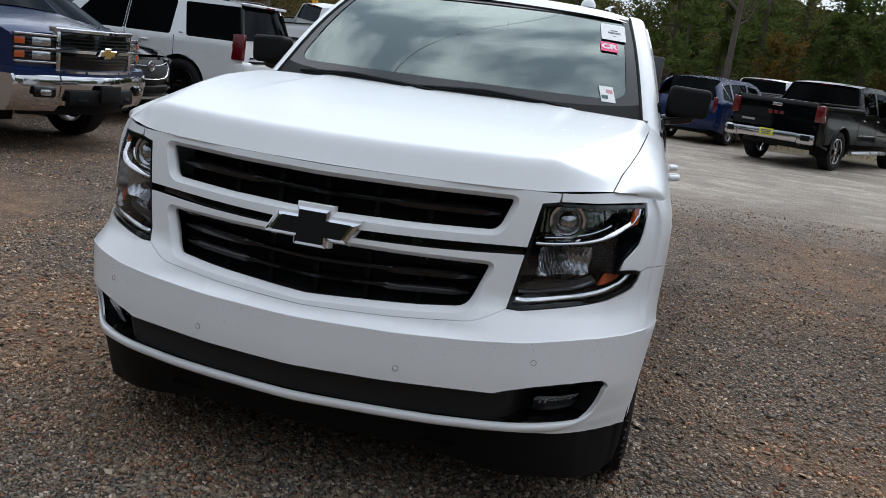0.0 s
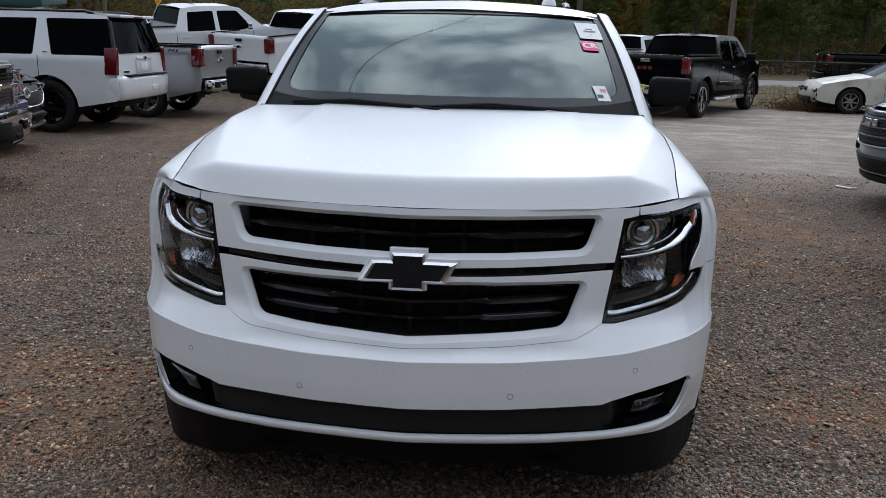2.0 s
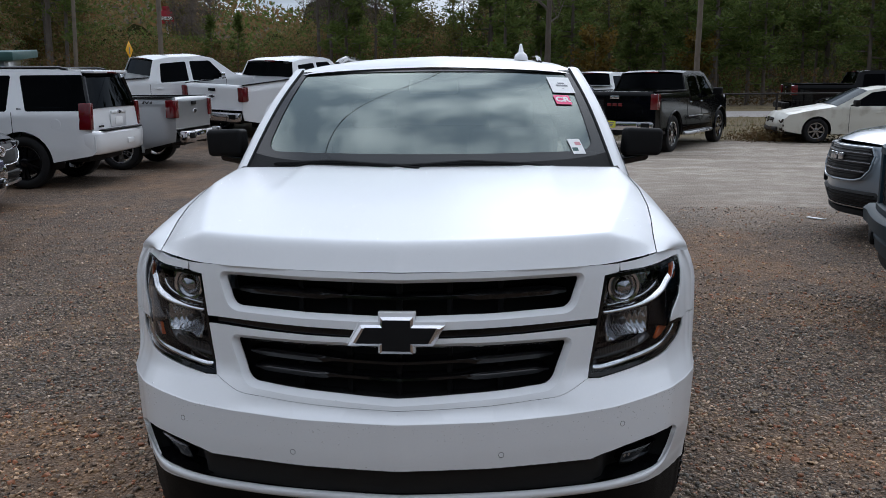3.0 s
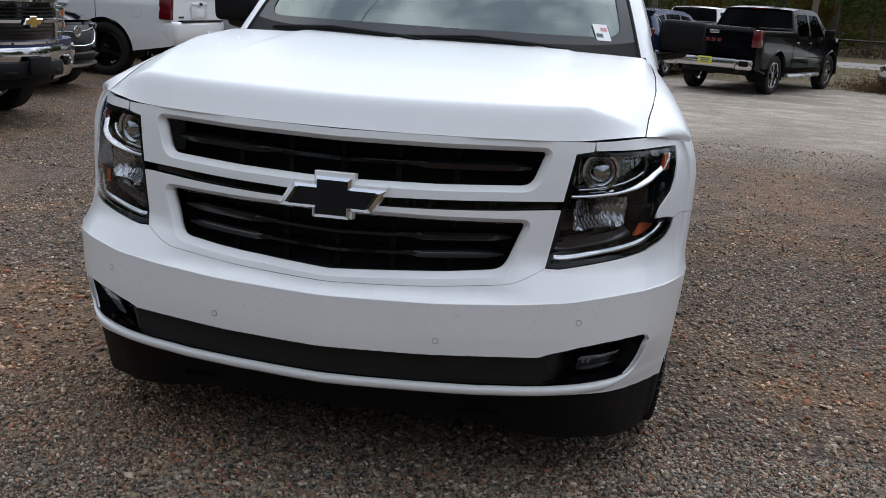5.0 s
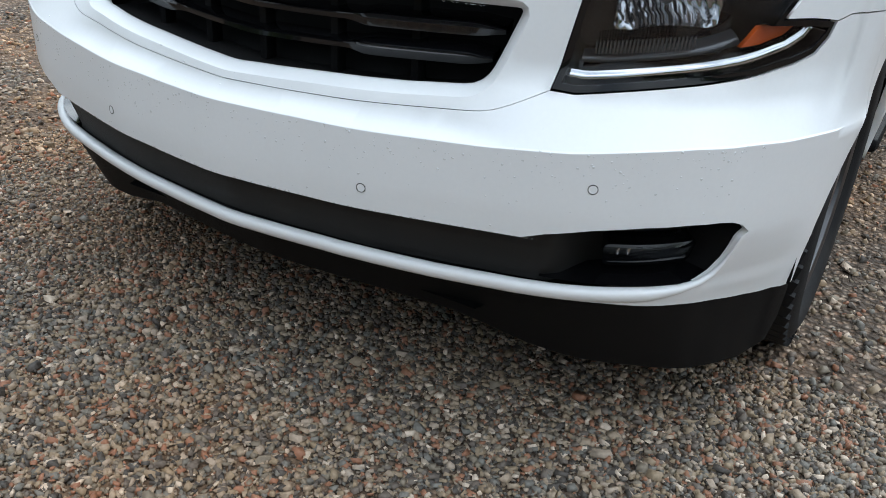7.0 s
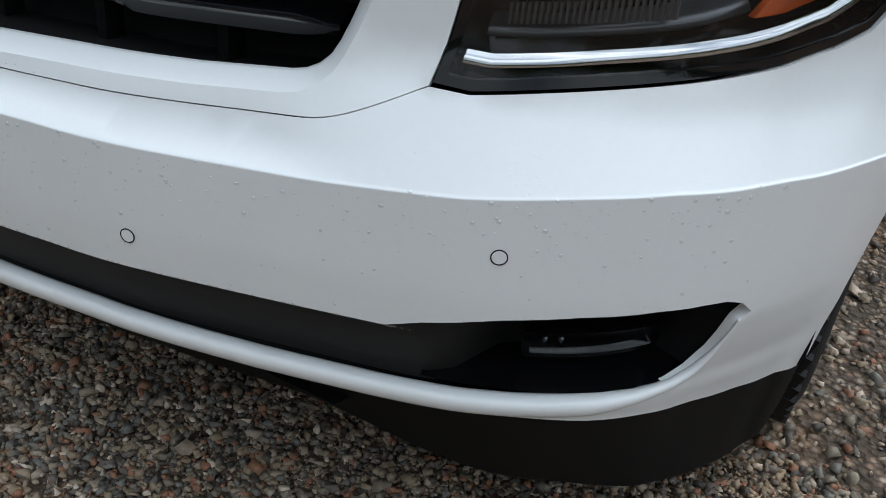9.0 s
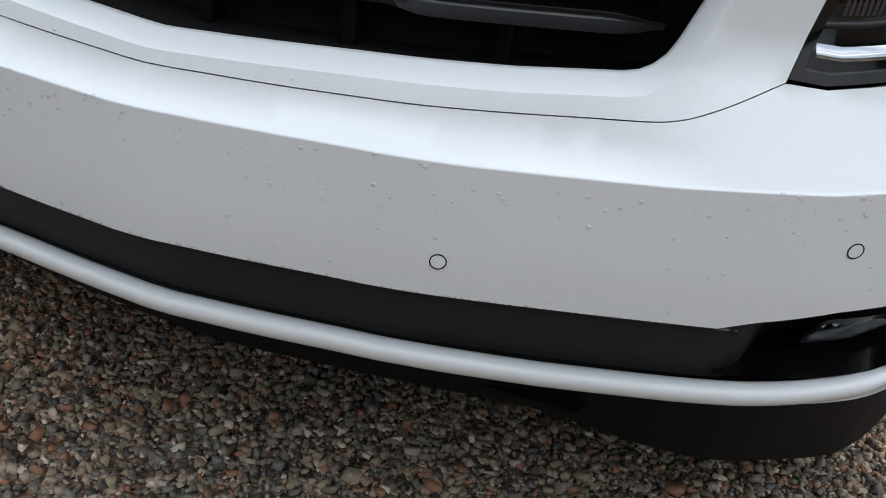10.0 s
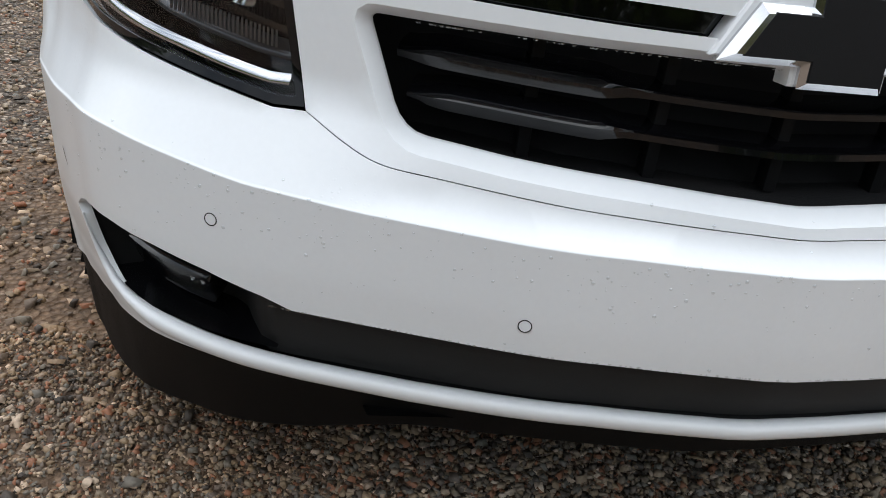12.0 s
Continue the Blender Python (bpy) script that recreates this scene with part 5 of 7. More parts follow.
# antenna fin
fin = new("roof_antenna")
fin.parent = suv
fin["label"] = "white fin antenna"
part("antenna_base", lathe_bm([(0.0, 0.040), (0.014, 0.039), (0.030, 0.033), (0.042, 0.020), (0.046, 0.0001)], 24, "z", (0.47, 2.42, 1.898)), WHITE, fin)
part("antenna_mast", tube_bm([(0.47, 2.42, 1.935), (0.47, 2.432, 1.965), (0.47, 2.448, 1.988)], 0.01, 8, radii=[0.017, 0.011, 0.007]), WHITE, fin)

# wipers and cowl
grid_mesh("cowl_edge", lambda u, v: tuple(Vector(screen(u, -0.03 + 0.075 * v + 0.05 * v * abs(u) ** 6)) + Vector((0, -0.003, 0.004))), np.linspace(-1, 1, 31), np.linspace(0, 1, 4), PLASTIC, suv, "black rubber cowl edge over the glass")
grid_mesh("cowl", lambda u, v: (u * 0.90, 1.30 + 0.18 * u * u + 0.12 * v - 0.02, 1.335 - 0.0 * v + 0.02 * v), np.linspace(-1, 1, 21), np.linspace(0, 1, 4), PLASTIC, suv, "black cowl panel")
for pts in ([(-0.70, 0.0), (-0.42, 0.030), (-0.12, 0.005), (0.0, -0.015)], [(-0.08, 0.005), (0.20, 0.034), (0.46, 0.005), (0.58, -0.02)]):
    wp = new("wiper")
    wp.parent = suv
    line = []
    for (x0, v0), (x1, v1) in zip(pts, pts[1:]):
        for k in range(6):
            x, v = x0 + (x1 - x0) * k / 6, v0 + (v1 - v0) * k / 6
            p = Vector(screen(x / 0.86, v)) + Vector((0, -0.022, 0.022))
            line.append(p)
    part("wiper_arm", tube_bm(line, 0.0065, 6), PLASTIC, wp, "black wiper arm")
    part("wiper_blade", tube_bm([Vector(screen((pts[0][0] - 0.02 + (pts[2][0] - pts[0][0]) * k / 8) / 0.86, 0.012 + 0.022 * math.sin(math.pi * k / 8))) + Vector((0, -0.010, 0.010)) for k in range(9)], 0.0065, 6), PLASTIC, wp, "rubber blade")

# interior seen dimly through the glass
for sg in (1, -1):
    grid_mesh("side_lining", lambda u, v: (sg * (cabin(2.1 + 2.75 * u, 0.62 * v)[0] - 0.035), 2.1 + 2.75 * u, cabin(2.1 + 2.75 * u, 0.62 * v)[1] - 0.01), np.linspace(0, 1, 12), np.linspace(0, 1, 6), CLOTH, suv, "grey cabin lining", flip=sg > 0)
part("rear_lining", box_bm((1.75, 0.03, 1.25), (0, 4.82, 1.22), 0.01), CLOTH, suv, "grey lining of the tailgate")
part("dashboard", box_bm((1.62, 0.55, 0.22), (0, 1.72, 1.20), 0.06, 3), DASH, suv, "dark dashboard")
part("headliner", box_bm((1.36, 2.6, 0.02), (0, 3.5, 1.82), 0.005), LINER, suv)
part("cabin_floor", box_bm((1.8, 3.2, 0.04), (0, 3.3, 0.62), 0.01), DASH, suv)
for x in (-0.42, 0.42):
    st = new("seat")
    st.parent = suv
    part("seat_back", box_bm((0.52, 0.16, 0.68), (x, 2.72, 1.18), 0.06, 3, Matrix.Rotation(radians(-12), 4, "X")), CLOTH, st)
    part("headrest", box_bm((0.28, 0.10, 0.19), (x, 2.82, 1.60), 0.045, 3), CLOTH, st)
    part("seat_cushion", box_bm((0.52, 0.5, 0.16), (x, 2.45, 0.86), 0.05, 3), CLOTH, st)
part("rear_bench", box_bm((1.5, 0.2, 0.75), (0, 3.75, 1.15), 0.06, 3), CLOTH, suv)
bm = lathe_bm([(0.012 * math.cos(a), 0.185 + 0.014 * math.sin(a)) for a in np.linspace(0, 2 * math.pi, 9)[:-1]], 36, "z", close=True)
o = part("steering_wheel", bm, DASH, suv)
o.matrix_basis = Matrix.Translation((0.42, 2.08, 1.20)) @ Matrix.Rotation(radians(62), 4, "X")
part("inside_mirror", box_bm((0.26, 0.03, 0.075), (0.0, 2.02, 1.74), 0.012), GLOSS_BLACK, suv)


# stickers on the inside of the glass (things that lie on the windscreen)
def on_screen(u, v, lift=0.005):
    p = Vector(screen(u, v))
    du, dv = Vector(screen(u + 0.02, v)) - p, Vector(screen(u, v + 0.02)) - p
    x = du.normalized()
    n = x.cross(dv).normalized()
    y = n.cross(x)
    return Matrix((x, y, n)).transposed().to_4x4(), p, n


def sticker(name, u, v, w, h, material, label, turn=0.0):
    r, p, n = on_screen(u, v)
    ob = thing(name, Matrix.Translation(p + n * 0.0048) @ r @ Matrix.Rotation(radians(turn), 4, "Z"), label, "sticker")
    part("sheet", box_bm((w, h, 0.0012), (0, 0, 0)), material, ob, smooth=False)
    return ob


st = sticker("price_sheet", 0.876, 0.772, 0.118, 0.158, PAPER, "white printed sheet stuck to the windscreen", -3)
for i, (yy, ww, hh) in enumerate(((0.016, 0.034, 0.010), (-0.004, 0.062, 0.009), (-0.014, 0.060, 0.003), (-0.040, 0.012, 0.003))):
    part("print_line", box_bm((ww, hh, 0.0008), (0.004, yy, 0.0013)), INK, st, smooth=False)
st = sticker("pink_tag", 0.845, 0.585, 0.082, 0.080, PINK, "bright pink tag with white letters on the windscreen", -3)
text_mesh("letters", "CR", 0.056, PAPER, st, pose(0, 0, 0.0012), "white letters CR", bold=0.0022)
st = sticker("inspection_tag", 0.832, 0.150, 0.066, 0.100, PAPER, "small pale tag low on the windscreen", -2)
for xx, yy, mt in ((0.012, 0.018, ROSE), (-0.014, -0.020, TARP)):
    part("print_block", box_bm((0.030, 0.022, 0.0008), (xx, yy, 0.0013)), mt, st, smooth=False)

# beads of rain on the bumper and bonnet
bead_rng = np.random.default_rng(3)
bead_v, bead_f = [], []


def bead(p, n, r):
    n = n.normalized()
    u = n.orthogonal().normalized()
    w = n.cross(u)
    k = len(bead_v)
    ring = [(math.cos(2 * math.pi * i / 7), math.sin(2 * math.pi * i / 7)) for i in range(7)]
    bead_v.extend([p + (u * c + w * q) * r for c, q in ring] + [p + (u * c + w * q) * r * 0.7 + n * r * 0.4 for c, q in ring] + [p + n * r * 0.55])
    for i in range(7):
        j = (i + 1) % 7
        bead_f.append((k + i, k + j, k + 7 + j, k + 7 + i))
        bead_f.append((k + 7 + i, k + 7 + j, k + 14))


def skin_normal(s, z):
    return (Vector(nose(s + 0.004, z)) - Vector(nose(s - 0.004, z))).cross(Vector(nose(s, z + 0.004)) - Vector(nose(s, z - 0.004)))


for i in range(520):
    s0 = float(bead_rng.uniform(-1.05, 1.05))
    zc = lerp_table(CREASE, abs(s0))
    z0 = zc - abs(float(bead_rng.normal(0, 0.035))) if i % 3 else float(bead_rng.uniform(0.505, 0.70))
    if z0 > 0.55 or abs(s0) < 0.62:
        bead(Vector(nose(s0, max(0.505, z0))), skin_normal(s0, max(0.505, z0)), 0.0010 + 0.0021 * float(bead_rng.random()) ** 2.5)
for i in range(230):
    s0 = float(bead_rng.uniform(-0.66, 0.66))
    bead(Vector(nose(s0, 0.4985, -0.0005)), Vector((0, -1, -0.4)), 0.001 + 0.0014 * float(bead_rng.random()))
for i in range(150):
    s0 = float(bead_rng.uniform(-0.5, 0.5))
    bead(Vector(nose(s0, 0.8695, 0.004)), Vector((0, -0.6, -1)), 0.0012 + 0.002 * float(bead_rng.random()))
for i in range(1100):
    u0, v0 = float(bead_rng.uniform(-0.98, 0.98)), float(bead_rng.uniform(0.02, 0.98))
    p = Vector(bonnet(u0, v0))
    n = (Vector(bonnet(u0 + 0.01, v0)) - p).cross(Vector(bonnet(u0, min(1, v0 + 0.01))) - p)
    bead(p, n, 0.0009 + 0.0022 * float(bead_rng.random()) ** 2)
drops = mesh_ob("rain_water", bead_v, bead_f, WATER, suv, "clear beads of rain water")
drops["kind"] = "stuff"
# ---------------------------------------------------------------- the other parked vehicles
def chain(points, step=0.12):
    return resample(points, step, False)


def vehicle(name, m, paint, label, category, kind, tail=None):
    """A parked vehicle with its rear axle at the origin, facing +y. kind holds its outline and sizes."""
    body = thing(name, m, label, category, "parked vehicles")
    base, wid, belt, tum = kind["base"], kind["width"] / 2, kind["belt"], kind["tumble"]
    y_front, y_rear, wz, wr = kind["front"], kind["rear"], kind.get("axle_z", kind["wheel_r"]), kind["wheel_r"]

    def half(y, z):
        w = wid
        if z > belt:
            w -= 0.03 + (z - belt) * tum
        w -= 0.10 * ease(y, y_front - 0.55, y_front) ** 2 + 0.05 * ease(-y, -y_rear - 0.35, -y_rear) ** 2
        w -= 0.10 * max(0.0, 0.55 - z)
        return w

    arch = wr * 1.17
    low = kind["sill"]
    bottom = [(y_rear + 0.05, low + 0.1)]
    for cy in (0.0, base):
        a0 = math.asin((low - wz) / arch) if low < wz else 0.0
        bottom += [(cy - arch * math.cos(a), wz + arch * math.sin(a)) for a in np.linspace(a0, math.pi - a0, 15)]
    bottom += [(y_front - 0.05, low + 0.08)]
    top = kind["top"]
    side = bottom + top
    for sg in (1, -1):
        def place(a, b, d=0.0):
            return (sg * (half(sg * a, b) - d), sg * a, b)

        wins = [[(sg * y, z) for y, z in rounded(w, 0.04, 3)] for w in kind["windows"]]
        skin_panel("body_side", place, [(sg * y, z) for y, z in side], paint, body, holes=wins, step=0.11, lip=0.03)
        for w in wins:
            skin_panel("side_window", place, w, DARK_GLASS, body, "dark side window", step=0.15, lip=0.0, depth=0.012)
        for cy in (0.0, base):
            bm = bmesh.new()
            prev = None
            for a in np.linspace(-0.25, math.pi + 0.25, 18):
                v = [bm.verts.new((sg * x, cy - arch * math.cos(a), wz + arch * math.sin(a))) for x in (wid - 0.03, wid - 0.42)]
                if prev:
                    bm.faces.new((prev[0], prev[1], v[1], v[0]))
                prev = v
            part("arch_liner", bm, PLASTIC, body)
            if kind.get("flare"):
                bm = tube_bm([(sg * (half(cy, 0.7) - 0.005), cy - (arch + 0.02) * math.cos(a), wz + (arch + 0.02) * math.sin(a)) for a in np.linspace(-0.1, math.pi + 0.1, 18)], 0.028, 6)
                part("arch_flare", bm, paint, body)
            add_wheel(body, (sg * (wid - 0.16), cy, wz), sg, wr, 0.27, wr * 0.66, kind.get("spokes", 6), kind.get("rim", SATIN), twin=kind.get("twin", True))
        for y in kind.get("handles", ()):
            part("door_handle", box_bm((0.03, 0.17, 0.03), (sg * (half(y, belt - 0.1) + 0.012), y, belt - 0.12), 0.01), kind.get("handle_mat", paint), body)
        for y in kind.get("cuts", ()):
            part("door_gap", box_bm((0.006, 0.009, belt - low - 0.02), (sg * (half(y, 0.8) + 0.0005), y, (belt + low) / 2 + 0.02)), RUBBER, body, smooth=False)
        my = kind.get("mirror")
        if my:
            part("door_mirror", box_bm((0.24, 0.11, 0.17), (sg * (half(my, belt) + 0.15), my, belt + 0.12), 0.035, 3), kind.get("mirror_mat", PLASTIC), body)
    # sheets that run across: bonnet, glass, roof, tail
    for nm, pts, bow, mat_key in kind["across"]:
        ln = chain(pts)
        mt = {"paint": paint, "glass": DARK_GLASS, "black": PLASTIC, "bumper": kind.get("bumper_mat", paint)}[mat_key]
        normals = []
        for i in range(len(ln)):
            d = Vector(ln[min(i + 1, len(ln) - 1)]) - Vector(ln[max(i - 1, 0)])
            normals.append(Vector((d.y, -d.x)).normalized())

        def sheet(u, v):
            i = min(int(round(v * (len(ln) - 1))), len(ln) - 1)
            y, z = ln[i]
            k = bow * (1 - u * u)
            ahead = kind.get("sweep", 0.0) * (1 - abs(u) ** kind.get("bow_power", 1.5)) * ease(y, y_front - 1.1, y_front - 0.02)
            inset = 0.0 if mat_key != "glass" else 0.02
            return (u * (half(y, z) - inset), y + normals[i].x * k + ahead, z + normals[i].y * k)
        grid_mesh(nm, sheet, np.linspace(-1, 1, 13), np.linspace(0, 1, len(ln)), mt, body)
    part("underbody", box_bm((wid * 1.3, y_front - y_rear - 0.5, 0.14), (0, (y_front + y_rear) / 2, low + 0.04), 0.03), RUBBER, body)
    part("cabin_dark", box_bm((wid * 1.25, 1.4, 0.4), (0, kind.get("seat_y", base * 0.5), belt - 0.15), 0.05), CLOTH, body)
    return body, half


def lamp_box(parent, name, size, at, mt, bevel=0.02, turn=None, label=""):
    o = part(name, box_bm(size, (0, 0, 0), bevel, 2), mt, parent, label)
    o.matrix_basis = Matrix.Translation(at) @ (turn or Matrix())
    return o


SUV_KIND = dict(base=2.946, width=2.045, belt=1.17, tumble=0.36, front=3.96, rear=-1.22, wheel_r=0.44, axle_z=0.35, sill=0.36, mirror=2.08, spokes=6, rim=GLOSS_BLACK, handles=(1.65, 0.70), cuts=(2.15, 1.10, 0.12), seat_y=1.2,
                top=[(3.95, 0.85), (3.86, 1.12), (3.70, 1.20), (2.75, 1.32), (2.50, 1.36), (1.95, 1.80), (1.70, 1.86), (0.8, 1.885), (-0.4, 1.87), (-0.98, 1.83), (-1.05, 1.70), (-1.18, 1.15), (-1.20, 0.82), (-1.24, 0.76), (-1.24, 0.52)],
                windows=[[(2.30, 1.19), (1.16, 1.19), (1.16, 1.765), (1.82, 1.745)], [(1.11, 1.19), (0.22, 1.19), (0.20, 1.775), (1.11, 1.768)], [(-0.10, 1.19), (-1.13, 1.19), (-1.02, 1.775), (0.05, 1.775)]],
                across=[("front_end", [(3.95, 0.45), (3.96, 0.85), (3.87, 1.12)], 0.09, "paint"), ("bonnet", [(3.87, 1.12), (3.70, 1.20), (2.75, 1.32), (2.52, 1.355)], 0.03, "paint"), ("windscreen", [(2.52, 1.36), (1.98, 1.79)], 0.06, "glass"),
                        ("roof", [(1.98, 1.79), (1.70, 1.86), (0.8, 1.885), (-0.4, 1.87), (-1.00, 1.83)], 0.03, "paint"), ("rear_glass", [(-1.00, 1.80), (-1.17, 1.22)], 0.05, "glass"), ("tailgate", [(-1.16, 1.24), (-1.20, 0.80)], 0.04, "paint")])
TRUCK_TOP = [(4.46, 0.85), (4.44, 1.10), (4.32, 1.20), (3.50, 1.32), (3.30, 1.36), (2.72, 1.82), (2.45, 1.88), (1.5, 1.89), (1.10, 1.84), (0.93, 1.43), (0.90, 1.40), (-1.13, 1.42), (-1.16, 1.40), (-1.18, 0.75)]
TRUCK_KIND = dict(base=3.64, width=2.03, belt=1.26, tumble=0.34, front=4.46, sweep=0.28, rear=-1.2, wheel_r=0.405, sill=0.46, mirror=2.78, spokes=6, rim=SATIN, handles=(1.95, 1.12), cuts=(2.98, 1.98, 0.88), seat_y=2.0, flare=True,
                  top=TRUCK_TOP,
                  windows=[[(3.02, 1.28), (2.06, 1.28), (2.06, 1.77), (2.62, 1.76)], [(1.95, 1.28), (1.18, 1.28), (1.26, 1.75), (1.95, 1.77)]],
                  across=[("front_end", [(4.42, 0.5), (4.46, 0.85), (4.44, 1.10), (4.38, 1.17)], 0.02, "paint"), ("bonnet", [(4.38, 1.17), (4.28, 1.215), (3.50, 1.32), (3.32, 1.355)], 0.04, "paint"), ("windscreen", [(3.30, 1.36), (2.74, 1.81)], 0.06, "glass"),
                          ("roof", [(2.74, 1.81), (2.45, 1.88), (1.5, 1.89), (1.12, 1.84)], 0.03, "paint"), ("rear_glass", [(1.11, 1.80), (0.98, 1.45)], 0.03, "glass"), ("cab_back", [(0.98, 1.46), (0.93, 0.98)], 0.0, "paint"),
                          ("bed_floor", [(0.93, 0.98), (-1.10, 0.98)], 0.0, "black"), ("bed_front_of_gate", [(-1.10, 0.98), (-1.10, 1.42)], 0.0, "paint"), ("tailgate", [(-1.10, 1.42), (-1.17, 1.42), (-1.18, 0.80)], 0.012, "paint")])


def wrap_bumper(parent, w, y0, levels, mt, label):
    """A bumper that runs round the tail from one flank to the other; levels hold (height, how far drawn in)."""
    right = [(w - 0.01, y0 + 0.60), (w - 0.002, y0 + 0.45), (w, y0 + 0.25), (w - 0.01, y0 + 0.16), (w - 0.045, y0 + 0.085), (w - 0.13, y0 + 0.035), (w - 0.40, y0 + 0.010), (w - 0.75, y0)]
    plan = [Vector(q) for q in right] + [Vector((-x, y)) for x, y in reversed(right)]
    verts, faces = [], []
    for i, q in enumerate(plan):
        d = (plan[min(i + 1, len(plan) - 1)] - plan[max(i - 1, 0)]).normalized()
        n = Vector((d.y, -d.x))
        verts += [(q.x + n.x * k, q.y + n.y * k, z) for z, k in levels]
    m = len(levels)
    for i in range(len(plan) - 1):
        for j in range(m - 1):
            faces.append((i * m + j, i * m + j + 1, (i + 1) * m + j + 1, (i + 1) * m + j))
    return mesh_ob("rear_bumper", verts, faces, mt, parent, label)


def dress_suv_rear(body, half):
    wrap_bumper(body, half(-1.08, 0.7) + 0.005, -1.33, [(0.86, 0.06), (0.845, 0.015), (0.80, 0.0), (0.66, 0.002), (0.60, 0.012), (0.50, 0.03), (0.47, 0.06), (0.46, 0.20)], WHITE_FAR, "white rear bumper")
    for sg in (1, -1):
        lamp_box(body, "tail_lamp", (0.115, 0.21, 0.44), (sg * 0.952, -1.105, 1.10), RED_LENS, 0.02, Matrix.Rotation(radians(sg * -5), 4, "Y"), "tall dark red tail lamp")
        part("pillar_cover", tube_bm([(sg * (half(y, z) - 0.012), y, z) for y, z in ((-1.155, 1.22), (-1.10, 1.45), (-1.03, 1.74))], 0.034, 8), GLOSS_BLACK, body, "gloss black rear pillar")
        part("window_pillar", tube_bm([(sg * (half(1.135, z) - 0.018), 1.135, z) for z in (1.20, 1.40, 1.60, 1.76)], 0.026, 8), GLOSS_BLACK, body, "gloss black window pillar")
        part("roof_rail", tube_bm([(sg * 0.72, 1.6, 1.865), (sg * 0.72, 1.45, 1.895), (sg * 0.72, -0.6, 1.895), (sg * 0.72, -0.75, 1.86)], 0.024, 8), GLOSS_BLACK, body, "black roof rail")
    o = part("fuel_door", lathe_bm([(0.0, 0.085), (0.003, 0.083), (0.003, 0.0001)], 28, "x"), WHITE_FAR, body, "round white fuel door")
    o.matrix_basis = Matrix.Translation((-half(-0.55, 0.98) - 0.001, -0.62, 0.98)) @ Matrix.Rotation(math.pi, 4, "Z")
    for sg in (1, -1):
        lamp_box(body, "badge_bar", (0.005, 0.07, 0.025), (sg * (half(0.0, 1.15) + 0.002), -0.02, 1.235), SATIN, 0.001)
    lamp_box(body, "roof_spoiler", (1.36, 0.24, 0.05), (0, -1.06, 1.825), WHITE_FAR, 0.02)
    lamp_box(body, "high_stop_lamp", (0.34, 0.03, 0.03), (0, -1.175, 1.815), RED_LENS, 0.006)
    lamp_box(body, "plate_recess", (0.62, 0.012, 0.24), (0, -1.232, 1.02), WHITE_FAR, 0.01, None, "white plate recess")
    lamp_box(body, "plate_bar", (0.30, 0.006, 0.13), (0, -1.242, 1.00), PAPER, 0.003)
    lamp_box(body, "gate_handle", (0.60, 0.03, 0.05), (0, -1.24, 1.145), WHITE_FAR, 0.014)
    emblem(body, Matrix.Translation((0, -1.258, 1.150)), 0.55, BLACK_EMBLEM, False)
    lamp_box(body, "bumper_step", (1.56, 0.12, 0.03), (0, -1.275, 0.865), PLASTIC, 0.012, None, "black bumper step pad")
    lamp_box(body, "tow_cover", (0.30, 0.02, 0.09), (0.25, -1.33, 0.64), WHITE_FAR, 0.006)
    for x in (-0.76, -0.71, -0.66, -0.61):
        lamp_box(body, "badge_bar", (0.04, 0.006, 0.03), (x, -1.232, 0.93), GLOSS_BLACK, 0.002)


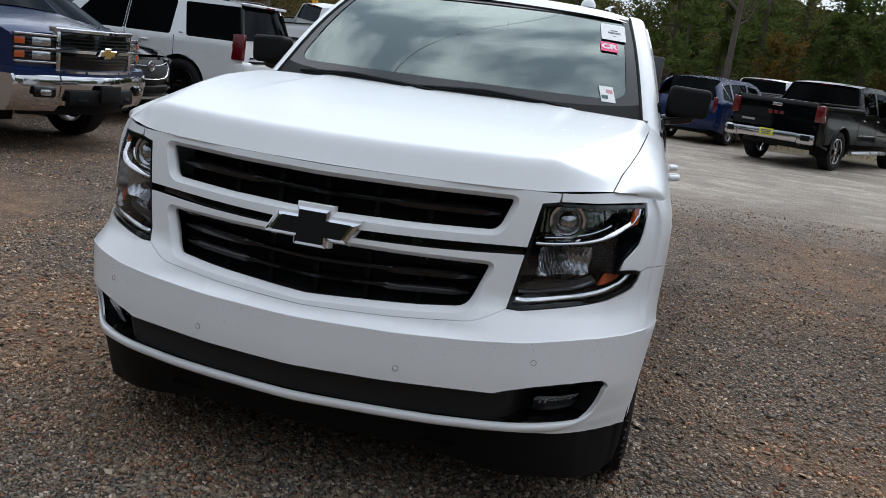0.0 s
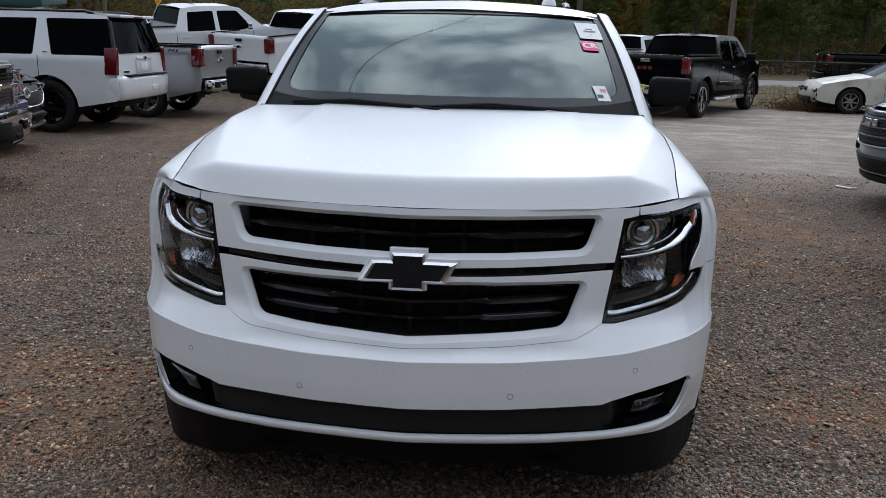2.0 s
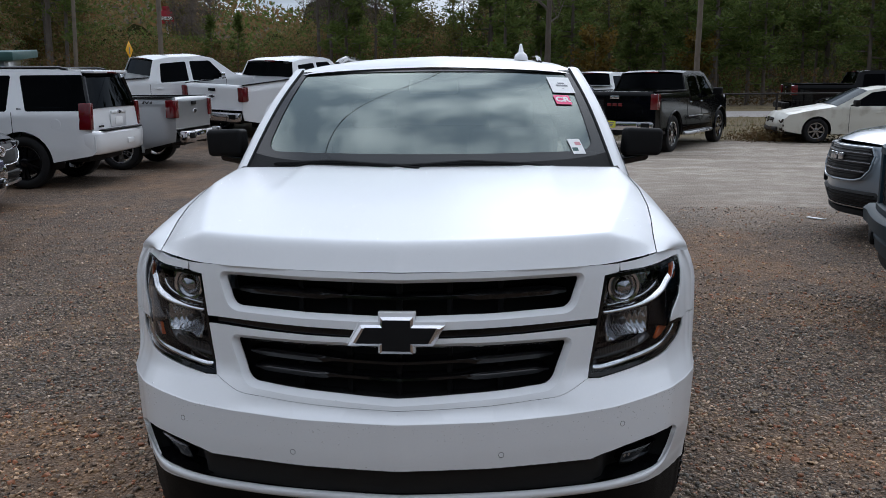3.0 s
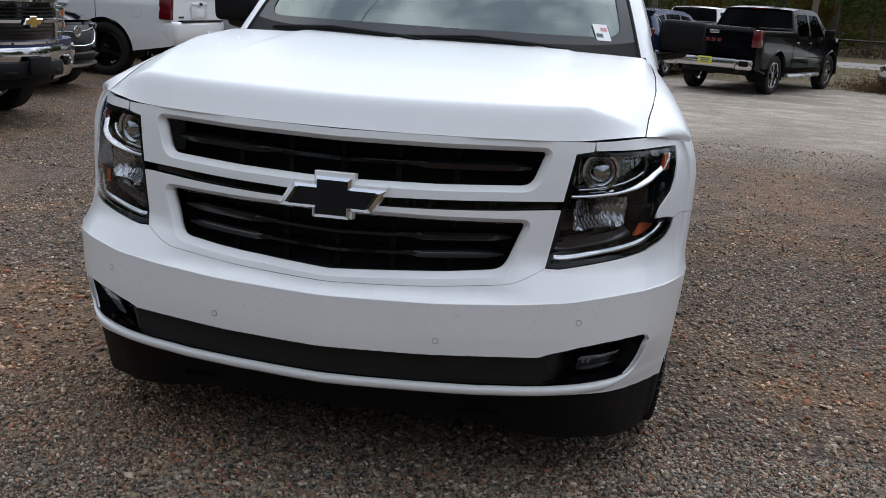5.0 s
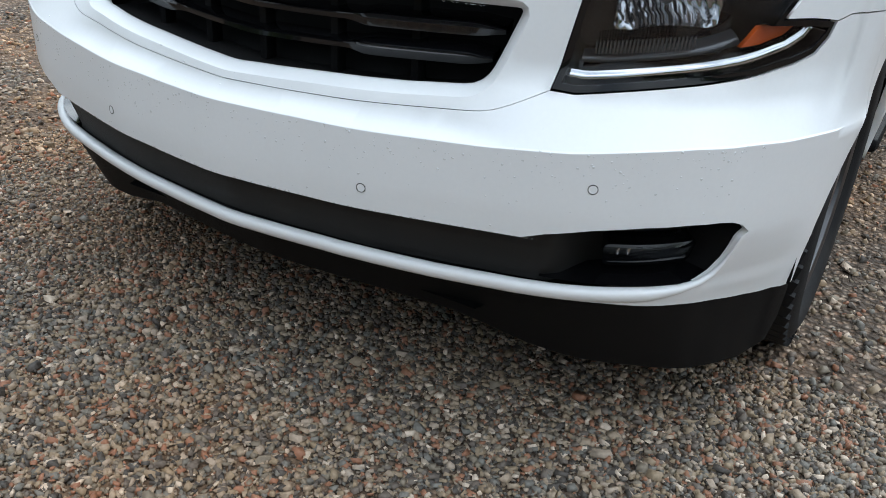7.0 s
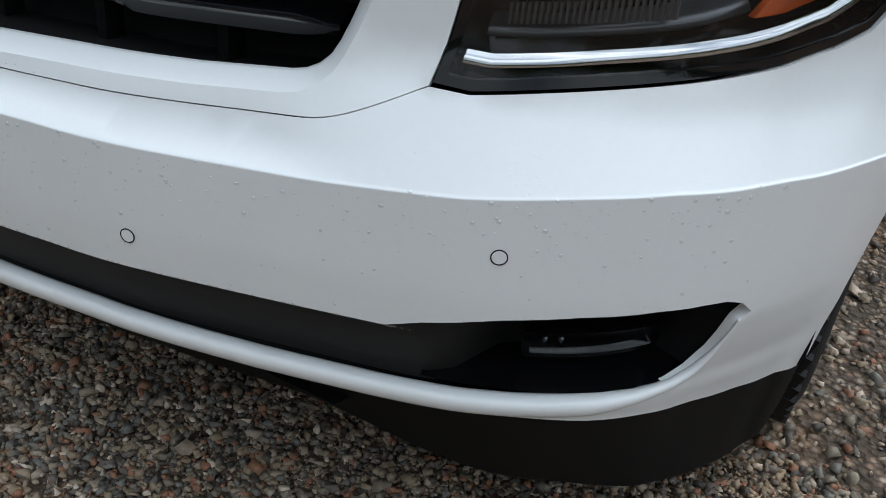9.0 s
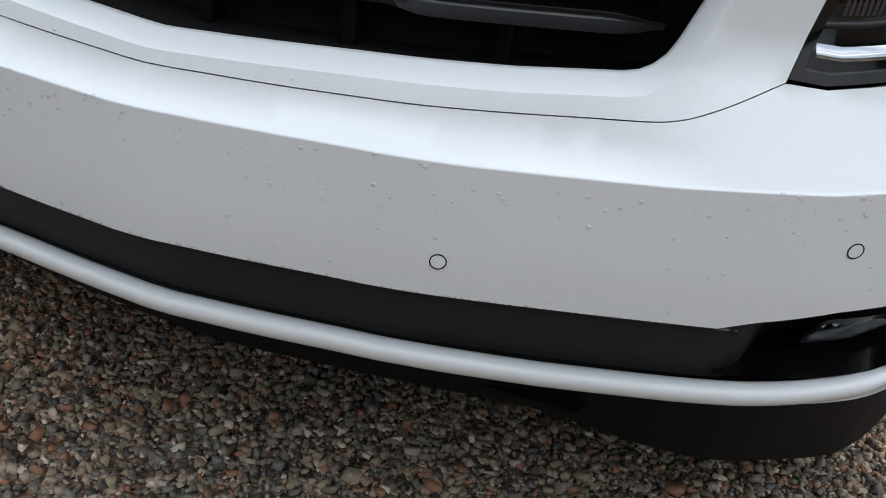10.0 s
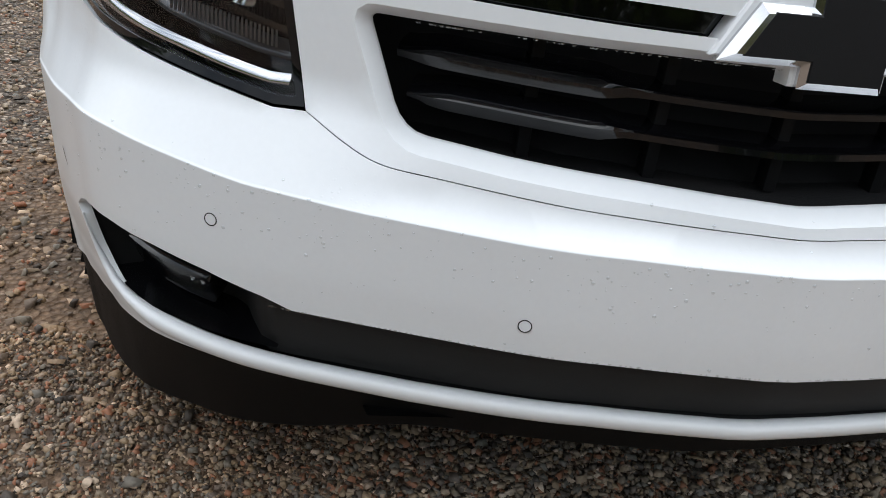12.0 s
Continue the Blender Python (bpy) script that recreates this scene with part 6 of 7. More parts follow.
def dress_truck_rear(body, half, paint, bumper, dark=False, badge=None, gmc=False):
    for sg in (1, -1):
        lamp_box(body, "tail_lamp", (0.17, 0.22, 0.36), (sg * 0.938, -1.11, 1.20), RED_LENS, 0.025, None, "red tail lamp")
        lamp_box(body, "bumper_end", (0.34, 0.20, 0.22), (sg * 0.82, -1.36, 0.66), bumper, 0.04, Matrix.Rotation(radians(sg * 14), 4, "Z"), "bumper corner step")
        lamp_box(body, "bumper_slot", (0.20, 0.03, 0.12), (sg * 0.84, -1.452, 0.68), PLASTIC, 0.02, Matrix.Rotation(radians(sg * 14), 4, "Z"))
        part("bed_cap", box_bm((0.07, 2.0, 0.03), (sg * 0.955, -0.12, 1.425), 0.01), PLASTIC, body, "black bed rail cap")
        part("exhaust", tube_bm([(sg * 0.5, -0.9, 0.5), (sg * 0.62, -1.2, 0.5)], 0.035, 8), RUST, body)
    lamp_box(body, "bumper_centre", (1.35, 0.18, 0.20), (0, -1.40, 0.67), bumper, 0.03, None, "chrome rear bumper" if bumper is CHROME else "rear bumper")
    lamp_box(body, "number_plate", (0.31, 0.012, 0.155), (0, -1.50, 0.70), PLATE if dark else PAPER, 0.003)
    for i in range(3):
        lamp_box(body, "plate_bar", (0.24 - 0.03 * i, 0.004, 0.022), (0, -1.508, 0.735 - 0.035 * i), INK, 0.001)
    lamp_box(body, "gate_latch", (0.22, 0.03, 0.07), (0, -1.20, 1.30), PLASTIC if not gmc else CHROME, 0.01, None, "tailgate latch")
    if gmc:
        for i, x in enumerate((-0.13, 0.0, 0.13)):
            lamp_box(body, "badge_bar", (0.10, 0.012, 0.07), (x, -1.20, 1.13), RED_LENS, 0.006)
        lamp_box(body, "badge_bar", (0.30, 0.008, 0.045), (-0.60, -1.20, 0.92), SATIN, 0.004)
    else:
        emblem(body, Matrix.Translation((0, -1.205, 1.14)), 0.75, BLACK_EMBLEM, False)
    lamp_box(body, "high_stop_lamp", (0.34, 0.04, 0.04), (0, 1.095, 1.855), RED_LENS, 0.01, None, "red high stop lamp")
    lamp_box(body, "axle", (1.5, 0.12, 0.12), (0, 0, 0.42), RUST, 0.03)
    if badge:
        for sg in (1, -1):
            text_mesh("badge", "4X4", 0.13, RUST, body, Matrix.Translation((sg * (half(-0.62, 1.3) + 0.004), -0.62, 1.30)) @ pose(0, 0, 0, 90, 0, 90 * sg), "dark 4X4 badge", bold=0.004)


def swept(front, sweep, wide, power=1.5):
    """Places a part on a bowed front end: (x, how far proud, z) to its place and turn."""
    def at(x, proud, z):
        a = min(1.0, abs(x) / wide)
        t = math.atan(sweep * power * a ** (power - 1) / wide)
        sg = 1 if x > 0 else -1
        return (x + sg * proud * math.sin(t), front - sweep * a ** power + proud * math.cos(t), z), Matrix.Rotation(-sg * t, 4, "Z")
    return at


def bowed_bar(name, x1, size, z, at, proud, mt, parent, label="", x0=None, n=9, rake=0.0):
    """A bar of the given height and depth that follows the bowed front from x0 to x1."""
    bm = bmesh.new()
    prev = None
    d, hgt = size
    xs = np.linspace(-x1 if x0 is None else x0, x1, n)
    for x in xs:
        p, _ = at(x, proud, z)
        ring = [bm.verts.new((p[0], p[1] + dy + rake * (dz / hgt - 0.5), p[2] + dz)) for dy, dz in ((0, -hgt / 2 + hgt * 0.2), (-d * 0.2, -hgt / 2), (-d, -hgt / 2), (-d, hgt / 2), (-d * 0.2, hgt / 2), (0, hgt / 2 - hgt * 0.2))]
        if prev:
            for k in range(6):
                bm.faces.new((prev[k], prev[(k + 1) % 6], ring[(k + 1) % 6], ring[k]))
        else:
            bm.faces.new(ring)
        prev = ring
    bm.faces.new(prev)
    return part(name, bm, mt, parent, label)


def dress_truck_front(body, paint, mark):
    at = swept(4.75, 0.28, 0.93)
    for sg in (1, -1):
        for z in (1.105, 0.975):
            p, r = at(sg * 0.745, -0.05, z)
            lamp_box(body, "headlamp", (0.42, 0.14, 0.115), p, GLOSS_BLACK, 0.02, r, "square clear headlamp")
            p, r = at(sg * 0.70, -0.005, z)
            lamp_box(body, "headlamp_reflector", (0.20, 0.06, 0.085), p, LAMP_SILVER, 0.015, r, "bright lamp reflector")
            p, r = at(sg * 0.745, -0.01, z + 0.066)
            lamp_box(body, "headlamp_trim", (0.45, 0.10, 0.022), p, CHROME, 0.006, r)
            p, r = at(sg * 0.90, 0.01, z)
            lamp_box(body, "amber_lamp", (0.10, 0.03, 0.07), p, AMBER, 0.01, r)
        p, r = at(sg * 0.745, -0.01, 0.91)
        lamp_box(body, "headlamp_trim", (0.45, 0.10, 0.022), p, CHROME, 0.006, r)
        p, r = at(sg * 0.70, 0.10, 0.63)
        lamp_box(body, "fog_lamp", (0.24, 0.06, 0.11), p, GLOSS_BLACK, 0.03, r, "fog lamp in black pocket")
        p, r = at(sg * 0.70, 0.13, 0.63)
        lamp_box(body, "fog_glass", (0.12, 0.02, 0.06), p, LAMP_SILVER, 0.02, r)
        bowed_bar("bumper_wing", sg * 0.99, (0.22, 0.36), 0.61, at, 0.10, CHROME, body, "bright bumper wing", sg * 0.50, 9, 0.09)
        p, r = at(sg * 0.32, 0.10, 0.55)
        lamp_box(body, "tow_hook", (0.14, 0.08, 0.05), p, PLASTIC, 0.02, r)
    bowed_bar("grille_insert", 0.53, (0.08, 0.42), 1.03, at, 0.03, GLOSS_BLACK, body, "black grille insert")
    for i in range(3):
        for z0 in (1.125, 0.94):
            bowed_bar("grille_bar", 0.50, (0.02, 0.012), z0 + 0.035 * (i - 1), at, 0.045, PLASTIC, body)
    for z, hgt in ((1.235, 0.045), (1.035, 0.05), (0.83, 0.04)):
        bowed_bar("grille_surround", 0.57, (0.10, hgt), z, at, 0.06, CHROME, body, "bright grille bar")
    for sg in (1, -1):
        p, r = at(sg * 0.545, 0.0, 1.03)
        lamp_box(body, "grille_post", (0.05, 0.10, 0.42), p, CHROME, 0.014, r)
    emblem(body, Matrix.Translation((0, 4.74 + 0.075, 1.035)) @ pose(0, 0, 0, 0, 0, 180), 0.95, mark, False)
    bowed_bar("bumper_top", 0.97, (0.20, 0.10), 0.81, at, 0.06, paint, body)
    bowed_bar("bumper_face", 0.52, (0.18, 0.30), 0.64, at, 0.11, CHROME, body, "bright front bumper", None, 9, 0.07)
    bowed_bar("bumper_intake", 0.46, (0.06, 0.15), 0.575, at, 0.128, PLASTIC, body, "black lower intake")
    lamp_box(body, "plate_holder", (0.32, 0.03, 0.17), (0, 4.74 + 0.14, 0.62), PLASTIC, 0.01)
    bowed_bar("air_dam", 0.85, (0.10, 0.14), 0.46, at, -0.04, PLASTIC, body)


wsuv, h = vehicle("parked_suv", slope_pose(-7.40, 12.38, 90.0, 0.09), WHITE_FAR, "white full-size SUV with dark glass and red tail lamps", "suv", SUV_KIND)
dress_suv_rear(wsuv, h)
strk, h = vehicle("pickup_truck", slope_pose(-7.0, 15.3, 88.3), SILVER, "silver four-wheel-drive pickup truck, tailgate closed", "pickup truck", TRUCK_KIND)
dress_truck_rear(strk, h, SILVER, CHROME, badge=True)
WT = dict(TRUCK_KIND, mirror_mat=CHROME)
wtr, h = vehicle("pickup_truck", slope_pose(-9.6, 19.5, -47.0, 0.10), WHITE_FAR, "white crew-cab pickup truck behind a silver one", "pickup truck", WT)
dress_truck_rear(wtr, h, WHITE_FAR, WHITE_FAR)
wtr, h = vehicle("pickup_truck", slope_pose(-6.12, 20.3, -26.0, -0.06), WHITE_FAR, "white pickup truck with black-trimmed tailgate", "pickup truck", WT)
dress_truck_rear(wtr, h, WHITE_FAR, CHROME)
BT = dict(TRUCK_KIND, handle_mat=CHROME, rim=CHROME, spokes=6, wheel_r=0.43)
btr, h = vehicle("pickup_truck", slope_pose(3.81, 18.7, -31.0), BLACK, "black crew-cab pickup truck with chrome wheels and bumper", "pickup truck", BT)
dress_truck_rear(btr, h, BLACK, CHROME, dark=True, gmc=True)
for sg in (1, -1):
    part("running_board", tube_bm([(sg * 1.0, 0.75, 0.40), (sg * 1.06, 0.9, 0.40), (sg * 1.06, 2.7, 0.40), (sg * 1.0, 2.9, 0.40)], 0.04, 8), SATIN, btr, "tube step")
    part("side_moulding", box_bm((0.01, 1.9, 0.03), (sg * 1.02, 1.95, 0.80), 0.004), CHROME, btr)
dtr, h = vehicle("pickup_truck", slope_pose(12.6, 30.6, -97.0), BLACK, "dark pickup truck with bright window line beyond the fence", "pickup truck", dict(TRUCK_KIND, mirror_mat=CHROME, handle_mat=CHROME))
dress_truck_rear(dtr, h, BLACK, PLASTIC)
for sg in (1, -1):
    part("window_line", tube_bm([(sg * (h(y, 1.27) + 0.006), y, 1.275 + 0.012 * k) for k, y in enumerate((1.0, 2.0, 3.0))], 0.014, 6), SATIN, dtr, "bright window line")
blu, h = vehicle("pickup_truck", slope_pose(-9.84, 6.42, -94.0) @ Matrix.Diagonal((1, 1, 1.055, 1)), BLUE, "dark blue pickup truck with chrome grille, nose out", "pickup truck", TRUCK_KIND)
dress_truck_front(blu, BLUE, GOLD)

CROSS_KIND = dict(base=2.86, width=1.93, belt=1.06, tumble=0.42, front=3.52, sweep=0.30, rear=-0.98, wheel_r=0.37, sill=0.30, mirror=2.0, spokes=5, rim=CHROME, handles=(1.45, 0.55), cuts=(2.05, 1.02), seat_y=1.2,
                  top=[(3.49, 0.75), (3.43, 0.95), (3.20, 1.03), (2.70, 1.12), (2.45, 1.16), (1.75, 1.60), (1.3, 1.68), (0.4, 1.70), (-0.5, 1.64), (-0.85, 1.50), (-0.95, 1.05), (-0.98, 0.6)],
                  windows=[[(2.15, 1.09), (1.08, 1.09), (1.08, 1.58), (1.62, 1.54)], [(0.98, 1.09), (0.10, 1.09), (0.05, 1.58), (0.98, 1.60)], [(-0.02, 1.12), (-0.62, 1.18), (-0.50, 1.52), (-0.08, 1.57)]],
                  across=[("front_end", [(3.45, 0.35), (3.52, 0.55), (3.50, 0.78), (3.43, 0.95)], 0.03, "paint"), ("bonnet", [(3.43, 0.95), (3.22, 1.03), (2.70, 1.12), (2.48, 1.155)], 0.05, "paint"), ("windscreen", [(2.48, 1.16), (1.77, 1.59)], 0.07, "glass"),
                          ("roof", [(1.77, 1.59), (1.3, 1.68), (0.4, 1.70), (-0.5, 1.64)], 0.03, "paint"), ("rear_glass", [(-0.5, 1.63), (-0.88, 1.12)], 0.05, "glass"), ("tailgate", [(-0.88, 1.13), (-0.97, 0.95), (-1.0, 0.55), (-0.9, 0.4)], 0.06, "paint")])


def cross_front(x, proud, z):
    """A place on the crossover's bowed and leaning front end."""
    return swept(3.80, 0.30, 0.88)(x, proud + float(np.interp(z, (0.35, 0.55, 0.78, 0.95), (-0.05, 0.02, 0.0, -0.06))), z)


def front_panel(name, rows, at, mt, parent, label=""):
    """A panel on a bowed front end, its rim drawn back; rows hold (height, half width, how far proud)."""
    us = np.linspace(-1, 1, 17)
    verts = [at(u * hw, pr - (0.04 if abs(u) > 0.99 else 0.0), z)[0] for z, hw, pr in rows for u in us]
    faces = [(j * 17 + i, j * 17 + i + 1, (j + 1) * 17 + i + 1, (j + 1) * 17 + i) for j in range(len(rows) - 1) for i in range(16)]
    return mesh_ob(name, verts, faces, mt, parent, label)


def dress_cross_front(body):
    at = cross_front
    front_panel("grille_insert", [(0.925, 0.52, 0.0), (0.92, 0.52, 0.045), (0.80, 0.50, 0.045), (0.70, 0.42, 0.045), (0.665, 0.32, 0.045), (0.66, 0.32, 0.0)], at, INTAKE, body, "black mesh grille")
    for sg in (1, -1):
        line = [(0.08, 0.845), (0.25, 0.85), (0.42, 0.865), (0.55, 0.89), (0.54, 0.80), (0.48, 0.715), (0.36, 0.668), (0.15, 0.655), (0.0, 0.655)]
        part("grille_wing", tube_bm([at(sg * x, 0.055, z)[0] for x, z in line], 0.009, 8), CHROME, body, "chrome grille wing")
    p, _ = at(0.0, 0.055, 0.84)
    o = part("round_badge", lathe_bm([(0.0, 0.075), (0.014, 0.072), (0.014, 0.055), (0.006, 0.05), (0.006, 0.0001)], 28, "y"), CHROME, body, "round chrome badge")
    o.matrix_basis = Matrix.Translation(p)
    for x in (-0.025, 0.0, 0.025):
        lamp_box(body, "badge_bar", (0.012, 0.012, 0.07), (x, p[1] + 0.014, 0.84 - x), CHROME, 0.003, Matrix.Rotation(radians(25), 4, "Y"))
    for sg in (1, -1):
        p, r = at(sg * 0.75, 0.0, 0.89)
        lamp_box(body, "headlamp", (0.30, 0.12, 0.10), p, GLOSS_BLACK, 0.04, r, "dark swept headlamp")
        p, r = at(sg * 0.72, 0.0, 0.50)
        lamp_box(body, "fog_lamp", (0.16, 0.06, 0.05), p, FOG_GREY, 0.02, r)
    front_panel("intake", [(0.565, 0.56, 0.0), (0.56, 0.56, 0.045), (0.43, 0.62, 0.045), (0.425, 0.62, 0.0)], at, INTAKE, body, "black lower intake")
    for i in range(4):
        bowed_bar("intake_bar", 0.54, (0.02, 0.010), 0.455 + 0.028 * i, at, 0.058, PLASTIC, body)
    bowed_bar("skid_lip", 0.72, (0.10, 0.05), 0.385, at, 0.06, SATIN, body, "silver lower lip")


def dress_barred_front(body, paint):
    at = cross_front
    front_panel("grille_insert", [(0.945, 0.47, 0.0), (0.94, 0.48, 0.05), (0.86, 0.52, 0.05), (0.74, 0.50, 0.05), (0.66, 0.42, 0.05), (0.635, 0.33, 0.05), (0.63, 0.33, 0.0)], at, INTAKE, body, "black grille insert")
    rim = [(0.0, 0.945), (0.25, 0.945), (0.48, 0.945), (0.535, 0.87), (0.515, 0.74), (0.43, 0.655), (0.33, 0.627), (0.15, 0.622), (0.0, 0.622)]
    for sg in (1, -1):
        part("grille_frame", tube_bm([at(sg * x, 0.05, z)[0] for x, z in rim], 0.012, 8), paint, body, "grey grille frame")
    for z, half_w in ((0.885, 0.50), (0.80, 0.51), (0.715, 0.46)):
        bowed_bar("grille_bar", half_w, (0.02, 0.018), z, at, 0.062, LAMP_GREY, body, "grey grille bar")
        for k in (-1, 1):
            bowed_bar("grille_slat", half_w - 0.03, (0.01, 0.007), z + 0.028 * k, at, 0.056, PLASTIC, body)
    for x in (-0.10, 0.0, 0.10):
        p, r = at(x, 0.068, 0.845)
        lamp_box(body, "badge_bar", (0.085, 0.02, 0.07), p, SATIN, 0.006, r)
    for sg in (1, -1):
        p, r = at(sg * 0.72, 0.0, 0.90)
        lamp_box(body, "headlamp", (0.26, 0.12, 0.085), p, LAMP_GREY, 0.03, r, "smoked headlamp")
        p, r = at(sg * 0.75, 0.03, 0.56)
        lamp_box(body, "fog_pocket", (0.12, 0.05, 0.10), p, PLASTIC, 0.02, r)
    front_panel("intake", [(0.535, 0.60, 0.0), (0.53, 0.60, 0.045), (0.40, 0.64, 0.045), (0.38, 0.62, 0.045), (0.375, 0.62, 0.0)], at, INTAKE, body, "black lower intake")
    for i in range(4):
        bowed_bar("intake_bar", 0.58, (0.02, 0.010), 0.405 + 0.032 * i, at, 0.058, PLASTIC, body)
    bowed_bar("skid_line", 0.70, (0.05, 0.018), 0.365, at, 0.06, FOG_GREY, body, "thin grey skid line")
    bowed_bar("lower_lip", 0.74, (0.12, 0.07), 0.315, at, 0.05, PLASTIC, body, "black lower lip")


def dress_mesh_front(body, paint):
    """A blunt pickup front: body-coloured surround, black mesh grille, smooth body-coloured bumper."""
    at = swept(4.75, 0.28, 0.93)
    front_panel("grille_insert", [(1.205, 0.64, -0.02), (1.20, 0.64, 0.03), (0.83, 0.60, 0.03), (0.825, 0.60, -0.02)], at, INTAKE, body, "black grille backing")
    bm = bmesh.new()
    for k in range(-9, 26):
        for lean in (1, -1):
            pts = [(x, z) for z in np.linspace(0.84, 1.195, 7) for x in [-0.60 + 0.075 * k + lean * (z - 1.02) * 0.6] if abs(x) < 0.61]
            if len(pts) > 2:
                tube_bm([at(x, 0.042, z)[0] for x, z in pts], 0.007, 4, bm)
    part("grille_mesh", bm, PLASTIC, body, "black diamond grille mesh")
    bowed_bar("grille_surround", 0.74, (0.16, 0.08), 1.235, at, 0.07, paint, body, "body-coloured grille surround", None, 13)
    bowed_bar("grille_surround", 0.74, (0.16, 0.07), 0.80, at, 0.075, paint, body, "body-coloured grille surround", None, 13)
    for sg in (1, -1):
        p, r = at(sg * 0.67, -0.01, 1.02)
        lamp_box(body, "grille_post", (0.11, 0.16, 0.46), p, paint, 0.03, r)
        p, r = at(sg * 0.83, -0.06, 1.03)
        lamp_box(body, "headlamp", (0.22, 0.16, 0.30), p, GLOSS_BLACK, 0.03, r, "dark upright headlamp")
        p, r = at(sg * 0.76, 0.075, 0.55)
        lamp_box(body, "fog_pocket", (0.20, 0.06, 0.12), p, PLASTIC, 0.03, r, "black fog lamp pocket")
    o = part("oval_badge", lathe_bm([(0.0, 0.078), (0.012, 0.075), (0.014, 0.066), (0.010, 0.0001)], 28, "y"), BLUE, body, "blue oval badge")
    o.matrix_basis = Matrix.Translation((0, 4.80, 1.02)) @ Matrix.Diagonal((1.9, 1, 0.85, 1))
    bowed_bar("front_bumper", 1.0, (0.26, 0.17), 0.69, at, 0.13, paint, body, "smooth body-coloured bumper", None, 15, 0.02)
    bowed_bar("bumper_skirt", 0.97, (0.24, 0.18), 0.53, at, 0.09, paint, body, "body-coloured bumper skirt", None, 15, 0.04)
    bowed_bar("air_dam", 0.90, (0.16, 0.10), 0.40, at, 0.02, PLASTIC, body, "black air dam", None, 13)


bk, h = vehicle("crossover", slope_pose(-10.13, 9.22, -95.0), BLACK, "black crossover with chrome winged grille, nose out", "crossover", CROSS_KIND)
dress_cross_front(bk)
gs, h = vehicle("crossover", slope_pose(7.95, 7.25, 91.0) @ Matrix.Diagonal((1.03, 1, 1.10, 1)), GREY, "wet grey crossover with dark barred grille, nose out", "crossover", CROSS_KIND)
dress_barred_front(gs, GREY)
gt, h = vehicle("pickup_truck", slope_pose(7.95, 3.7, 92.0), TEAL, "dark blue-green pickup truck with black mesh grille, nose out", "pickup truck", TRUCK_KIND)
dress_mesh_front(gt, TEAL)
bs, h = vehicle("crossover", slope_pose(1.75, 22.0, -27.0), BLUE, "blue crossover with alloy wheels seen from behind", "crossover", dict(CROSS_KIND, rim=SATIN))
for sg in (1, -1):
    lamp_box(bs, "tail_lamp", (0.10, 0.12, 0.42), (sg * 0.83, -0.93, 1.02), RED_LENS, 0.03, None, "tall red tail lamp")
    part("window_line", tube_bm([(sg * 0.90, 1.9, 1.08), (sg * 0.90, 0.0, 1.07), (sg * 0.72, -0.55, 1.56)], 0.012, 6), CHROME, bs, "chrome window line")
wb, h = vehicle("pickup_truck", slope_pose(3.2, 27.2, -32.0), WHITE_FAR, "white pickup truck parked by the wood", "pickup truck", WT)
dress_truck_rear(wb, h, WHITE_FAR, CHROME)

SEDAN_KIND = dict(base=2.85, width=1.79, belt=0.92, tumble=0.46, front=3.72, rear=-1.05, wheel_r=0.325, sill=0.24, mirror=1.95, spokes=7, rim=FOG_GREY, handles=(1.3, 0.4), cuts=(2.05, 0.95), seat_y=1.1, twin=False,
                  top=[(3.68, 0.60), (3.55, 0.74), (3.1, 0.84), (2.5, 0.93), (2.35, 0.96), (1.55, 1.36), (1.0, 1.44), (0.3, 1.41), (-0.55, 1.05), (-0.95, 1.00), (-1.02, 0.80), (-1.05, 0.5)],
                  windows=[[(2.05, 0.96), (0.98, 0.96), (0.98, 1.36), (1.45, 1.31)], [(0.90, 0.96), (-0.15, 0.97), (0.22, 1.33), (0.90, 1.36)]],
                  across=[("front_end", [(3.62, 0.30), (3.70, 0.45), (3.68, 0.60), (3.55, 0.74)], 0.12, "paint"), ("bonnet", [(3.55, 0.74), (3.1, 0.84), (2.5, 0.93), (2.36, 0.955)], 0.05, "paint"), ("windscreen", [(2.36, 0.96), (1.57, 1.35)], 0.07, "glass"),
                          ("roof", [(1.57, 1.35), (1.0, 1.44), (0.3, 1.41)], 0.03, "paint"), ("rear_glass", [(0.3, 1.40), (-0.53, 1.06)], 0.05, "glass"), ("boot", [(-0.53, 1.06), (-0.95, 1.00), (-1.02, 0.80), (-1.05, 0.45)], 0.05, "paint")])
sed, h = vehicle("sedan", slope_pose(8.9 + 2.85, 21.4, 88.0), IVORY, "dirty ivory sedan with a mud-caked front", "sedan", SEDAN_KIND)
for sg in (1, -1):
    lamp_box(sed, "headlamp", (0.30, 0.26, 0.10), (sg * 0.66, 3.47, 0.66), LAMP_SILVER, 0.05, Matrix.Rotation(radians(sg * 38), 4, "Z"), "clear headlamp")
lamp_box(sed, "grille", (0.56, 0.05, 0.12), (0, 3.78, 0.60), GLOSS_BLACK, 0.03)
lamp_box(sed, "bumper_hole", (1.1, 0.06, 0.12), (0, 3.78, 0.36), RUST, 0.03)
mud_rng = np.random.default_rng(12)
